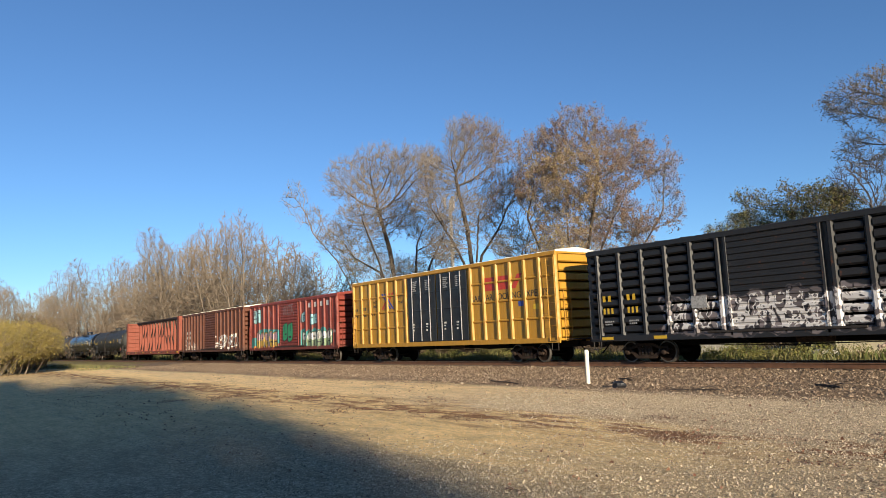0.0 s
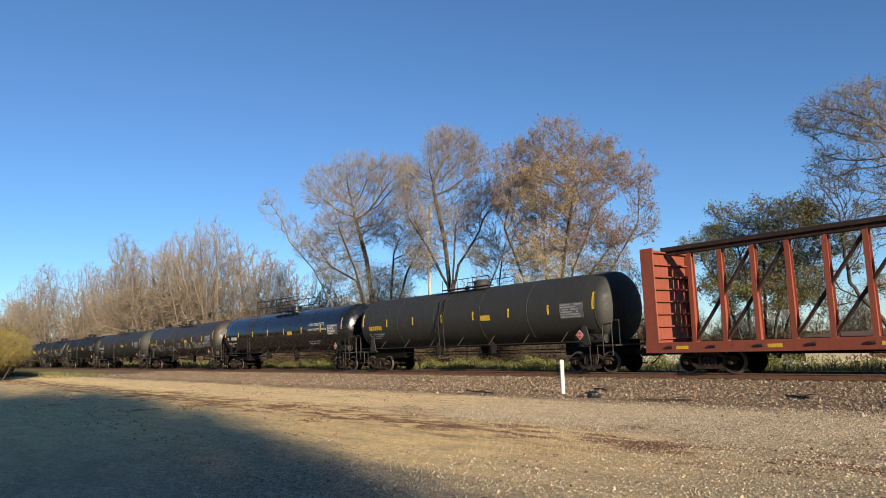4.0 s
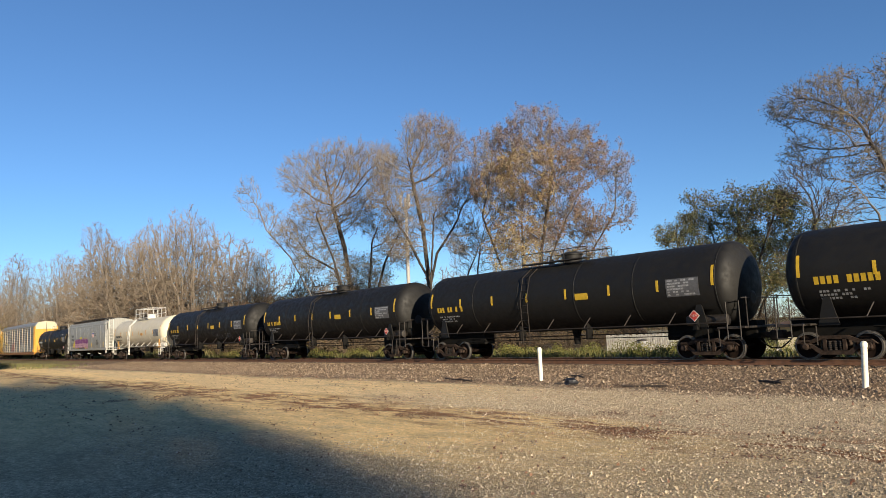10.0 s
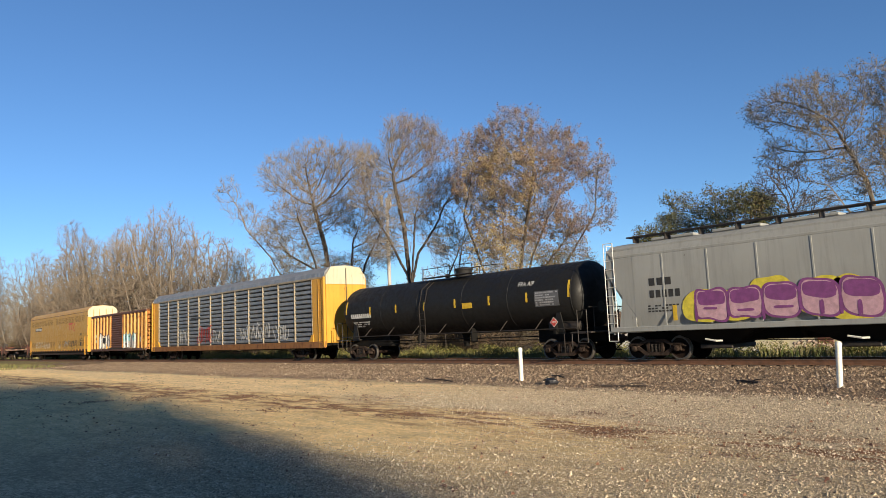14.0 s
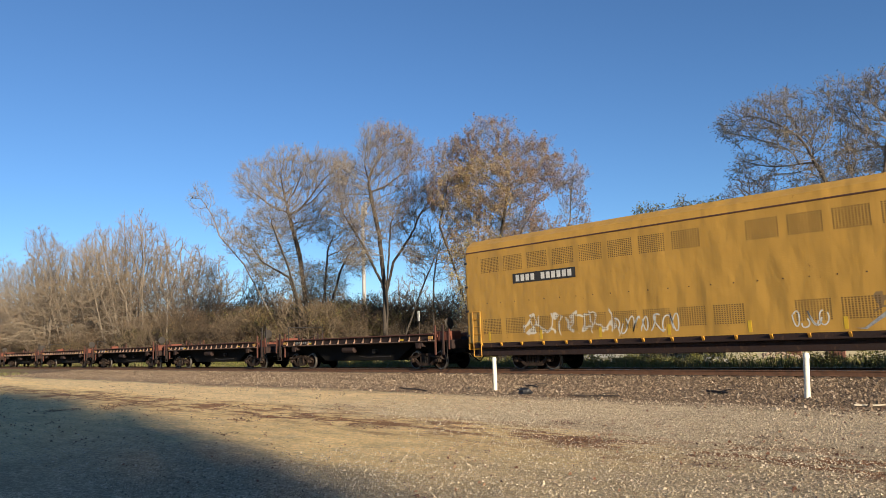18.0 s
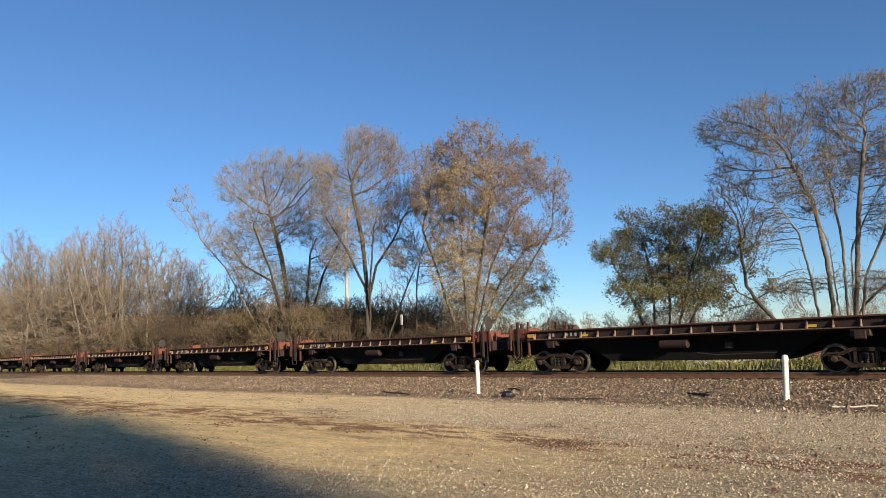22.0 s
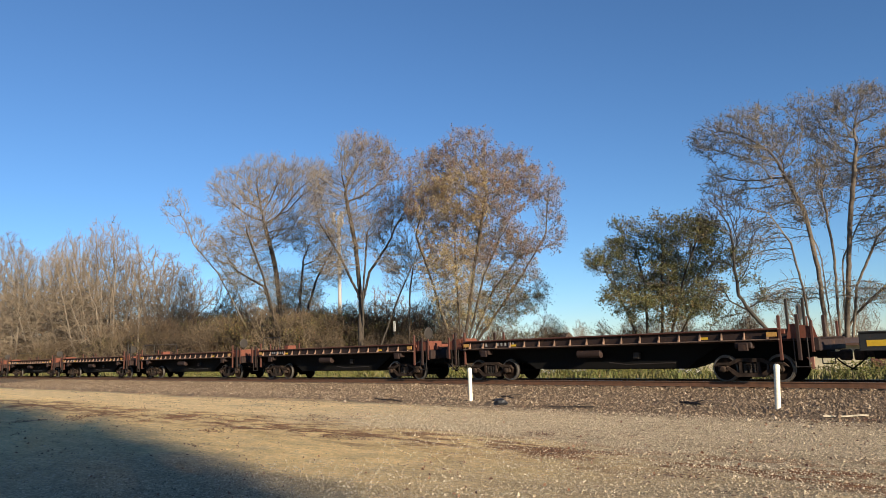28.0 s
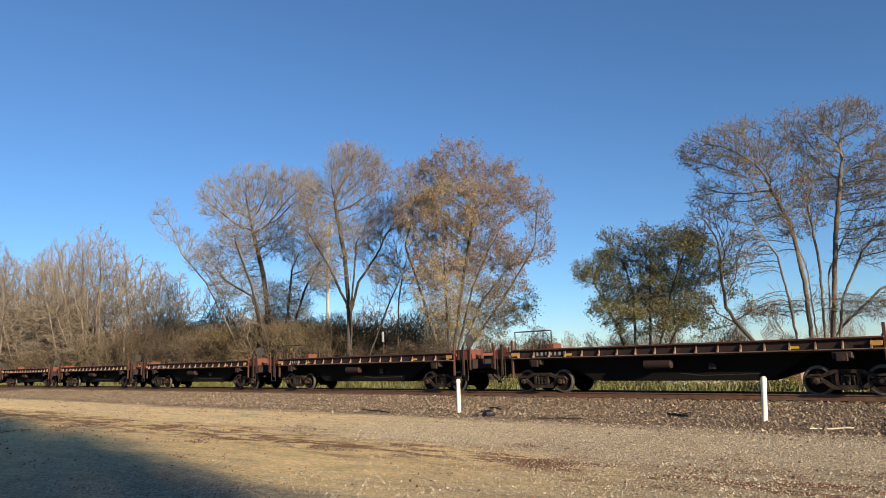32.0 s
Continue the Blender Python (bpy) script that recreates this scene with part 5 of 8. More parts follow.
def tag(car, x, z, w, h, surf, material, seed, strokes=9, width=0.045, name="graffiti_stroke"):
    """A sprayed tag: looping ribbons laid on the surface."""
    rs = random.Random(seed)
    for k in range(strokes):
        cx = x + w * (k + 0.5) / strokes
        r1, r2 = w / strokes * rs.uniform(0.5, 0.9), h * rs.uniform(0.3, 0.5)
        a0, turn, f = rs.uniform(0, 6.28), rs.choice((-1, 1)) * rs.uniform(3.0, 6.5), rs.uniform(0.6, 1.6)
        pts = [(cx + r1 * math.cos(a0 + turn * i / 16) * (1 - 0.4 * i / 16), z + h / 2 + r2 * math.sin((a0 + turn * i / 16) * f)) for i in range(17)]
        left, right = [], []
        for i, (a, b) in enumerate(pts):
            a2, b2 = pts[min(i + 1, 16)]
            a1, b1 = pts[max(i - 1, 0)]
            d = math.hypot(a2 - a1, b2 - b1) or 1
            nx_, nz_ = -(b2 - b1) / d * width / 2, (a2 - a1) / d * width / 2
            left.append(surf(a + nx_, b + nz_))
            right.append(surf(a - nx_, b - nz_))
        n = len(left)
        part(name, Shape().add(left + right, [(i, i + 1, n + i + 1, n + i) for i in range(n - 1)]), material, car)


def blob(car, x, z, w, h, prof, material, lift, seed, lean=0.0, name="graffiti_fill", square=3.0):
    """A rounded patch of spray paint that follows the ribs and panels of a side (prof: the depth at x)."""
    rs = random.Random(seed)
    a, b, c = rs.uniform(-0.12, 0.12), rs.uniform(-0.12, 0.12), rs.uniform(0, 6.28)
    n = max(10, int(w / 0.035))
    lo, hi = [], []
    for i in range(n + 1):
        u = -1 + 2 * i / n
        e = (1 - abs(u) ** square) ** (1 / square) if abs(u) < 1 else 0.0
        px = x + u * w / 2
        shift = lean * u * h
        lo.append((px, prof(px) - lift, z - h / 2 * e * (1 + a * math.sin(3 * u + c)) + shift))
        hi.append((px, prof(px) - lift, z + h / 2 * e * (1 + b * math.sin(4 * u + c)) + shift))
    return part(name, Shape().add(lo + hi, [(i, i + 1, n + i + 2, n + i + 1) for i in range(n)]), material, car)


def throw_up(car, x0, x1, z0, z1, n, prof, fill, line, seed, upper=None, halo=None):
    """n fat sprayed shapes side by side: outline, fill, a second colour over the top, and dark counters."""
    rs = random.Random(seed)
    pitch = (x1 - x0) / n
    if halo:
        for k in range(n):
            blob(car, x0 + pitch * (k + rs.uniform(0.2, 0.8)), (z0 + z1) / 2 + rs.uniform(-0.1, 0.25), pitch * 1.3, (z1 - z0) * rs.uniform(0.8, 1.15), prof, halo, 0.003, seed + 90 + k, rs.uniform(-0.1, 0.1), "graffiti_halo", 2.2)
    for k in range(n):
        x, z, h = x0 + pitch * (k + 0.5), (z0 + z1) / 2 + rs.uniform(-0.05, 0.05), (z1 - z0) * rs.uniform(0.86, 1.0)
        lean, sq = rs.uniform(-0.10, 0.10), rs.uniform(2.6, 4.5)
        lift = 0.005 + 0.001 * (k % 2)
        blob(car, x, z, pitch * 1.08, h, prof, line, lift, seed + k, lean, "graffiti_outline", sq)
        blob(car, x, z, pitch * 0.94, h - pitch * 0.12, prof, fill, lift + 0.004, seed + k, lean, "graffiti_fill", sq)
        if upper:
            blob(car, x, z + h * 0.2, pitch * 0.86, h * 0.42, prof, upper, lift + 0.006, seed + k + 40, lean, "graffiti_fill", sq)
        cut = rs.choice((-1, 1))
        blob(car, x + pitch * rs.uniform(-0.1, 0.1), z - cut * h * rs.uniform(0.16, 0.26), pitch * 0.12, h * rs.uniform(0.34, 0.46), prof, line, lift + 0.009, seed + k * 3, 0, "graffiti_counter", 5.0)
        blob(car, x + pitch * rs.uniform(-0.05, 0.12), z + cut * h * rs.uniform(0.10, 0.26), pitch * rs.uniform(0.4, 0.62), h * rs.uniform(0.07, 0.11), prof, line, lift + 0.010, seed + k * 5, rs.uniform(-0.12, 0.12), "graffiti_counter", 4.0)
        blob(car, x - pitch * 0.5, z - h * rs.uniform(0.0, 0.3), pitch * 0.10, h * 0.55, prof, line, lift + 0.009, seed + k + 70, 0, "graffiti_gap", 2.0)


def ribbed_side(hw, rib_d, ribs, doors=()):
    """Depth of a ribbed boxcar side at x, on the near side."""
    def prof(x):
        y = hw - rib_d
        for a, b, _ in doors:
            if a - 0.1 < x < b + 0.1:
                return -(y + 0.09)
        for r in ribs:
            d = abs(x - r)
            if d < 0.115:
                y = max(y, hw - rib_d * min(1.0, max(0.0, (d - 0.055) / 0.055)))
        return -y - 0.002
    return prof


def side(y):
    return lambda x, z: (x, y, z)


def underframe(car, hl, hw, z, material=None):
    m = material or M["black"]
    s = Shape().cbox(-hl + 0.1, hl - 0.1, -0.32, 0.32, 0.68, z, 0.02)
    for x in (-hl * 0.55, -hl * 0.2, hl * 0.15, hl * 0.5):
        s.extrude([(-hw + 0.1, z), (hw - 0.1, z), (0.4, 0.72), (-0.4, 0.72)], "x", x - 0.05, x + 0.05)
    part("underframe", s, m, car)
    part("air_reservoir", Shape().lathe([(-0.62, 0.05), (-0.58, 0.19), (0.58, 0.19), (0.62, 0.05)], "x", (hl * 0.1, -0.75, 0.88), 14), M["truck"], car, smooth=True)
    part("brake_cylinder", Shape().lathe([(-0.25, 0.13), (0.25, 0.13), (0.3, 0.05), (0.7, 0.03)], "x", (-hl * 0.18, 0.6, 0.86), 12), m, car, smooth=True)
    part("brake_rod", Shape().tube([(-hl * 0.6, -0.45, 0.70), (0, -0.5, 0.62), (hl * 0.6, -0.45, 0.70)], 0.02, 5), m, car)


def boxcar(name, label, length, eave, paint_m, door, ribs, style, roof_m=None, rib_d=0.10, hw=1.58, sill=1.0, trucks_in=2.35, rib_m=None, door_m=None):
    """style: plain, waffle (beaded panels), grid (rows of proud frames). door: (x0, x1, kind) list on both sides."""
    car = thing(name, label, "freight car", "cars of the train")
    hl = length / 2
    panel = hw - rib_d
    part("body", Shape().cbox(-hl, hl, -panel, panel, sill, eave, 0.02), paint_m, car)
    # roof: shallow gable with cross ribs
    s = Shape().extrude([(-panel - 0.02, eave), (-panel - 0.02, eave + 0.05), (0, eave + 0.20), (panel + 0.02, eave + 0.05), (panel + 0.02, eave)], "x", -hl, hl)
    n = int(length / 1.1)
    for i in range(n + 1):
        x = -hl + 0.04 + (length - 0.12) * i / n
        s.extrude([(-panel, eave + 0.05), (0, eave + 0.205), (panel, eave + 0.05), (panel, eave + 0.08), (0, eave + 0.24), (-panel, eave + 0.08)], "x", x, x + 0.06)
    part("roof", s, roof_m or paint_m, car)
    for sy in (-1, 1):
        y0, y1 = sy * panel, sy * hw
        part("top_chord", Shape().cbox(-hl, hl, min(y0, y1), max(y0, y1), eave - 0.16, eave + 0.03, 0.01), (roof_m if rib_m else None) or paint_m, car)
        part("side_sill", Shape().cbox(-hl, hl, min(y0, y1), max(y0, y1), sill - 0.10, sill + 0.14, 0.01), (roof_m if rib_m else None) or paint_m, car)
        for x in ribs:
            if any(a - 0.05 < x < b + 0.05 for a, b, _ in door):
                continue
            w = 0.055
            ring0 = [(x - 0.11, y0), (x - w, y1), (x + w, y1), (x + 0.11, y0)]
            part("rib", Shape().extrude(ring0, "z", sill + 0.14, eave - 0.16), rib_m or paint_m, car)
        edges = sorted([-hl + 0.05] + [x for x in ribs] + [hl - 0.05])
        for a, b in zip(edges, edges[1:]):
            if any(p - 0.1 < (a + b) / 2 < q + 0.1 for p, q, _ in door) or b - a < 0.4 or style == "plain":
                continue
            if style == "waffle":
                part("side_panel", Shape().ribbed("x", a + 0.14, b - 0.14, y0, sy, sill + 0.2, eave - 0.2, 9, 0.055), paint_m, car)
            else:
                for i in range(1, 4):
                    z = sill + 0.1 + (eave - sill - 0.2) * i / 4
                    part("cross_rib", Shape().extrude([(y0, z - 0.06), (y0 + sy * 0.06, z - 0.03), (y0 + sy * 0.06, z + 0.03), (y0, z + 0.06)], "x", a + 0.1, b - 0.1), paint_m, car)
        for a, b, kind in door:
            yd = y0 + sy * 0.07
            if kind == "corrugated":
                s = Shape().ribbed("x", a, b, y0 + sy * 0.045, sy, sill + 0.16, eave - 0.2, 15, 0.04)
            else:
                s = Shape().cbox(a, b, min(y0, yd), max(y0, yd), sill + 0.16, eave - 0.2, 0.015)
            d = part("door", s, door_m or paint_m, car)
            if kind == "corrugated":
                part("door_post", Shape().cbox(a - 0.1, a, min(y0, y1), max(y0, y1), sill, eave - 0.16, 0.01), paint_m, d)
                part("door_post", Shape().cbox(b, b + 0.1, min(y0, y1), max(y0, y1), sill, eave - 0.16, 0.01), paint_m, d)
                part("door_track", Shape().cbox(a - 1.0, b + 1.2, min(y1 - sy * 0.04, y1 + sy * 0.05), max(y1 - sy * 0.04, y1 + sy * 0.05), sill + 0.12, sill + 0.2, 0.01), M["steel"], d)
            else:
                for x in (a + (b - a) * 0.18, a + (b - a) * 0.5, a + (b - a) * 0.82):
                    part("lock_rod", Shape().tube([(x, yd + sy * 0.05, sill + 0.2), (x, yd + sy * 0.05, eave - 0.22)], 0.028, 6), M["grey_mark"] if sy < 0 else M["steel"], d)
                for z in (sill + 0.9, sill + 1.9, sill + 2.9):
                    part("door_batten", Shape().cbox(a + 0.06, b - 0.06, min(yd, yd + sy * 0.03), max(yd, yd + sy * 0.03), z, z + 0.07, 0.01), door_m or paint_m, d)
    for sx in (-1, 1):
        s = Shape()
        s.ribbed("y", -panel + 0.05, panel - 0.05, sx * hl, sx, sill + 0.1, eave - 0.08, 9, 0.07, 0.7)
        part("corrugated_end", s, paint_m, car)
        part("crossover_platform", Shape().cbox(min(sx * (hl + 0.02), sx * (hl + 0.35)), max(sx * (hl + 0.02), sx * (hl + 0.35)), -1.2, 1.2, 1.02, 1.07, 0.01), M["steel"], car)
        ladder(car, sx * (hl + 0.12), -1.05, 1.0, eave - (1.8 if sx > 0 else 0.4), 0.45, rib_m or paint_m, "y")
        for sy in (-1, 1):
            ladder(car, sx * (hl - 0.32), sy * (hw + 0.04), sill, min(eave - 0.3, sill + (1.9 if sx * sy > 0 else eave - sill - 0.3)), 0.46, rib_m or paint_m)
            stirrup(car, sx * (hl - 0.32), sy * (hw - 0.03), sill, M["steel"])
    part("brake_wheel", Shape().lathe([(-0.02, 0.22), (0.0, 0.28), (0.02, 0.22)], "x", (-hl - 0.22, 0.4, 2.6), 16), M["steel"], car)
    underframe(car, hl, hw, sill)
    trucks(car, -hl + trucks_in, hl - trucks_in)
    couplers(car, hl)
    return car


def even(a, b, n):
    return [a + (b - a) * i / (n - 1) for i in range(n)]


def box_black(length):
    hl = length / 2
    car = boxcar("black_boxcar", "black ribbed boxcar covered in pale graffiti, standing on rails", length, 4.72, M["black_box"], [(-1.62, 1.62, "corrugated")],
                 even(-hl + 0.55, -2.0, 6) + even(2.0, hl - 0.55, 6), "waffle", hw=1.60)
    y = -1.56
    for x0, n in ((-hl + 0.75, 2), (-hl + 2.0, 2)):
        bars(car, x0, 2.80, 0.56, 0.30, y, M["yellow_mark"], n, seed=n, gap=0.5)
        bars(car, x0, 2.28, 0.62, 0.30, y, M["yellow_mark"], 3, seed=4, gap=0.5)
        bars(car, x0 + 0.05, 1.75, 0.5, 0.22, y, M["grey_mark"], 5, lines=2, seed=5)
    for x0 in (-hl + 0.6, -hl + 3.2, hl - 3.6):
        part("reflector", Shape().box(x0, x0 + 0.6, -1.606, -1.6, 0.96, 1.08), M["yellow_mark"], car)
    part("patch_panel", Shape().box(-3.2, -2.55, -1.62, -1.6, 2.05, 2.5), M["grey_mark"], car)
    return car


def box_gold(length):
    hl = length / 2
    car = boxcar("yellow_boxcar", "tall golden-yellow boxcar with black double plug doors and pale roof ends", length, 5.08, M["gold_box"],
                 [(-2.75, -0.06, "plug"), (0.06, 2.75, "plug")], even(-hl + 0.12, -3.05, 7) + even(3.05, hl - 0.12, 7), "grid", roof_m=M["roof_white"], rib_d=0.09, door_m=M["gold_box_door"], trucks_in=2.7)
    y = -1.494
    # crossed roads emblem, as plain strokes
    for k, (sgn, m) in enumerate(((1, "red_mark"), (-1, "blue_mark"))):
        s = Shape()
        for j in (-0.15, 0.15):
            lo, hi = (3.22, 4.2) if sgn > 0 else (4.2, 3.22)
            s.extrude([(-5.62 + j, lo), (-5.44 + j, lo), (-4.52 + j, hi), (-4.70 + j, hi)], "y", y - 0.004 * k, y - 0.003 - 0.004 * k)
        part("emblem_stroke", s, M[m], car)
    s = Shape().box(4.0, 5.05, y, y - 0.004, 3.6, 4.28).box(5.15, 6.0, y, y - 0.004, 3.6, 4.28)
    s.extrude([(6.1, 3.6), (6.45, 3.6), (6.95, 4.28), (6.6, 4.28)], "y", y, y - 0.004)
    part("emblem", s, M["red_mark"], car, "faded red block emblem")
    word(car, "RAILCAR POOLING EXPERTS", 3.0, 3.12, 0.33, y, M["black_mark"], 5.6)
    word(car, "next\nload", -6.78, 3.66, 0.21, y, M["black_mark"])
    word(car, "any\nroad", -3.92, 3.8, 0.23, y, M["black_mark"])
    for x, z in ((-9.0, 3.42), (-7.98, 3.46), (-9.0, 3.02), (-7.98, 3.06), (-6.95, 3.1)):
        bars(car, x, z, 0.42, 0.24, y, M["black_mark"], 2, seed=3, gap=0.4)
    for x in (-2.3, -1.0, 0.7, 1.8):
        bars(car, x, 4.65, 0.55, 0.62, -1.564, M["grey_mark"], 7, lines=6, seed=int(x * 10))
        bars(car, x, 2.2, 0.22, 0.5, -1.564, M["white_mark"], 3, lines=3, seed=int(x * 9))
    part("decal", Shape().box(6.6, 7.1, y, y - 0.004, 2.7, 2.95), M["blue_mark"], car)
    part("decal", Shape().box(7.6, 8.1, y, y - 0.004, 2.5, 2.75), M["yellow_mark"], car)
    return car


def word(car, body, x, z, size, y, material, fit_width=None, name="lettering"):
    """Readable lettering, upright on the near side."""
    cu = bpy.data.curves.new(name, "FONT")
    cu.body, cu.size, cu.extrude = body, size * 1.35, 0.002
    ob = bpy.data.objects.new("tmp", cu)
    me = bpy.data.meshes.new_from_object(ob)
    bpy.data.objects.remove(ob)
    bpy.data.curves.remove(cu)
    xs = [v.co.x for v in me.vertices]
    k = fit_width / (max(xs) - min(xs)) if fit_width else 1.0
    me.transform(Matrix.Translation((x, y - 0.003, z)) @ Matrix.Rotation(radians(90), 4, "X") @ Matrix.Diagonal((k, 1, 1, 1)))
    me.materials.append(material)
    o = new(name, me)
    o.parent = car
    return o


def box_red(length):
    hl = length / 2
    car = boxcar("red_boxcar", "bright red ribbed boxcar with turquoise, green and yellow graffiti", length, 4.66, M["red_box"], [(-1.55, 1.55, "corrugated")],
                 even(-hl + 0.12, -2.0, 7) + even(2.0, hl - 0.12, 7), "plain")
    for x in (3.24, 4.19, 5.13, 6.08):
        bars(car, x, 4.3, 0.36, 0.42, -1.484, M["white_mark"], 1, seed=6, gap=0.0)
    bars(car, hl - 0.9, 2.2, 0.5, 0.25, -1.484, M["white_mark"], 3, seed=7)
    prof = ribbed_side(1.58, 0.10, even(-hl + 0.12, -2.0, 7) + even(2.0, hl - 0.12, 7), [(-1.55, 1.55, 0)])
    throw_up(car, -7.05, -5.45, 3.1, 4.35, 2, prof, M["spray_cyan"], M["spray_dark"], 3)
    blob(car, -6.9, 1.5, 1.3, 0.95, prof, M["spray_teal"], 0.003, 5)
    blob(car, -4.0, 1.95, 4.6, 1.3, prof, M["spray_teal"], 0.002, 6, name="graffiti_halo", square=5)
    throw_up(car, -6.45, -2.1, 1.0, 2.5, 5, prof, M["spray_gold"], M["spray_dark"], 8, upper=M["spray_pink"])
    for k in range(4):
        blob(car, -6.6 + k * 1.25, 1.12, 0.5, 0.28, prof, M["spray_orange"], 0.013, 20 + k)
    throw_up(car, -1.05, 0.75, 1.55, 3.0, 2, prof, M["spray_green"], M["spray_dark"], 11)
    throw_up(car, 2.2, 6.9, 1.0, 2.3, 6, prof, M["spray_olive"], M["spray_dark"], 14, upper=M["spray_pale"], halo=M["spray_teal"])
    throw_up(car, 2.1, 2.9, 2.9, 3.7, 1, prof, M["spray_cyan"], M["spray_dark"], 17)
    throw_up(car, 3.5, 4.8, 2.6, 3.5, 2, prof, M["spray_cyan"], M["spray_dark"], 19)
    tag(car, -0.9, 3.5, 1.9, 0.9, side(-1.578), M["grey_mark"], 41, 5, 0.04)
    tag(car, -4.1, 3.4, 0.9, 0.8, side(-1.486), M["grey_mark"], 42, 4, 0.03)
    return car


def box_rust(length):
    hl = length / 2
    car = boxcar("oxide_boxcar", "dull oxide-red ribbed boxcar with a white sprayed tag", length, 4.76, M["rust_box"], [(-1.5, 1.5, "corrugated")],
                 even(-hl + 0.12, -1.9, 8) + even(1.9, hl - 0.12, 8), "plain", roof_m=M["roof_white"])
    tag(car, 2.0, 1.35, 5.2, 1.1, side(-1.60), M["white_mark"], 8, 8, 0.07)
    for x, w, n in ((-7.38, 0.5, 2), (-6.44, 0.5, 2)):
        bars(car, x, 3.02, w, 0.34, -1.484, M["white_mark"], n)
    for x, w, n in ((-7.40, 0.66, 3), (-6.46, 0.66, 3)):
        bars(car, x, 2.52, w, 0.34, -1.484, M["white_mark"], n)
    bars(car, -7.38, 1.95, 0.7, 0.30, -1.484, M["grey_mark"], 5, lines=2)
    bars(car, -6.44, 1.95, 0.7, 0.30, -1.484, M["grey_mark"], 5, lines=2)
    return car


def box_old(length):
    hl = length / 2
    car = boxcar("rusty_boxcar", "rust-streaked yellow boxcar with a brown door and white graffiti", length, 4.6, M["old_box"], [(-1.55, 1.75, "corrugated")],
                 even(-hl + 0.1, -2.0, 7) + even(2.2, hl - 0.1, 7), "plain", roof_m=M["old_box_door"], door_m=M["old_box_door"], rib_m=M["old_rib"], rib_d=0.12)
    y = -1.466
    for k, (x, z) in enumerate(((-7.1, 2.62), (-7.1, 2.1))):
        bars(car, x, z, 1.25, 0.36, y, M["white_mark"], 4 if k == 0 else 5, seed=k)
    word(car, "The nationwide boxcar pool", 2.0, 4.02, 0.42, y, M["black_mark"], 5.6)
    for sgn in (1, -1):
        part("emblem_stroke", Shape().extrude([(4.0, 2.6 if sgn > 0 else 3.8), (4.25, 2.6 if sgn > 0 else 3.8), (5.6, 3.8 if sgn > 0 else 2.6), (5.35, 3.8 if sgn > 0 else 2.6)], "y", y, y - 0.004 - (0.004 if sgn > 0 else 0)), M["orange_mark"], car)
    s = Shape().box(-6.9, -6.6, y, y - 0.004, 3.1, 4.1).box(-6.6, -5.6, y, y - 0.004, 3.85, 4.1).box(-6.6, -5.9, y, y - 0.004, 3.45, 3.65).box(-5.3, -4.3, y, y - 0.004, 3.1, 3.4).box(-4.9, -4.6, y, y - 0.004, 3.4, 4.0)
    part("emblem", s, M["old_box_door"], car, "weathered dark block emblem")
    part("panel_sign", Shape().box(6.4, 6.95, y, y - 0.02, 1.7, 2.15), M["grey_mark"], car)
    part("reflector", Shape().box(7.2, 7.7, y, y - 0.02, 1.75, 1.95), M["yellow_mark"], car)
    prof = ribbed_side(1.58, 0.12, even(-hl + 0.1, -2.0, 7) + even(2.2, hl - 0.1, 7), [(-1.55, 1.75, 0)])
    throw_up(car, -5.7, -1.95, 0.95, 2.7, 4, prof, M["spray_pale"], M["spray_dark"], 23)
    throw_up(car, 1.95, 5.4, 0.95, 2.7, 3, prof, M["spray_pale"], M["spray_dark"], 27, upper=M["spray_cyan"])
    part("patch_panel", Shape().box(-4.0, -3.2, -1.60, -1.585, 1.75, 2.3), M["steel"], car)
    return car


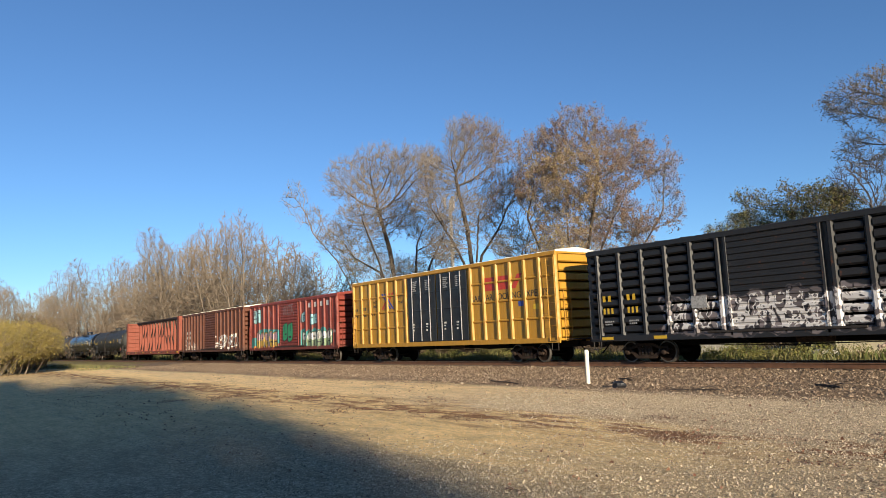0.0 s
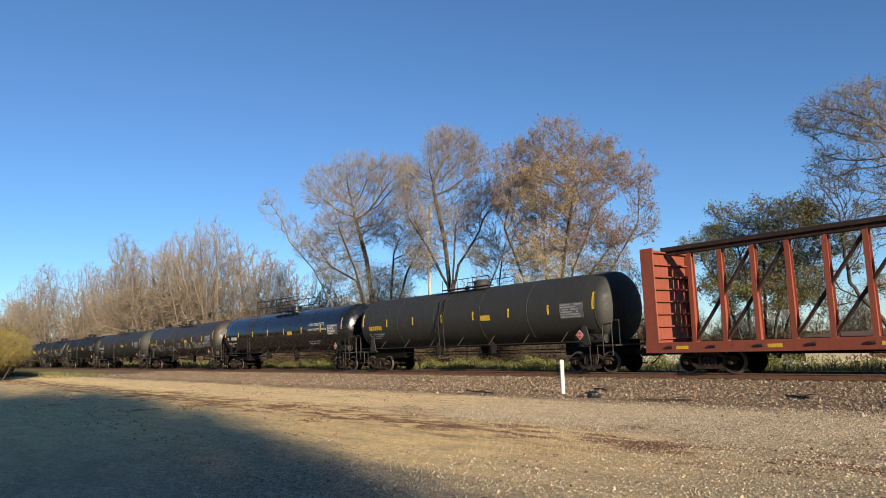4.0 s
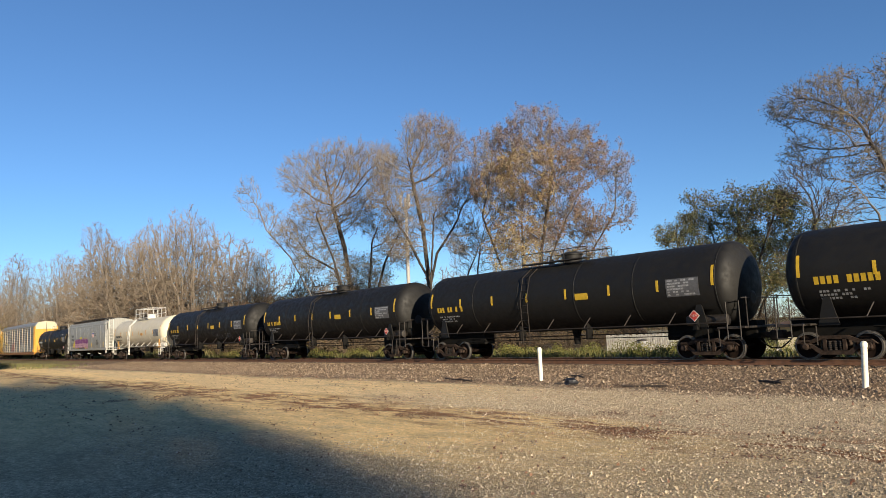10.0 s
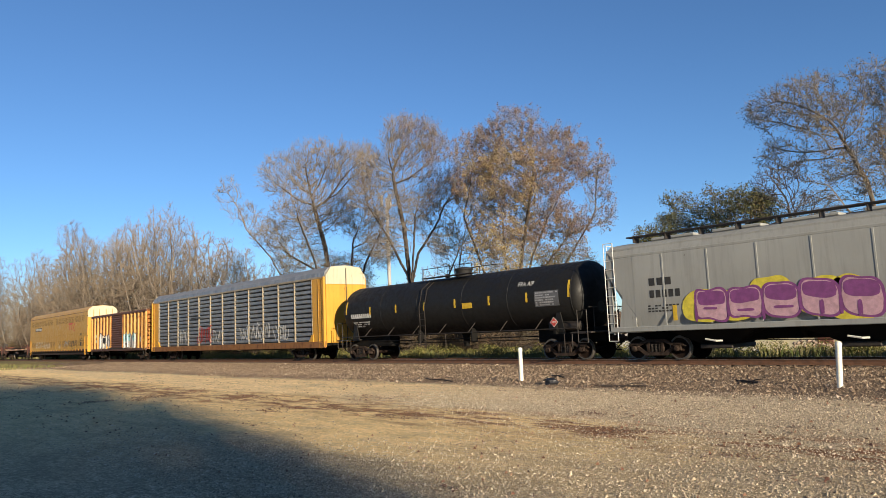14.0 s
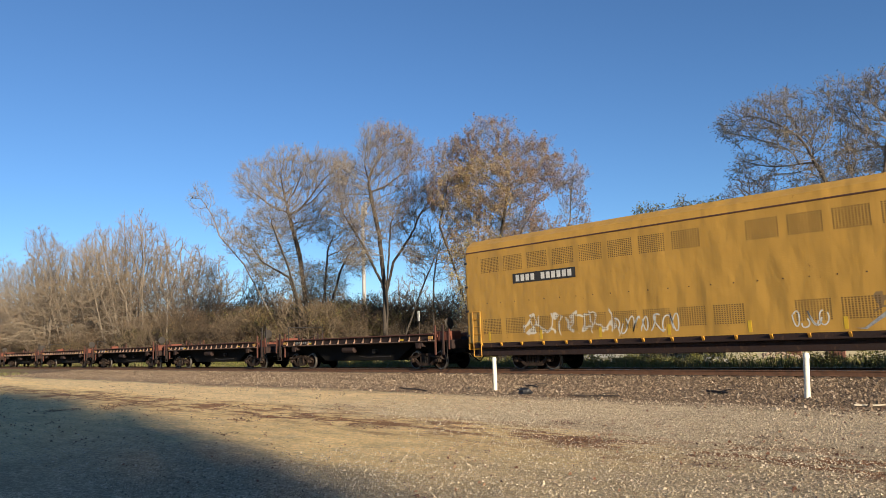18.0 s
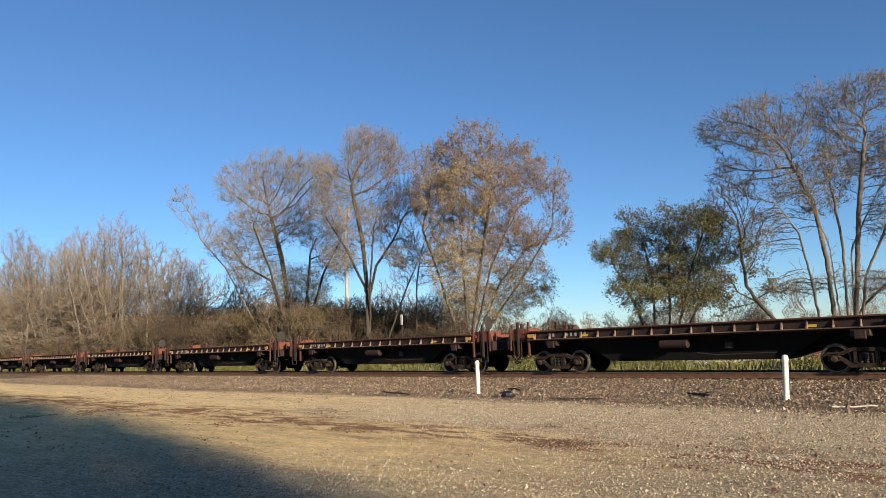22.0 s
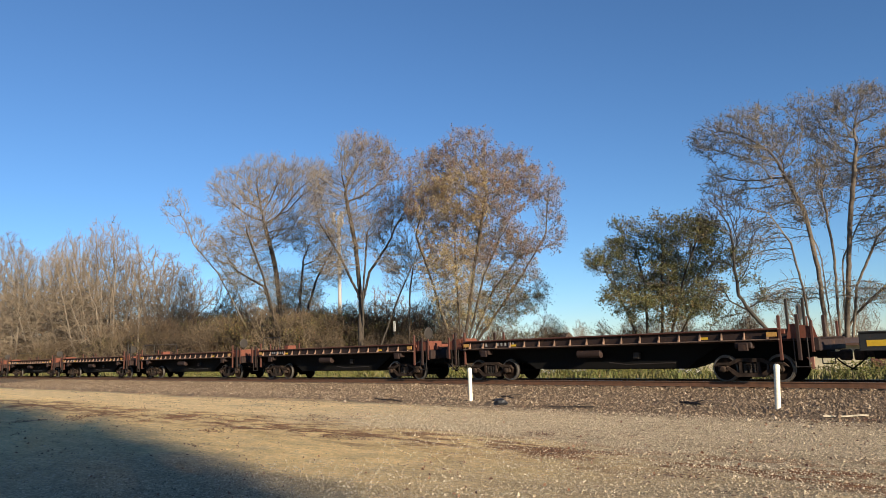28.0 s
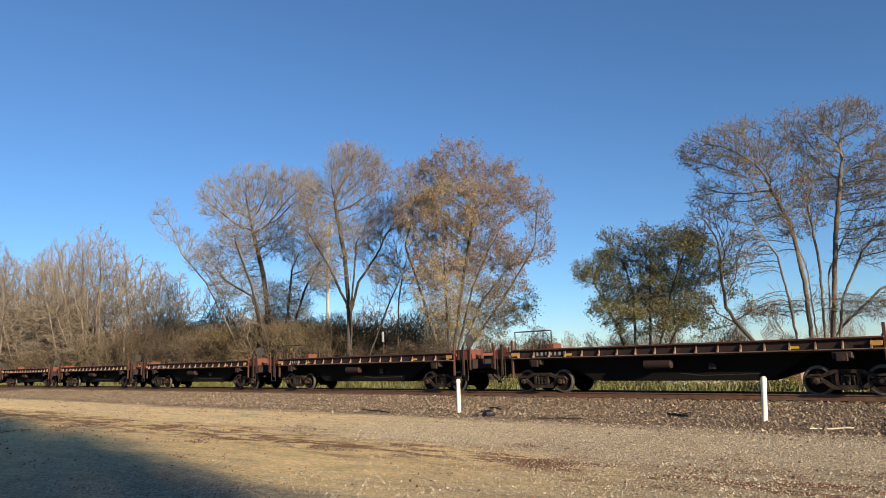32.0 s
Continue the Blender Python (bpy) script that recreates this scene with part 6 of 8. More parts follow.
def centerbeam(length):
    car = thing("centerbeam_flatcar", "empty oxide-red centerbeam flatcar with open truss and solid end bulkheads", "freight car", "cars of the train")
    hl, hw, dz, top = length / 2, 1.45, 1.12, 4.85
    part("deck", Shape().cbox(-hl, hl, -hw, hw, dz - 0.12, dz, 0.02), M["flat"], car)
    for sy in (-1, 1):
        part("side_sill", Shape().cbox(-hl, hl, min(sy * hw, sy * (hw + 0.08)), max(sy * hw, sy * (hw + 0.08)), dz - 0.34, dz + 0.06, 0.015), M["beam"], car)
        for i in range(13):
            x = -hl + 1.1 + (length - 2.2) * i / 12
            part("winch", Shape().lathe([(-0.10, 0.05), (0.10, 0.05)], "x", (x, sy * (hw + 0.1), dz - 0.12), 8), M["steel"], car)
            if i % 2 == 0:
                part("reflector", Shape().box(x + 0.25, x + 0.75, min(sy * (hw + 0.08), sy * (hw + 0.085)), max(sy * (hw + 0.08), sy * (hw + 0.085)), dz - 0.2, dz - 0.08), M["yellow_mark"], car)
    for sx in (-1, 1):
        a, b = sx * (hl - 0.6), sx * (hl - 0.02)
        part("end_bulkhead", Shape().cbox(min(b, b - sx * 0.14), max(b, b - sx * 0.14), -hw, hw, dz, top, 0.02), M["beam"], car)
        s = Shape()
        for i in range(8):
            z = dz + 0.2 + (top - dz - 0.3) * i / 7
            s.cbox(min(b - sx * 0.14, b - sx * 0.30), max(b - sx * 0.14, b - sx * 0.30), -hw + 0.05, hw - 0.05, z - 0.03, z + 0.03, 0.01)
        part("bulkhead_ribs", s, M["beam"], car)
        for sy in (-1, 1):
            part("bulkhead_side", Shape().cbox(min(a, b), max(a, b), sy * hw - 0.04, sy * hw + 0.04, dz, top, 0.015), M["beam"], car)
    part("top_chord", Shape().cbox(-hl + 0.1, hl - 0.1, -0.20, 0.20, top - 0.06, top + 0.12, 0.02).cbox(-hl + 0.3, hl - 0.3, -0.10, 0.10, top - 0.22, top - 0.06, 0.02), M["flat"], car)
    n = 17
    xs = even(-hl + 1.3, hl - 1.3, n)
    for i, x in enumerate(xs):
        s = Shape().extrude([(-0.15, dz), (0.15, dz), (0.09, top - 0.22), (-0.09, top - 0.22)], "x", x - 0.02, x + 0.02)
        s.extrude([(-0.17, dz), (-0.15, dz), (-0.09, top - 0.22), (-0.11, top - 0.22)], "x", x - 0.09, x + 0.09)
        s.extrude([(0.17, dz), (0.15, dz), (0.09, top - 0.22), (0.11, top - 0.22)], "x", x - 0.09, x + 0.09)
        part("post", s, M["beam"], car)
    for i in range(n - 2):
        if i % 3 == 2 and i not in (8,):
            continue
        up = i < n // 2
        x0, x1 = (xs[i], xs[i + 2]) if up else (xs[i + 2], xs[i])
        part("diagonal", Shape().tube([(x0, 0, dz + 0.1), (x1, 0, top - 0.25)], 0.07, 4), M["flat"], car)
    underframe(car, hl, hw, dz - 0.12)
    trucks(car, -hl + 2.3, hl - 2.3)
    couplers(car, hl)
    return car


def tank(name, label, length, paint_m, radius=1.53, zc=2.76, rail_m=None, mark=None, tags=(), end_tag=False, hazard=True, fittings="plain", band_m=None, text_m=None, seed=1, big_words=False, words=()):
    car = thing(name, label, "tank car", "cars of the train")
    hl = length / 2
    rm = rail_m or M["steel"]
    mk = mark or M["yellow_mark"]
    tm = text_m or M["white_mark"]
    head = 0.62
    prof = [(-hl + head - head * math.cos(a), radius * math.sin(a)) for a in [math.pi / 2 * k / 8 for k in range(9)]]
    prof[0] = (-hl, 0.02)
    prof += [(x, radius) for x in even(-hl + head + 1, hl - head - 1, 12)]
    prof += [(hl - head + head * math.cos(a), radius * math.sin(a)) for a in [math.pi / 2 * k / 8 for k in range(8, -1, -1)]]
    prof[-1] = (hl, 0.02)
    part("tank_shell", Shape().lathe(prof, "x", (0, 0, zc), 48), paint_m, car, smooth=True)
    for x in (-hl + head + 0.05, -hl * 0.55, -hl * 0.2, hl * 0.18, hl * 0.52, hl - head - 0.05):
        part("weld_seam", Shape().lathe([(x - 0.035, radius - 0.01), (x - 0.02, radius + 0.008), (x + 0.02, radius + 0.008), (x + 0.035, radius - 0.01)], "x", (0, 0, zc), 48), paint_m, car, smooth=True)

    def surf(x, z, lift=0.006):
        c = max(-0.98, min(0.98, (z - zc) / radius))
        return (x, -(radius + lift) * math.sqrt(1 - c * c), zc + (radius + lift) * c)

    for x in even(-hl + 0.75, hl - 0.75, 8):
        tall = 0.72 if abs(x) > hl - 1 else 0.42
        s = Shape()
        z0 = zc - tall / 2 + (0.25 if abs(x) > hl - 1 else 0.02)
        ring = [[surf(x - 0.05, z0 + tall * k / 4, l) for l in (0.002, 0.012)] + [surf(x + 0.05, z0 + tall * k / 4, l) for l in (0.012, 0.002)] for k in range(5)]
        part("reflector", s.loft(ring), mk, car)
    # stub sills, saddles, walk boards
    for sx in (-1, 1):
        part("stub_sill", Shape().cbox(min(sx * (hl - 3.4), sx * (hl + 0.15)), max(sx * (hl - 3.4), sx * (hl + 0.15)), -0.35, 0.35, 0.72, 1.36, 0.03), M["black"], car)
        part("end_platform", Shape().cbox(min(sx * (hl - 0.75), sx * (hl + 0.30)), max(sx * (hl - 0.75), sx * (hl + 0.30)), -1.5, 1.5, 1.10, 1.17, 0.015), rm, car)
        for sy in (-1, 1):
            x = sx * (hl - 1.45)
            part("saddle", Shape().extrude([(x - 0.32, 1.1), (x + 0.32, 1.1), (x + 0.10, 2.0), (x - 0.10, 2.0)], "y", sy * 1.30 - 0.03, sy * 1.30 + 0.03), band_m or paint_m, car)
            h = Shape().tube([(sx * (hl - 0.35), sy * 1.5, 0.72), (sx * (hl - 0.35), sy * 1.5, 2.05), (sx * (hl + 0.12), sy * 1.5, 2.05), (sx * (hl + 0.12), sy * 1.5, 0.72), (sx * (hl - 0.35), sy * 1.5, 0.72)], 0.022, 6)
            h.tube([(sx * (hl - 0.35), sy * 1.5, 1.1), (sx * (hl + 0.12), sy * 1.5, 1.1)], 0.018, 5)
            part("grab_rail", h, rm, car)
            part("step", Shape().tube([(sx * (hl - 0.7), sy * 1.45, 1.1), (sx * (hl - 0.7), sy * 1.45, 0.5), (sx * (hl - 1.1), sy * 1.45, 0.5), (sx * (hl - 1.1), sy * 1.45, 1.1)], 0.022, 5), rm, car)
        for sy in (-1, 1):
            part("end_rail_post", Shape().tube([(sx * (hl + 0.2), sy * 1.1, 1.15), (sx * (hl + 0.2), sy * 1.1, 2.2)], 0.02, 5), rm, car)
        part("end_rail", Shape().tube([(sx * (hl + 0.2), -1.45, 2.15), (sx * (hl + 0.2), 1.45, 2.15)], 0.02, 6), rm, car)
    for sy in (-1, 1):
        part("side_handrail", Shape().tube([(-hl + 0.4, sy * 1.52, 1.32), (hl - 0.4, sy * 1.52, 1.32)], 0.024, 6), rm, car)
        for x in even(-hl + 2.6, hl - 2.6, 7):
            part("handrail_bracket", Shape().tube([(x, sy * 1.52, 1.32), (x + 0.14, sy * (radius * 0.80), zc - radius * 0.66)], 0.022, 5), rm, car)
        if fittings != "caged":
            lx = -1.2 if fittings == "plain" else -4.6
            l = Shape()
            for dx in (-0.2, 0.2):
                l.tube([(lx + dx, sy * 1.54, 0.72), (lx + dx, sy * (radius + 0.08), zc - 0.6), (lx + dx, sy * (radius + 0.10), zc), (lx + dx, sy * (radius * 0.84 + 0.08), zc + radius * 0.62), (lx + dx, sy * 0.62, zc + radius * 0.95)], 0.02, 5)
            for i in range(11):
                z = 0.8 + (zc + radius * 0.85 - 0.8) * i / 10
                c = (z - zc) / radius
                yy = 1.54 if c < -0.5 else (radius + 0.09) * math.sqrt(max(0.05, 1 - max(0, c) ** 2))
                l.tube([(lx - 0.2, sy * yy, z), (lx + 0.2, sy * yy, z)], 0.014, 5)
            part("ladder", l, rm, car)
    # manway and top platform
    zt = zc + radius
    px = 0.4
    part("manway_housing", Shape().lathe([(zt - 0.15, 0.44), (zt + 0.30, 0.44), (zt + 0.30, 0.50), (zt + 0.36, 0.50), (zt + 0.44, 0.30), (zt + 0.46, 0.02)], "z", (px, 0, 0), 20), paint_m if fittings != "caged" else rm, car, smooth=True)
    part("top_platform", Shape().cbox(px - 2.2, px + 1.5, -0.95, -0.55, zt + 0.0, zt + 0.05, 0.01).cbox(px - 2.2, px + 1.5, 0.55, 0.95, zt + 0.0, zt + 0.05, 0.01), rm, car)
    part("safety_valve", Shape().lathe([(zt - 0.1, 0.12), (zt + 0.18, 0.12), (zt + 0.22, 0.07)], "z", (px - 1.2, 0, 0), 12), rm, car, smooth=True)
    hgt = 0.5 if fittings == "plain" else 1.0
    r = 0.018 if fittings == "plain" else 0.026
    x0, x1 = px - 2.2, px + 1.5
    if fittings == "long":
        x0, x1 = px - 4.8, px + 2.0
    for sy in (-1, 1):
        s = Shape()
        for x in even(x0, x1, 4 if fittings != "long" else 5):
            s.tube([(x, sy * 0.9, zt - 0.1), (x, sy * 0.9, zt + hgt)], r, 5)
        for z in ((zt + hgt,) if fittings == "plain" else (zt + hgt, zt + hgt * 0.5)):
            s.tube([(x0, sy * 0.9, z), (x1, sy * 0.9, z)], r, 5)
        part("platform_railing", s, rm, car)
    if fittings == "caged":
        for x in (x0, px - 0.6, x1):
            part("railing_end", Shape().tube([(x, -0.9, zt - 0.1), (x, -0.9, zt + 1.0), (x, 0.9, zt + 1.0), (x, 0.9, zt - 0.1)], 0.028, 5), rm, car)
        lx = -1.9
        for dx in (-0.2, 0.2):
            part("ladder_stile", Shape().tube([(lx + dx, -1.54, 0.5), (lx + dx, -radius - 0.12, zc - 0.4), (lx + dx, -radius * 0.9 - 0.12, zc + radius * 0.5), (lx + dx, -0.75, zt + 0.05)], 0.03, 5), rm, car)
        for i in range(12):
            z = 0.7 + (zt - 0.9) * i / 11
            c = (z - zc) / radius
            yy = 1.54 if c < -0.4 else (radius + 0.12) * math.sqrt(max(0.12, 1 - max(0, c) ** 2))
            part("ladder_rung", Shape().tube([(lx - 0.2, -yy, z), (lx + 0.2, -yy, z)], 0.02, 5), rm, car)
    # bottom outlet, brake gear
    part("bottom_outlet", Shape().lathe([(0.62, 0.13), (1.0, 0.16), (1.5, 0.30)], "z", (px, 0, 0), 14), M["black"], car, smooth=True)
    part("brake_rod", Shape().tube([(-hl + 2.5, -0.7, 1.02), (hl - 2.5, -0.7, 1.02)], 0.025, 5).tube([(-hl + 2.5, -0.95, 0.88), (hl - 2.5, -0.95, 0.88)], 0.018, 5), M["black"], car)
    for x in (-hl * 0.25, hl * 0.2):
        part("rod_hanger", Shape().cbox(x - 0.05, x + 0.05, -1.0, -0.62, 0.84, 1.52, 0.01), M["black"], car)
    part("brake_reservoir", Shape().lathe([(-0.5, 0.05), (-0.46, 0.2), (0.46, 0.2), (0.5, 0.05)], "x", (hl - 1.0, -1.0, 1.42), 12), rm, car, smooth=True)
    part("brake_valve", Shape().cbox(hl - 1.95, hl - 1.6, -1.42, -1.1, 1.25, 1.6, 0.04), rm, car)
    part("brake_wheel", Shape().lathe([(-0.02, 0.2), (0, 0.26), (0.02, 0.2)], "x", (hl + 0.22, -0.6, 2.15), 14), rm, car)
    # lettering as bars
    bars(car, -hl + 1.2, zc - 0.12, 1.95, 0.30, 0, mk if text_m is None and mark is None else tm, 10, seed=seed, surf=surf)
    bars(car, -hl + 1.3, zc - 0.56, 1.6, 0.34, 0, tm if text_m else M["grey_mark"], 15, lines=3, seed=seed + 1, surf=surf)
    px0, pz0 = hl - 2.6, zc - 0.42
    panel = Shape().loft([[surf(px0, pz0 + 0.66 * k / 5, l) for l in (0.002, 0.008)] + [surf(px0 + 1.32, pz0 + 0.66 * k / 5, l) for l in (0.008, 0.002)] for k in range(6)])
    part("data_panel", panel, M["panel_dark"], car, "grey stencilled data panel")
    bars(car, px0 + 0.06, pz0 + 0.62, 1.22, 0.62, 0, M["grey_mark"] if not big_words else tm, 11, lines=6, seed=seed + 2, surf=lambda x, z: surf(x, z, 0.011), gap=0.12)
    if big_words:
        bars(car, hl - 5.4, zc - 0.75, 1.6, 0.3, 0, tm, 16, lines=2, seed=seed + 5, surf=surf)
    for body, x, z, size in words:
        o = word(car, body, x, 0.0, size, 0.0, tm)
        for v in o.data.vertices:
            v.co = surf(v.co.x, z + v.co.z, 0.008 - 0.5 * v.co.y)
    s = Shape()
    x = hl * 0.19
    s.loft([[surf(x, zc - 0.26 + 0.26 * k / 3, l) for l in (0.003, 0.014)] + [surf(x + 0.66, zc - 0.26 + 0.26 * k / 3, l) for l in (0.014, 0.003)] for k in range(4)])
    part("notice_plate", s, mk, car)
    if hazard:
        def diamond(r, y):
            return Shape().extrude([(hl - 1.55, 1.60 - r), (hl - 1.55 + r, 1.60), (hl - 1.55, 1.60 + r), (hl - 1.55 - r, 1.60)], "y", y - 0.004, y)
        pl = part("placard", diamond(0.215, -1.515), M["white_mark"], car, "diamond hazard placard")
        part("placard_face", diamond(0.185, -1.520), M["red_mark"], pl)
        word(pl, "1075", hl - 1.67, 1.56, 0.09, -1.526, M["white_mark"])
        part("placard_holder", Shape().cbox(hl - 1.62, hl - 1.48, -1.51, -1.30, 1.10, 1.48, 0.01), M["black"], pl)
    for k, (x, z, w, h, m) in enumerate(tags):
        tag(car, x, z, w, h, surf, m, seed * 7 + k, max(4, int(w / 0.22)), 0.036)
    if end_tag:
        tag(car, hl - 1.0, zc - 0.1, 0.9, 1.3, surf, M["white_mark"], 77, 5, 0.06)
    trucks(car, -hl + 1.45, hl - 1.45)
    couplers(car, hl, 0.75)
    return car


def hopper(length):
    car = thing("covered_hopper", "grey rounded covered hopper car with purple graffiti", "hopper car", "cars of the train")
    hl, hw = length / 2, 1.58
    sec = [(-hw + 0.12, 1.25), (-hw, 1.7), (-hw, 3.92), (-hw + 0.12, 4.27), (-hw + 0.45, 4.47), (0, 4.64), (hw - 0.45, 4.47), (hw - 0.12, 4.27), (hw, 3.92), (hw, 1.7), (hw - 0.12, 1.25)]
    part("body", Shape().extrude(sec, "x", -hl + 1.35, hl - 1.35), M["hopper"], car, smooth=True)
    for sx in (-1, 1):
        a, b = sx * (hl - 1.35), sx * (hl - 0.15)
        rings = [[(a, y * 0.998, z) for y, z in sec], [(b, y * 0.99, max(z, 3.35 + 0.02 * z)) for y, z in sec]]
        part("slope_end", Shape().loft(rings), M["hopper"], car)
        for sy in (-1, 1):
            part("corner_post", Shape().cbox(min(b - sx * 0.16, b), max(b - sx * 0.16, b), sy * (hw - 0.10) - 0.05, sy * (hw - 0.10) + 0.05, 1.05, 4.12, 0.01), M["hopper"], car)
            part("end_panel", Shape().extrude([(a, 1.25), (a + sx * 0.75, 1.25), (a + sx * 0.55, 2.4), (a, 3.1)], "y", sy * (hw - 0.03) - 0.02, sy * (hw - 0.03) + 0.02), M["hopper"], car)
            ladder(car, sx * (hl - 0.30), sy * hw, 0.75, 4.57, 0.42, M["white_mark"])
        part("end_platform", Shape().cbox(min(sx * (hl - 1.4), sx * (hl + 0.05)), max(sx * (hl - 1.4), sx * (hl + 0.05)), -1.45, 1.45, 1.05, 1.13, 0.01), M["hopper"], car)
        ladder(car, sx * (hl - 0.05), -1.1, 1.1, 4.52, 0.42, M["white_mark"], "y")
    for sy in (-1, 1):
        part("side_sill", Shape().cbox(-hl + 0.2, hl - 0.2, sy * (hw - 0.06) - 0.08, sy * (hw - 0.06) + 0.08, 1.08, 1.28, 0.02), M["hopper"], car)
        part("roof_angle", Shape().cbox(-hl + 0.4, hl - 0.4, sy * (hw - 0.05) - 0.05, sy * (hw - 0.05) + 0.06, 3.94, 4.04, 0.01).cbox(-hl + 0.4, hl - 0.4, sy * (hw - 0.16) - 0.05, sy * (hw - 0.16) + 0.06, 4.24, 4.32, 0.01), M["hopper"], car)
        for x in even(-hl + 2.6, hl - 2.6, 8):
            part("panel_seam", Shape().cbox(x - 0.03, x + 0.03, sy * hw - 0.012, sy * hw + 0.012, 1.3, 3.92, 0.004), M["hopper"], car)
    for x in even(-hl + 4.1, hl - 4.1, 3):
        s = Shape().loft([[(x - 2.0, -1.35, 1.25), (x + 2.0, -1.35, 1.25), (x + 2.0, 1.35, 1.25), (x - 2.0, 1.35, 1.25)], [(x - 0.55, -0.8, 0.55), (x + 0.55, -0.8, 0.55), (x + 0.55, 0.8, 0.55), (x - 0.55, 0.8, 0.55)]])
        b = part("discharge_bay", s, M["black"], car)
        part("outlet_gate", Shape().cbox(x - 0.6, x + 0.6, -0.95, 0.95, 0.40, 0.56, 0.03), M["steel"], b)
        part("gate_crank", Shape().tube([(x - 0.2, -1.3, 0.75), (x + 0.2, -1.3, 0.68), (x + 0.35, -1.15, 0.68)], 0.035, 6), M["white_mark"], b)
    for sy in (-1, 1):
        s = Shape().cbox(-hl + 0.9, hl - 0.9, sy * 0.95 - 0.22, sy * 0.95 + 0.22, 4.72, 4.77, 0.01)
        for x in even(-hl + 1.2, hl - 1.2, 12):
            s.box(x - 0.02, x + 0.02, sy * 0.95 - 0.2, sy * 0.95 + 0.2, 4.52, 4.72)
        part("roof_walk", s, M["steel"], car)
    for x in even(-hl + 2.4, hl - 2.4, 6):
        part("roof_hatch", Shape().cbox(x - 0.9, x + 0.9, -0.35, 0.35, 4.60, 4.72, 0.03), M["hopper"], car)
    y = -hw - 0.004
    bars(car, -hl + 2.0, 3.05, 1.0, 0.34, y, M["black_mark"], 3, seed=2)
    bars(car, -hl + 2.0, 2.6, 1.3, 0.34, y, M["black_mark"], 5, seed=3)
    bars(car, -hl + 1.9, 2.05, 1.3, 0.3, y, M["black_mark"], 9, lines=3, seed=4)
    em = part("emblem_field", Shape().extrude([(2.8, 3.2), (3.4, 3.2), (3.38, 2.7), (3.1, 2.5), (2.82, 2.7)], "y", y, y - 0.003), M["white_mark"], car)
    part("emblem_top", Shape().box(2.82, 3.38, y - 0.007, y - 0.004, 2.98, 3.17), M["blue_mark"], em)
    part("emblem_stripes", Shape().box(2.87, 2.92, y - 0.007, y - 0.004, 2.69, 2.96).box(3.00, 3.05, y - 0.007, y - 0.004, 2.61, 2.96).box(3.15, 3.20, y - 0.007, y - 0.004, 2.61, 2.96).box(3.28, 3.33, y - 0.007, y - 0.004, 2.69, 2.96), M["red_mark"], em)
    word(car, "BUILDING\nAMERICA", 3.55, 2.95, 0.15, y, M["black_mark"])
    for x in (-5.8, -0.2, 2.4, hl - 1.5):
        part("reflector", Shape().box(x, x + 0.16, y, y - 0.006, 1.45, 2.0), M["yellow_mark"], car)
    tag(car, 4.3, 1.55, 0.9, 0.8, side(y), M["black_mark"], 12, 6, 0.05)
    throw_up(car, -4.9, 1.0, 1.34, 2.6, 5, lambda x: -hw - 0.014, M["spray_pink"], M["spray_plum"], 31, upper=M["spray_plum"], halo=M["spray_yellow"])
    underframe(car, hl, 0.9, 1.1)
    trucks(car, -hl + 1.75, hl - 1.75)
    couplers(car, hl)
    return car


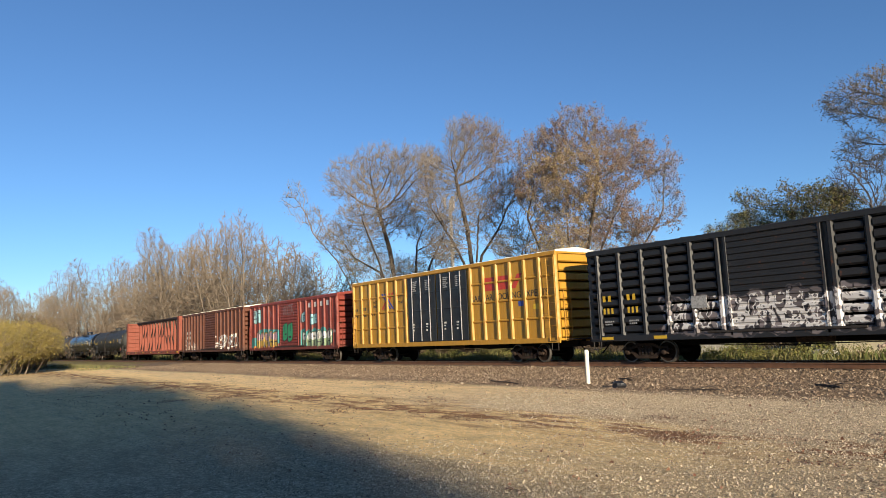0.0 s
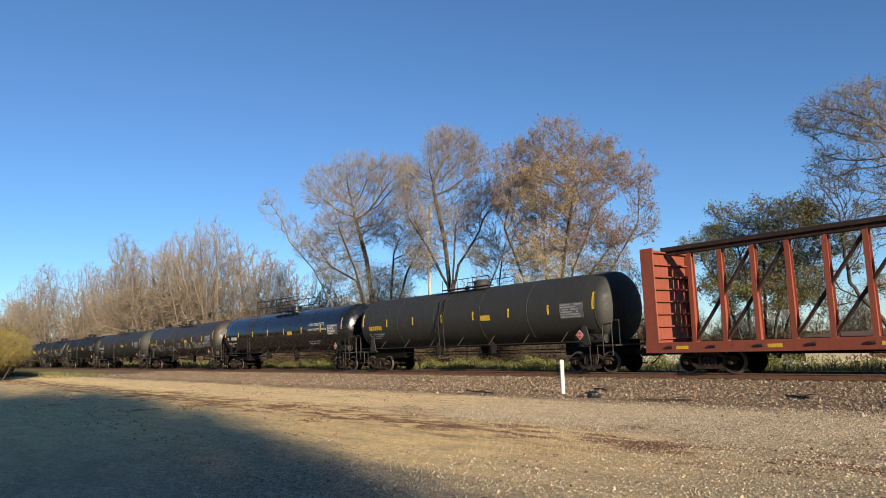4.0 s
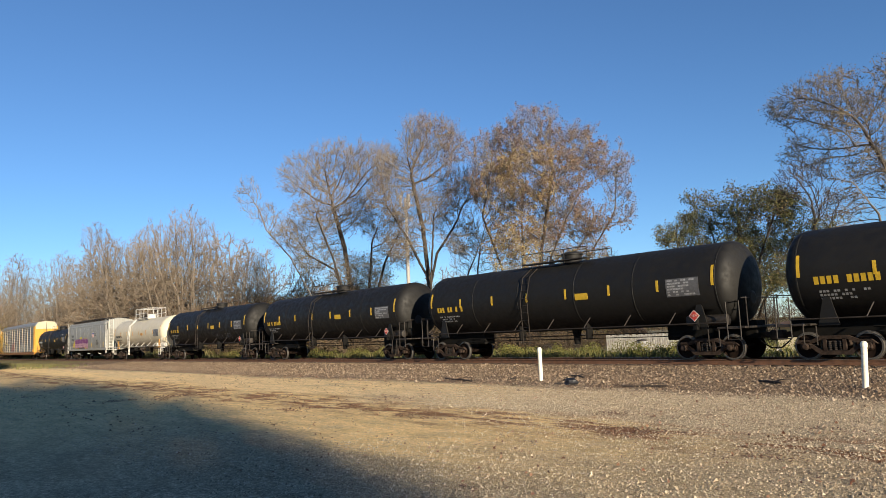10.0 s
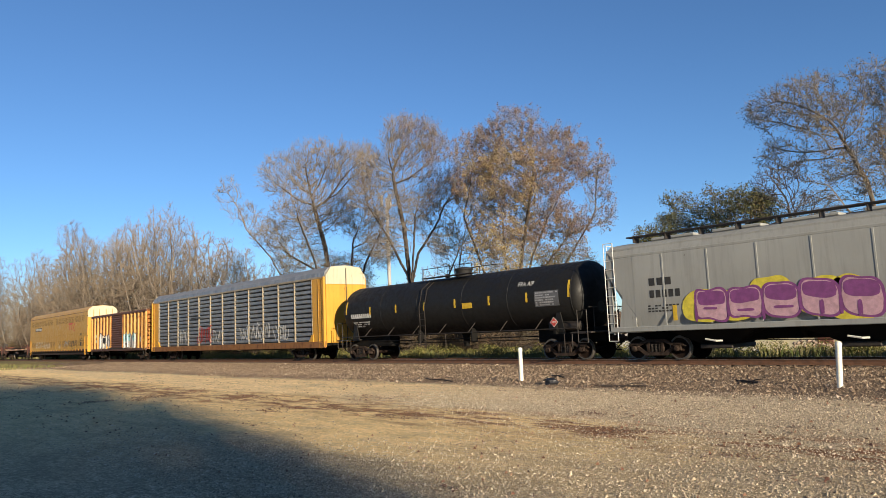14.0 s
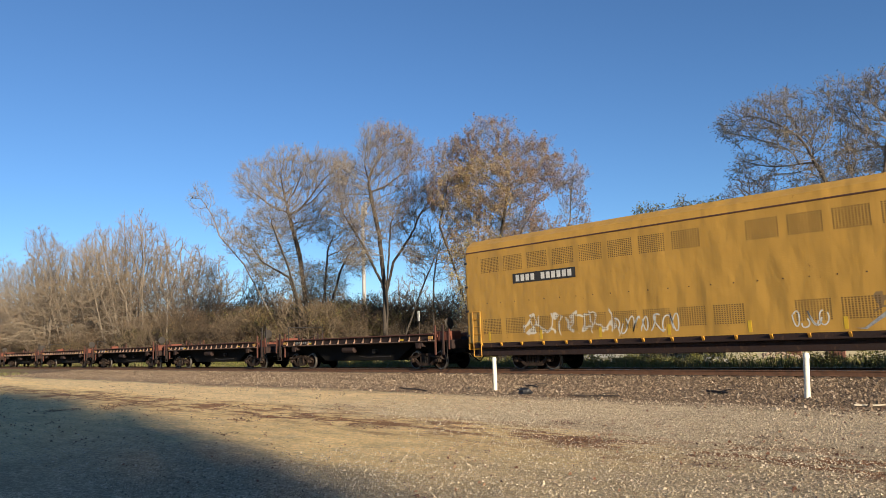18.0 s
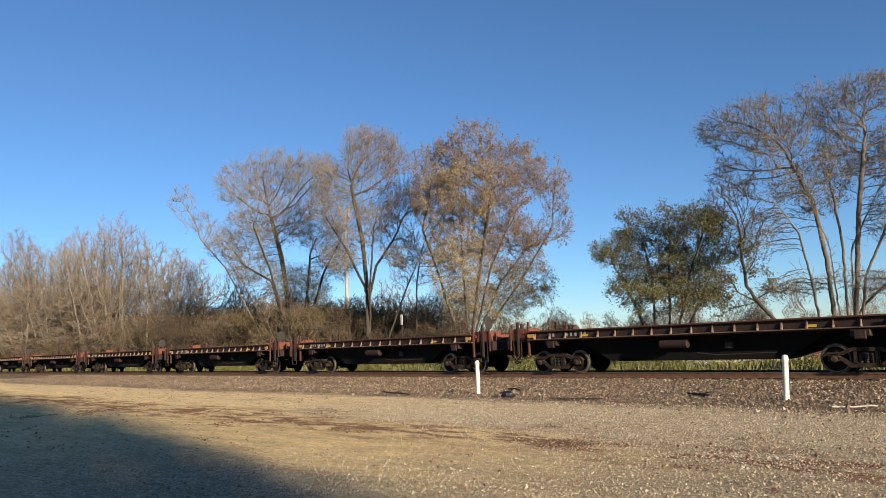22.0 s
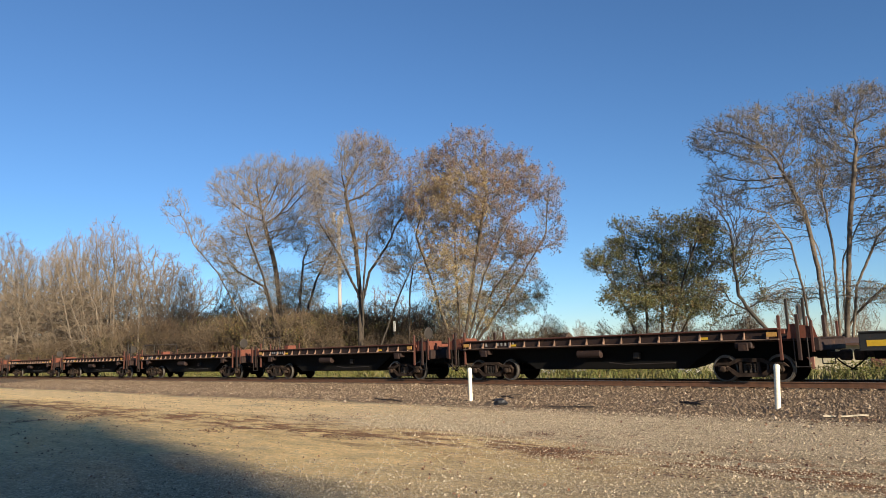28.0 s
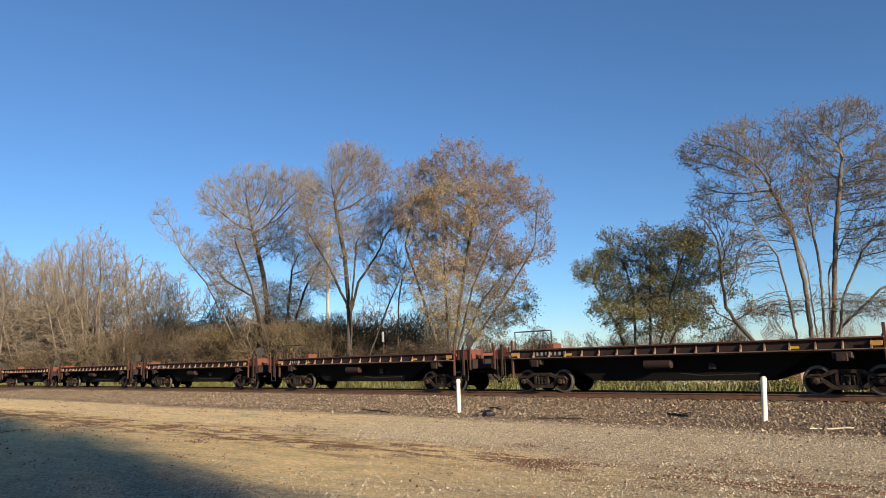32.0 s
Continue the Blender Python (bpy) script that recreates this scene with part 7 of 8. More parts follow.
def autorack(length):
    car = thing("autorack", "tall autorack car with grey louvred panels and yellow ends", "freight car", "cars of the train")
    hl, hw, z0, eave = length / 2, 1.52, 1.12, 5.05
    part("body", Shape().cbox(-hl + 0.15, hl - 0.15, -hw + 0.10, hw - 0.10, z0, eave, 0.03), M["rack_grey"], car)
    roof = [(-hw + 0.02, eave), (-hw + 0.08, eave + 0.30), (-hw + 0.42, eave + 0.62), (0, eave + 0.74), (hw - 0.42, eave + 0.62), (hw - 0.08, eave + 0.30), (hw - 0.02, eave)]
    rings = []
    n = int(length / 0.17)
    for i in range(n + 1):
        k = 0.0 if i % 2 else -0.03
        rings.append([(-hl + 0.1 + (length - 0.2) * i / n, y * (1 + k * 0.5), z + (k if z > eave else 0)) for y, z in roof])
    part("roof", Shape().loft(rings), M["rack_grey"], car)
    for sy in (-1, 1):
        part("deck_sill", Shape().cbox(-hl, hl, sy * hw - 0.05, sy * hw + 0.05, 0.74, 1.14, 0.02), M["rack_sill"], car)
        part("top_chord", Shape().cbox(-hl + 0.1, hl - 0.1, sy * (hw - 0.04) - 0.04, sy * (hw - 0.04) + 0.05, eave - 0.08, eave + 0.04, 0.01), M["post_grey"], car)
        xs = even(-hl + 1.5, hl - 1.5, 13)
        for x in xs:
            part("post", Shape().cbox(x - 0.035, x + 0.035, sy * (hw - 0.06) - 0.06, sy * (hw - 0.06) + 0.07, z0, eave, 0.01), M["post_grey"], car)
        for a, b in zip(xs, xs[1:]):
            s = Shape().ribbed("x", a + 0.06, b - 0.06, sy * (hw - 0.10), sy, z0 + 0.04, eave - 0.1, 13, 0.05, 0.6)
            part("louvred_panel", s, M["rack_grey"], car)
        for sx in (-1, 1):
            x = sx * (hl - 0.75)
            part("end_panel", Shape().cbox(x - 0.68, x + 0.68, sy * (hw - 0.06) - 0.05, sy * (hw - 0.06) + 0.05, z0, eave, 0.02), M["rack_yellow"], car)
            part("end_post", Shape().cbox(sx * (hl - 0.08) - 0.07, sx * (hl - 0.08) + 0.07, sy * hw - 0.08, sy * hw + 0.08, 0.8, eave, 0.02), M["rack_yellow"], car)
            ladder(car, sx * (hl - 0.45), sy * (hw + 0.04), 0.75, eave - 0.1, 0.42, M["rack_yellow"])
            part("gusset", Shape().extrude([(x - sx * 0.6, z0), (x - sx * 1.1, z0), (x - sx * 0.75, z0 + 0.45), (x - sx * 0.6, z0 + 0.45)], "y", sy * hw - 0.04, sy * hw + 0.08), M["rack_yellow"], car)
    for sx in (-1, 1):
        a = sx * (hl - 0.02)
        d = part("end_door", Shape().cbox(min(a, a + sx * 0.10), max(a, a + sx * 0.10), -hw + 0.06, hw - 0.06, z0 - 0.1, 4.6, 0.03), M["rack_yellow"], car)
        part("door_split", Shape().cbox(min(a + sx * 0.10, a + sx * 0.13), max(a + sx * 0.10, a + sx * 0.13), -0.03, 0.03, z0, 5.6, 0.01), M["steel"], d)
        cap = [(-hw + 0.06, 4.6), (-hw + 0.06, eave + 0.1), (-hw + 0.45, eave + 0.62), (0, eave + 0.72), (hw - 0.45, eave + 0.62), (hw - 0.06, eave + 0.1), (hw - 0.06, 4.6)]
        part("end_cap", Shape().extrude(cap, "x", min(a, a + sx * 0.10), max(a, a + sx * 0.10)), M["cap_cream"], car, "pale end cap")
    y = -hw - 0.012
    for x, w, m, sd in ((-8.0, 1.6, "white_mark", 1), (-4.3, 2.6, "red_mark", 2), (-2.0, 2.0, "white_mark", 3), (2.8, 2.6, "white_mark", 4), (5.4, 1.9, "white_mark", 5), (7.8, 1.9, "white_mark", 6)):
        tag(car, x, 1.3, w, 1.0 + 0.2 * (sd % 3), side(y), M[m], sd, max(5, int(w / 0.3)), 0.07)
    bars(car, -5.6, 3.4, 1.7, 0.22, y, M["black_mark"], 8, seed=9)
    part("floor", Shape().cbox(-hl + 0.05, hl - 0.05, -hw + 0.08, hw - 0.08, 0.85, 1.1, 0.02), M["black"], car)
    underframe(car, hl, 1.4, 0.85)
    trucks(car, -hl + 3.6, hl - 3.6)
    couplers(car, hl)
    return car


def rack_gold(length):
    car = thing("enclosed_rack_car", "long golden-yellow enclosed rack car with rows of perforated panels", "freight car", "cars of the train")
    hl, hw, z0, eave = length / 2, 1.56, 1.20, 5.30
    sec = [(-hw, z0), (-hw, eave), (-hw + 0.10, eave + 0.30), (-hw + 0.50, eave + 0.58), (0, eave + 0.68), (hw - 0.50, eave + 0.58), (hw - 0.10, eave + 0.30), (hw, eave), (hw, z0)]
    part("body", Shape().extrude(sec, "x", -hl, hl), M["gold_rack"], car)
    for sy in (-1, 1):
        part("roof_seam", Shape().cbox(-hl, hl, sy * hw - 0.02, sy * hw + 0.02, eave - 0.02, eave + 0.03, 0.005), M["old_box_door"], car)
        part("deck_sill", Shape().cbox(-hl + 0.2, hl - 0.2, sy * (hw - 0.1) - 0.1, sy * (hw - 0.1) + 0.05, 0.98, 1.2, 0.02).cbox(-hl + 0.4, hl - 0.4, sy * (hw - 0.25) - 0.06, sy * (hw - 0.25) + 0.06, 0.62, 0.98, 0.02), M["flat"], car)
        for x in even(-hl + 0.8, hl - 0.8, 22):
            part("sill_gusset", Shape().extrude([(sy * hw, 1.2), (sy * (hw + 0.10), 1.18), (sy * (hw - 0.05), 0.98)], "x", x - 0.04, x + 0.04), M["rack_yellow"], car)
        for row in (4.28, 1.55):
            for i in range(18):
                x = -hl + 0.9 + (length - 2.4) * i / 17.5
                if (row < 3 and i in (9,)) or (row > 3 and i == 8):
                    continue
                p = Shape()
                # holes laid on as flat dark patches, with the shade inside them as colour
                for k in range(12):
                    for j in range(10):
                        cx, cz = x + 0.02 + k * 0.09, row + 0.03 + j * 0.068
                        p.box(cx, cx + 0.05, sy * hw - 0.002, sy * hw + 0.002, cz, cz + 0.038)
                tagged(part("perforated_panel", p, M["orange_hole"], car), kind="stuff")
        for x in even(-hl + 1.2, hl - 1.5, 9):
            part("reflector", Shape().box(x, x + 0.12, sy * hw - 0.006, sy * hw + 0.006, 1.28, 1.66), M["yellow_mark"], car)
        for x in even(-hl + 1.2, hl - 1.4, 30):
            part("rivet", Shape().box(x - 0.02, x + 0.02, sy * hw - 0.008, sy * hw + 0.008, 2.92, 2.96), M["steel"], car)
        for sx in (-1, 1):
            ladder(car, sx * (hl - 0.55), sy * (hw + 0.05), 0.6, 2.6, 0.46, M["rack_yellow"])
    for sx in (-1, 1):
        a = sx * hl
        e = part("end_wall", Shape().cbox(min(a, a + sx * 0.08), max(a, a + sx * 0.08), -hw + 0.02, hw - 0.02, z0 - 0.3, 4.7, 0.02), M["rack_yellow"], car)
        cap = [(-hw + 0.02, 4.7), (-hw + 0.02, eave), (-hw + 0.12, eave + 0.28), (-hw + 0.5, eave + 0.56), (0, eave + 0.66), (hw - 0.5, eave + 0.56), (hw - 0.12, eave + 0.28), (hw - 0.02, eave), (hw - 0.02, 4.7)]
        part("end_cap", Shape().extrude(cap, "x", min(a, a + sx * 0.08), max(a, a + sx * 0.08)), M["cap_cream"], car, "pale end cap")
        for yy in (-1.0, -0.35, 0.35, 1.0):
            part("door_hinge_bar", Shape().tube([(a + sx * 0.11, yy, 1.2), (a + sx * 0.11, yy, 5.5)], 0.025, 5), M["rack_yellow"], e)
        for z in (1.5, 2.6, 3.7, 4.8):
            part("corner_hinge", Shape().cbox(a + sx * 0.02 - 0.08, a + sx * 0.02 + 0.08, -hw - 0.03, -hw + 0.03, z, z + 0.1, 0.01), M["steel"], e)
    y = -hw - 0.004
    b = part("number_board", Shape().box(-hl + 2.75, -hl + 6.0, y, y - 0.004, 3.70, 4.12), M["black_mark"], car)
    s = Shape()
    for i in range(11):
        if i != 4:
            s.box(-hl + 2.92 + i * 0.27, -hl + 3.11 + i * 0.27, y - 0.008, y - 0.006, 3.78, 4.05)
    part("number_bars", s, M["white_mark"], b)
    s = Shape().box(5.55, 7.3, y, y - 0.004, 4.1, 4.27).box(5.92, 6.1, y, y - 0.004, 3.45, 4.1).box(6.72, 6.9, y, y - 0.004, 3.45, 4.1)
    s.extrude([(7.15, 3.45), (7.38, 3.45), (8.25, 4.27), (8.02, 4.27)], "y", y, y - 0.004).box(7.35, 8.15, y, y - 0.004, 3.29, 3.37)
    part("emblem", s, M["red_mark"], car, "faded red block emblem")
    part("panel_sign", Shape().box(hl - 2.6, hl - 2.1, y, y - 0.01, 1.6, 2.0), M["black_mark"], car)
    for i in range(2):
        bars(car, hl - 2.8, 3.0 - i * 0.6, 0.9, 0.3, y, M["black_mark"], 8, lines=3, seed=i)
    tag(car, -5.2, 1.35, 2.6, 0.75, side(y), M["white_mark"], 31, 9, 0.05)
    part("graffiti_stroke", Shape().extrude([(3.0, 1.3), (3.25, 1.3), (4.55, 2.3), (5.05, 1.8), (5.6, 2.35), (5.55, 2.1), (5.1, 1.62), (4.55, 2.08), (3.3, 1.25)], "y", y, y - 0.003), M["grey_mark"], car)
    tag(car, 1.2, 1.3, 1.1, 0.7, side(y), M["white_mark"], 32, 4, 0.045)
    tag(car, 6.4, 1.3, 2.8, 0.9, side(y), M["steel"], 33, 7, 0.045)
    underframe(car, hl, 1.3, 1.0)
    trucks(car, -hl + 3.2, hl - 3.2)
    couplers(car, hl)
    return car


# darker than the rack paint, to stand for the shade in the holes
M["orange_hole"] = plain("shaded_hole_paint", (0.10, 0.06, 0.02), 0.8)


def flatcar(length, variant):
    """A rusty work-train flat: low girder sides with gussets, racks and boxes over the ends."""
    car = thing("work_flatcar", "rust-brown work-train flatcar with gusseted sides and end racks", "flatcar", "work-train flatcars")
    hl, hw = length / 2 - 0.45, 1.42
    body = hl - 1.15
    part("deck", Shape().cbox(-hl, hl, -hw + 0.1, hw - 0.1, 1.30, 1.39, 0.02), M["flat"], car)
    for sy in (-1, 1):
        y0, y1 = sy * (hw - 0.06), sy * (hw + 0.06)
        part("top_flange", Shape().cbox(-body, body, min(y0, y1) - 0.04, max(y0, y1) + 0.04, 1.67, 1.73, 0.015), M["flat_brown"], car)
        # web darker than its flanges, part of its shade is in the colour
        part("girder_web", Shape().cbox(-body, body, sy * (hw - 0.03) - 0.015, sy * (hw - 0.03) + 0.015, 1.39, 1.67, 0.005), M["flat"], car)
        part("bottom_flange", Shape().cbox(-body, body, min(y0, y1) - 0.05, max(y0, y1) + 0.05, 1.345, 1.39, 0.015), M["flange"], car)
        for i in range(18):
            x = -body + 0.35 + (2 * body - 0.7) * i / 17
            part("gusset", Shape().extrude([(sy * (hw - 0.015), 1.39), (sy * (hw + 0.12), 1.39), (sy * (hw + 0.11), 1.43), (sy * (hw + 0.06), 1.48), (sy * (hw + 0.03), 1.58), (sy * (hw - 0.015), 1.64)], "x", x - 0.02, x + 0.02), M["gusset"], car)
        for i in range(2):
            x = -body + 2.6 + (2 * body - 5.2) * i
            part("reflector", Shape().box(x, x + 0.28, sy * (hw - 0.012) - 0.004, sy * (hw - 0.012) + 0.004, 1.43, 1.51), M["yellow_mark"], car)
        if sy < 0:
            bars(car, -body + 1.0, 1.60, 1.9, 0.17, -hw + 0.012, M["grey_mark"], 9, seed=variant, gap=0.55)
    # deep centre sill and its hangings
    part("center_sill", Shape().extrude([(-hl + 0.1, 1.31), (hl - 0.1, 1.31), (hl - 0.1, 0.78), (hl - 3.7, 0.72), (hl - 4.7, 0.42), (-hl + 4.7, 0.42), (-hl + 3.7, 0.72), (-hl + 0.1, 0.78)], "y", -0.42, 0.42), M["black"], car)
    # black sheets set inwards, the shade below the deck is in their colour
    for sy in (-1, 1):
        part("side_skirt", Shape().extrude([(-hl + 3.2, 1.32), (hl - 3.2, 1.32), (hl - 4.6, 0.46), (-hl + 4.6, 0.46)], "y", sy * 0.80 - 0.02, sy * 0.80 + 0.02), M["black"], car)
    part("air_reservoir", Shape().lathe([(-0.55, 0.05), (-0.5, 0.16), (0.5, 0.16), (0.55, 0.05)], "x", (-0.4, -1.22, 1.04), 14), M["flat"], car, smooth=True)
    part("valve_block", Shape().cbox(1.3, 1.55, -1.0, -0.78, 0.82, 1.05, 0.03), M["steel"], car)
    part("brake_rod", Shape().tube([(0.4, -1.15, 0.7), (1.1, -1.15, 0.62), (3.0, -1.1, 0.66)], 0.025, 5), M["steel"], car)
    for sx in (-1, 1):
        bx = sx * body
        part("end_beam", Shape().cbox(sx * (hl - 0.12) - 0.12, sx * (hl - 0.12) + 0.12, -hw, hw, 0.98, 1.40, 0.03), M["flat"], car)
        part("bolster_end", Shape().cbox(sx * (hl - 2.3) - 0.28, sx * (hl - 2.3) + 0.28, -hw - 0.05, -hw + 0.25, 1.10, 1.34, 0.03).cbox(sx * (hl - 2.3) - 0.16, sx * (hl - 2.3) + 0.16, -hw - 0.10, -hw, 1.02, 1.28, 0.02), M["flat"], car)
        for sy in (-1, 1):
            y = sy * (hw - 0.02)
            part("rack_post", Shape().cbox(bx - 0.045, bx + 0.045, y - 0.04, y + 0.04, 0.70, 2.12, 0.01), M["flat_brown"], car)
            part("rack_post", Shape().cbox(bx + sx * 0.55 - 0.05, bx + sx * 0.55 + 0.05, y - 0.05, y + 0.05, 0.70, 1.98 + 0.15 * ((variant + sx) % 2), 0.01), M["flat"], car)
            part("rack_post", Shape().cbox(bx + sx * 0.95 - 0.04, bx + sx * 0.95 + 0.04, y - 0.04, y + 0.04, 0.95, 1.92, 0.01), M["flat_brown"], car)
            part("grab_bar", Shape().tube([(sx * (hl - 0.35), y, 0.5), (sx * (hl - 0.35), y, 1.4)], 0.02, 5).tube([(sx * (hl - 0.75), y, 0.5), (sx * (hl - 0.75), y, 1.4)], 0.02, 5).tube([(sx * (hl - 0.75), y, 0.5), (sx * (hl - 0.35), y, 0.5)], 0.02, 5), M["steel"], car)
        part("roller_beam", Shape().cbox(bx + sx * 0.1 - 0.07, bx + sx * 0.1 + 0.07, -hw, hw, 1.53, 1.67, 0.02), M["flat_red"], car)
        part("guide_plate", Shape().extrude([(bx + sx * 0.2, 1.38), (bx + sx * 1.1, 1.38), (bx + sx * 1.0, 1.73), (bx + sx * 0.3, 1.85)], "y", -hw + 0.02, -hw + 0.05), M["flat_red"], car)
        part("notice_plate", Shape().box(min(bx - sx * 0.05, bx - sx * 0.36), max(bx - sx * 0.05, bx - sx * 0.36), -hw - 0.12, -hw - 0.10, 1.46, 1.60), M["orange_mark"], car)
    k = variant % 4
    if k in (0, 2):
        x = -body - 0.1
        part("tool_box", Shape().cbox(x - 0.9, x - 0.1, -1.2, -0.3, 1.38, 1.86, 0.04), M["flat_red"], car, "faded orange steel box")
    if k in (0, 1, 3):
        x = body + (0.1 if k else 0.0)
        part("orange_box", Shape().cbox(x - 0.2, x + 0.9, -1.35, -0.5, 1.39, 1.82, 0.04), M["flat_red"], car, "faded orange steel box")
    if k in (0, 3):
        x = -body + 0.2
        part("hoop_frame", Shape().tube([(x, -1.25, 1.38), (x, -1.25, 2.5), (x, 1.25, 2.5), (x, 1.25, 1.38)], 0.03, 6), M["steel"], car)
    if k in (1, 3):
        part("hoop_frame", Shape().tube([(-body + 0.1, -1.3, 1.38), (-body + 0.1, -1.3, 2.45), (-body + 1.9, -1.3, 2.45), (-body + 1.9, -1.3, 1.38)], 0.028, 6), M["steel"], car)
        part("roller_block", Shape().cbox(-body + 1.0, -body + 1.4, -0.4, 0.2, 1.38, 1.95, 0.03), M["flat_red"], car)
    if k == 2:
        for x in (body + 0.2, body + 0.7):
            part("tall_stake", Shape().cbox(x - 0.04, x + 0.04, -1.2, -1.12, 1.38, 2.65, 0.01), M["steel"], car)
    s = Shape().lathe([(-0.02, 0.24), (0.0, 0.29), (0.02, 0.24)], "x", (body + 0.5, -0.9, 2.2), 16)
    for a in range(4):
        s.tube([(body + 0.5, -0.9, 2.2), (body + 0.5, -0.9 + 0.27 * math.cos(a * 1.57), 2.2 + 0.27 * math.sin(a * 1.57))], 0.015, 4)
    s.tube([(body + 0.5, -0.9, 1.38), (body + 0.5, -0.9, 2.2)], 0.03, 6)
    part("brake_wheel", s, M["steel"], car)
    trucks(car, -length / 2 + 2.75, length / 2 - 2.75)
    couplers(car, hl, 0.45)
    return car


def flat_black(length):
    car = thing("black_flatcar", "black work flatcar with yellow reflector blocks along its side", "flatcar", "work-train flatcars")
    hl, hw = length / 2 - 0.45, 1.45
    part("deck", Shape().cbox(-hl, hl, -hw, hw, 1.30, 1.42, 0.02), M["flat_black"], car)
    for sy in (-1, 1):
        part("side_girder", Shape().cbox(-hl, hl, sy * hw - 0.05, sy * hw + 0.05, 0.98, 1.48, 0.02), M["flat_black"], car)
        part("girder_lip", Shape().cbox(-hl, hl, sy * hw - 0.10, sy * hw + 0.10, 0.94, 1.0, 0.02).cbox(-hl, hl, sy * hw - 0.10, sy * hw + 0.10, 1.46, 1.52, 0.02), M["flat_black"], car)
        for i in range(6):
            x = -hl + 0.2 + (2 * hl - 1.2) * i / 5
            part("reflector", Shape().box(x, x + 0.75, sy * (hw + 0.055) - 0.004, sy * (hw + 0.055) + 0.004, 1.08, 1.26), M["yellow_mark"], car)
    bars(car, -hl + 2.3, 1.40, 3.0, 0.32, -hw - 0.06, M["white_mark"], 9, seed=3, gap=0.3)
    bars(car, -hl + 5.6, 1.42, 1.0, 0.3, -hw - 0.06, M["white_mark"], 8, lines=2, seed=4)
    bars(car, hl - 6.5, 1.42, 0.9, 0.3, -hw - 0.06, M["white_mark"], 8, lines=3, seed=5)
    part("side_skirt", Shape().extrude([(-hl + 3.6, 0.96), (hl - 3.6, 0.96), (hl - 4.2, 0.62), (-hl + 4.2, 0.62)], "y", -1.1, 1.1), M["black"], car)
    underframe(car, hl, 1.2, 1.3)
    trucks(car, -length / 2 + 3.0, length / 2 - 3.0)
    couplers(car, hl, 0.45)
    return car


W = "white_mark"
train = []          # (car, middle of the car at 0 s)


def put(car, rear, front):
    train.append((car, (rear + front) / 2))


put(box_black(16.4), -20.35, -3.95)
put(box_gold(18.5), -40.7, -22.2)
put(box_red(15.6), -58.4, -42.8)
put(box_rust(17.2), -77.0, -59.8)
put(centerbeam(23.0), -101.5, -78.5)
put(tank("charcoal_tank_car", "long charcoal-grey tank car with yellow marks, on rails", 19.2, M["t_grey"], seed=1), -122.4, -103.2)
put(tank("glossy_tank_car", "long glossy new black tank car with railed top platform", 20.4, M["t_new"], fittings="long", text_m=M[W], big_words=True, seed=2, words=[("NON-ODORIZED", 5.1, 3.0, 0.20), ("LIQUEFIED PETROLEUM GAS", 4.95, 2.68, 0.15)]), -143.9, -123.5)
put(tank("grimy_tank_car", "grimy brown-black tank car with white graffiti along its side", 19.4, M["t_dirty"], seed=3,
         tags=[(-6.6, 1.75, 2.4, 0.8, M[W]), (-3.6, 1.7, 2.6, 0.6, M[W]), (-0.3, 2.0, 1.0, 0.6, M[W]), (1.6, 1.9, 1.6, 0.6, M[W]), (4.0, 1.9, 2.2, 0.6, M[W]), (6.3, 2.0, 1.8, 0.5, M[W])]), -164.75, -145.35)
put(tank("charcoal_tank_car", "dull charcoal-grey tank car with yellow marks and ladder", 19.2, M["t_grey"], text_m=M[W], seed=4, tags=[(-0.6, 1.85, 0.9, 0.35, M["grey_mark"])]), -186.1, -166.9)
put(tank("black_tank_car", "dull black tank car with yellow marks and side ladder", 17.0, M["t_black"], seed=5), -204.6, -187.6)
put(tank("tagged_tank_car", "dull black tank car with white tags along its lower side", 17.0, M["t_black"], seed=6, end_tag=True,
         tags=[(-4.9, 1.9, 1.5, 0.6, M[W]), (-2.2, 1.85, 1.7, 0.7, M[W]), (1.0, 1.8, 3.0, 0.8, M[W]), (4.2, 1.8, 1.2, 0.5, M[W]), (5.6, 2.1, 1.0, 0.5, M[W])]), -223.2, -206.2)
put(tank("black_tank_car", "dull black tank car with yellow marks and side ladder", 17.0, M["t_black"], seed=7), -241.65, -224.65)
put(tank("black_tank_car", "dull black tank car with yellow marks and side ladder", 17.0, M["t_black"], seed=8), -260.4, -243.4)
put(tank("black_tank_car", "dull black tank car with faint tags and yellow marks", 17.2, M["t_black"], seed=9, tags=[(2.2, 1.6, 2.8, 0.5, M["panel_dark"])]), -279.45, -262.25)
put(tank("cream_tank_car", "cream tank car with white railed platform and orange marks", 15.6, M["t_white"], radius=1.5, zc=2.66, rail_m=M["white_mark"],
         mark=M["orange_mark"], text_m=M["black_mark"], band_m=M["orange_mark"], fittings="caged", hazard=False, seed=10), -296.05, -280.45)
put(hopper(17.4), -315.3, -297.9)
put(tank("black_tank_car", "dull black tank car with yellow marks, in a mixed train", 17.6, M["t_black"], radius=1.46, zc=2.72, text_m=M[W], seed=11, words=[("FRA AIP", 5.2, 3.25, 0.2)]), -334.0, -316.4)
put(autorack(28.2), -363.6, -335.4)
put(box_old(16.2), -381.3, -365.1)
put(rack_gold(25.6), -408.35, -382.75)
FLAT_ENDS = [-409.1, -425.8, -442.5, -458.9, -475.5, -491.9, -508.45, -525.1, -541.45, -557.75, -574.4, -590.9, -607.0, -623.65, -640.3, -657.05, -673.75, -690.4]
while FLAT_ENDS[-1] > -890:
    FLAT_ENDS.append(FLAT_ENDS[-1] - 16.65)
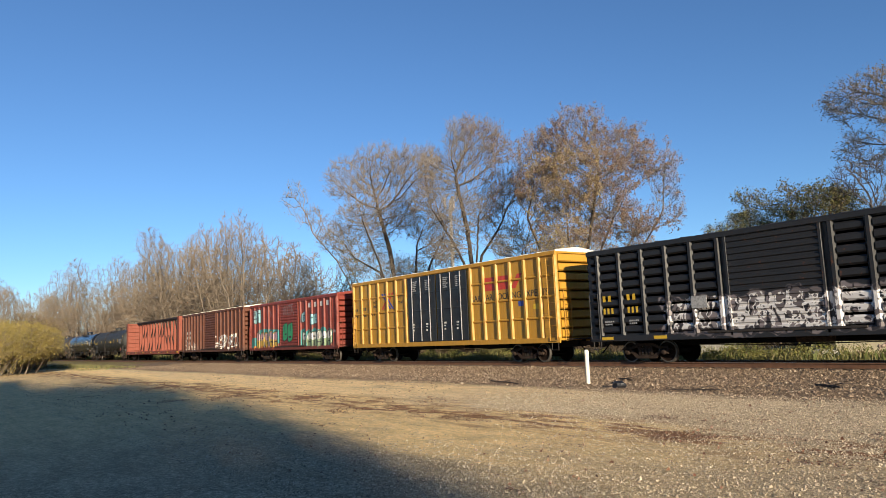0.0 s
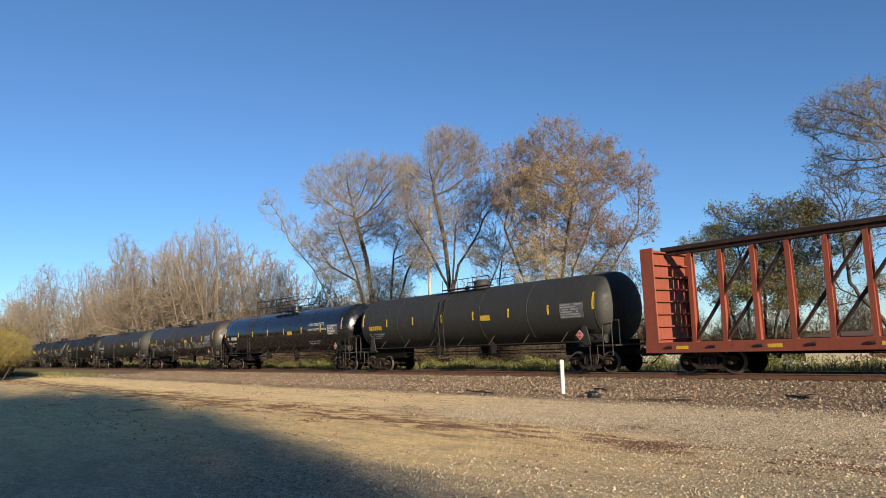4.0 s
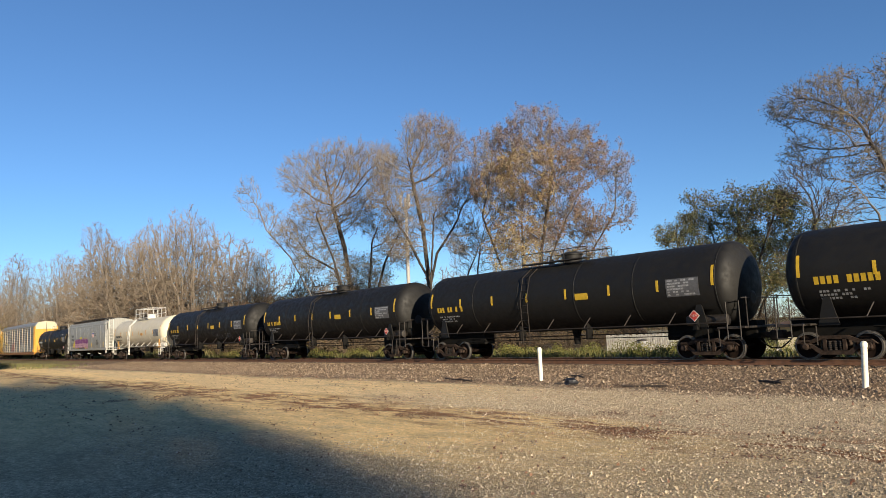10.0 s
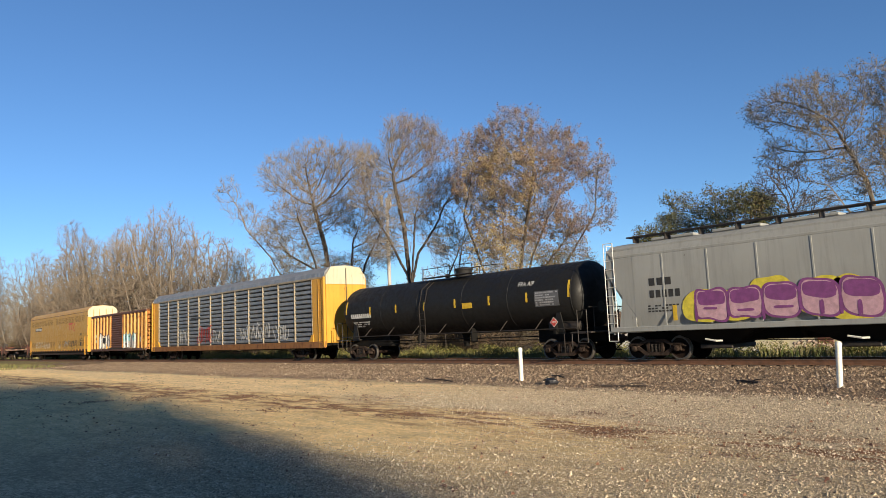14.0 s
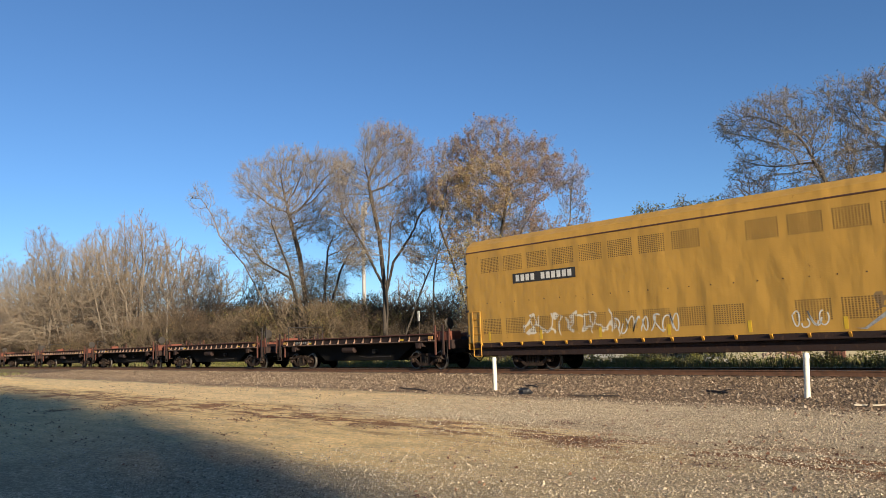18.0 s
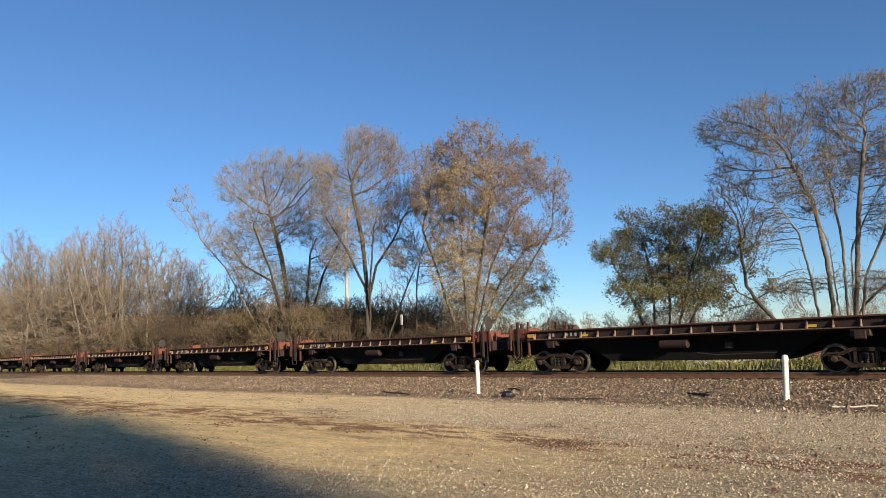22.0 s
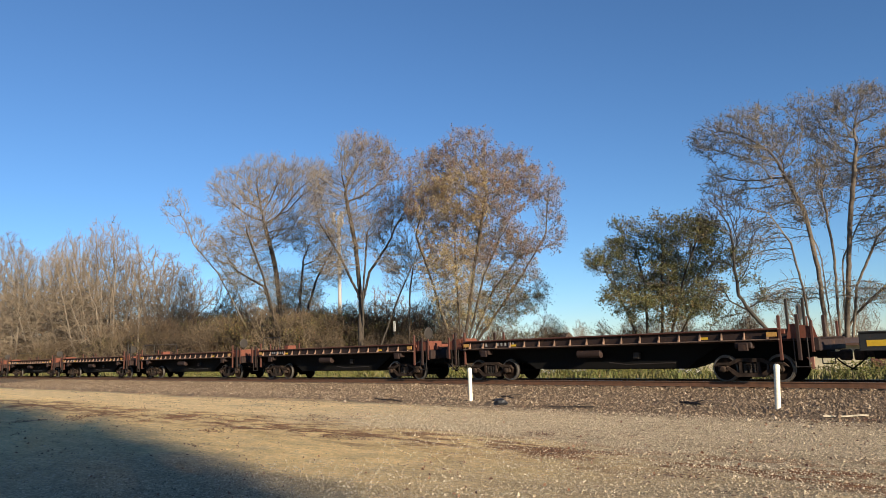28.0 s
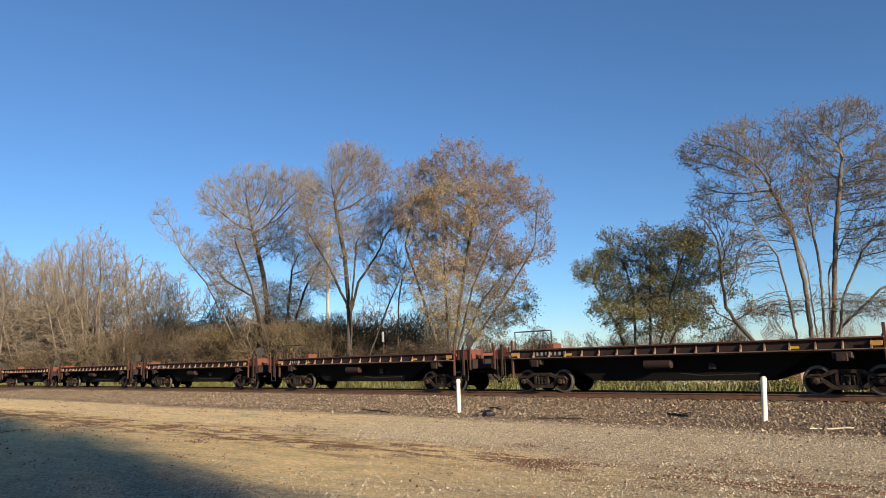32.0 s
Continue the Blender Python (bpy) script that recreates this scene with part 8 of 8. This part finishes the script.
kit = [flatcar(16.6, k) for k in range(4)]
used = set()
for i, (front, rear) in enumerate(zip(FLAT_ENDS, FLAT_ENDS[1:])):
    if i == 11:
        put(flat_black(15.8), rear, front)
        continue
    v = (0, 2, 1, 3, 2, 0, 1, 3, 0, 2, 3)[i % 11]
    if v not in used:
        used.add(v)
        put(kit[v], rear, front)
    else:
        put(copy_thing(kit[v], pose(0, 0, 0)), rear, front)

# how far the train has come, every four seconds
RUN = [(0, 0.0), (4, 85.11), (8, 170.22), (12, 255.89), (16, 342.68), (20, 429.50), (24, 515.24), (28, 600.94), (32, 687.63)]


# ---- small things by the track ----
for x, y in ((-15.75, 17.82), (-6.22, 18.45)):
    p = thing("marker_post", "white round plastic marker post standing in gravel", "marker post", "marker posts")
    p.location = (x, y, ground_height(x, y) - 0.02)
    p.rotation_euler = (0.0, radians(0.3 if x < -10 else 3.6), 0)
    part("tube", Shape().lathe([(0, 0.068), (1.0, 0.068)], "z", (0, 0, 0), 20), M["post"], p, smooth=True)
    part("cap", Shape().lathe([(0.98, 0.076), (1.06, 0.076), (1.10, 0.06), (1.12, 0.02)], "z", (0, 0, 0), 20), M["post"], p, smooth=True)

rs = random.Random(77)


def stick(name, label, a, b, r, material, category="stick"):
    a, b = Vector(a), Vector(b)
    pts = [a.lerp(b, k / 6) + Vector((rs.uniform(-0.02, 0.02), rs.uniform(-0.02, 0.02), rs.uniform(0, 0.02))) for k in range(7)]
    pts = [(p.x, p.y, ground_height(p.x, p.y) + r * 0.8 + max(0.0, p.z)) for p in pts]
    st = thing(name, label, category)
    part("wood", Shape().tube(pts, r, 6), material, st)
    side_pt = Vector(pts[3])
    if category == "branch":
        part("side_twig", Shape().tube([side_pt, side_pt + Vector((0.25, 0.1, 0.06)), side_pt + Vector((0.42, 0.32, 0.05))], r * 0.55, 5), material, st)


M["dead_wood"] = plain("dark_dead_wood", (0.045, 0.032, 0.024), 0.9, 0, 0.4, 6, 0.5)
M["pale_wood"] = plain("pale_split_wood", (0.55, 0.47, 0.35), 0.8, 0, 0.2, 6, 0.3)
M["dead_leaf"] = leaf_mat("brown_fallen_leaves", (0.16, 0.07, 0.04), (0.09, 0.045, 0.028), (0.24, 0.12, 0.07))
stick("fallen_branch", "thin twig lying among dead leaves on the gravel", (-11.9, 16.75, 0.0), (-10.5, 17.0, 0.02), 0.022, M["dead_wood"], "branch")
stick("fallen_branch", "dark stick lying on the brown ballast", (-15.95, 19.65, 0.0), (-14.9, 19.0, 0.02), 0.03, M["dead_wood"], "branch")
stick("fallen_branch", "dark stick lying on the brown ballast", (-9.15, 19.3, 0.0), (-8.25, 18.7, 0.02), 0.03, M["dead_wood"], "branch")
stick("fallen_branch", "weathered twig lying at the edge of the ballast", (-20.0, 17.3, 0.0), (-17.8, 16.6, 0.02), 0.025, M["dead_wood"], "branch")
stick("pale_stick", "pale split stick lying on grey gravel", (-4.75, 16.9, 0.0), (-4.0, 17.25, 0.02), 0.018, M["pale_wood"])
lump = thing("debris_lump", "dark crumpled lump of debris lying on the gravel", "debris")
lump.location = (-13.75, 16.9, 0.0)
M["black_rag"] = plain("black_crumpled_sheet", (0.012, 0.012, 0.014), 0.5, 0, 0.4, 8, 0.5)
part("lump", Shape().loft([[(0.20 * r * math.cos(a) * (1 + 0.3 * math.sin(3 * a + k)), 0.18 * r * math.sin(a) * (1 + 0.25 * math.sin(2 * a + 2 * k)), z) for a in [math.pi * j / 6 for j in range(12)]]
                           for k, (r, z) in enumerate(((1.0, -0.02), (1.12, 0.07), (0.85, 0.15), (0.5, 0.2)))]), M["black_rag"], lump)
part("splinter", Shape().tube([(-0.12, 0, 0.1), (-0.24, 0.05, 0.14), (-0.34, 0.05, 0.12)], 0.025, 5), M["dead_wood"], lump)
# fallen leaves gathered in low drifts, and single ones about the lot
def litter(name, label, n, xr, yr, density, size, material, seed):
    rs = np.random.RandomState(seed)
    x, y = rs.uniform(*xr, n), rs.uniform(*yr, n)
    keep = rs.uniform(0, 1, n) < np.array([density(a, b) for a, b in zip(x, y)])
    x, y = x[keep], y[keep]
    n = len(x)
    z = np.array([ground_height(a, b) for a, b in zip(x, y)]) + rs.uniform(0.008, 0.03, n)
    p = np.stack([x, y, z], 1)
    a = rs.normal(0, 1, (n, 3)) * (1, 1, 0.35)
    a /= np.linalg.norm(a, axis=1)[:, None]
    b = np.cross(a, rs.normal(0, 0.25, (n, 3)) + (0, 0, 1))
    b /= np.linalg.norm(b, axis=1)[:, None] + 1e-9
    s = rs.uniform(0.5, 1.2, n)[:, None] * size
    v = np.stack([p - a * s, p + b * s * 0.5, p + a * s, p - b * s * 0.5], 1)
    me = bpy.data.meshes.new(name)
    me.from_pydata(v.reshape(-1, 3).tolist(), [], (np.arange(4)[None] + (np.arange(n) * 4)[:, None]).tolist())
    me.materials.append(material)
    return tagged(new(name, me), label, "fallen leaves", kind="stuff")


def drift(x, y):
    """Leaves lie in ragged streaks along the lot, thickest in a lane half way to the track."""
    f = noise.noise((x * 0.35, y * 0.8, 4.0)) + 0.6 * noise.noise((x * 1.1, y * 2.2, 9.0)) + 0.45 * noise.noise((x * 4, y * 6, 2.0))
    lane = math.exp(-((y - 10.5 - 0.12 * (x + 14)) / 2.2) ** 2) + 0.8 * math.exp(-((y - 16.6) / 0.8) ** 2)
    return max(0.0, min(1.0, (f - 0.66 + 0.46 * lane) * 2.6))


litter("leaf_litter", "ragged drifts of brown fallen leaves on the gravel", 150000, (-34, 2), (4.5, 17.8), drift, 0.030, M["dead_leaf"], 21)
weeds("scattered_leaves", "single dead leaves scattered over the lot", 2600, (-40, 4), (4.0, 17.0), (0.01, 0.05), M["dead_leaf"], 22)
# beyond the track: a pole, a goal-like pipe frame, a marker, a far house
pole = thing("utility_pole", "slim pale wooden pole at the wood's edge", "pole")
pole.location = (-77.2, 33.0, 0)
part("shaft", Shape().lathe([(0, 0.10), (7.4, 0.07), (7.45, 0.02)], "z", (0, 0, 0), 10), M["bark_pale"], pole, smooth=True)
part("crossarm", Shape().cbox(-0.45, 0.45, -0.05, 0.05, 6.9, 7.0, 0.01), M["bark_pale"], pole)
marker = thing("utility_marker", "small white utility marker on a stake in the brush", "marker post")
marker.location = (-35.9, 33.0, 0)
part("stake", Shape().lathe([(0, 0.03), (3.1, 0.03)], "z", (0, 0, 0), 8), M["dead_wood"], marker)
part("plate", Shape().cbox(-0.11, 0.11, -0.04, 0.0, 3.05, 3.75, 0.02), M["fence_white"], marker)
house = thing("house", "far brown-roofed house beyond the open ground", "house")
part("wall", Shape().cbox(-63.2, -60.4, 90.0, 92.8, -0.1, 2.5, 0.03), M["tie"], house)
part("roof", Shape().extrude([(89.6, 2.4), (93.2, 2.4), (91.4, 3.6)], "x", -63.4, -60.2), M["tie"], house)


def motions():
    for car, middle in train:
        walk(car, [(t, pose(middle + run, TRACK_Y, RAIL_Z)) for t, run in RUN])


motions()
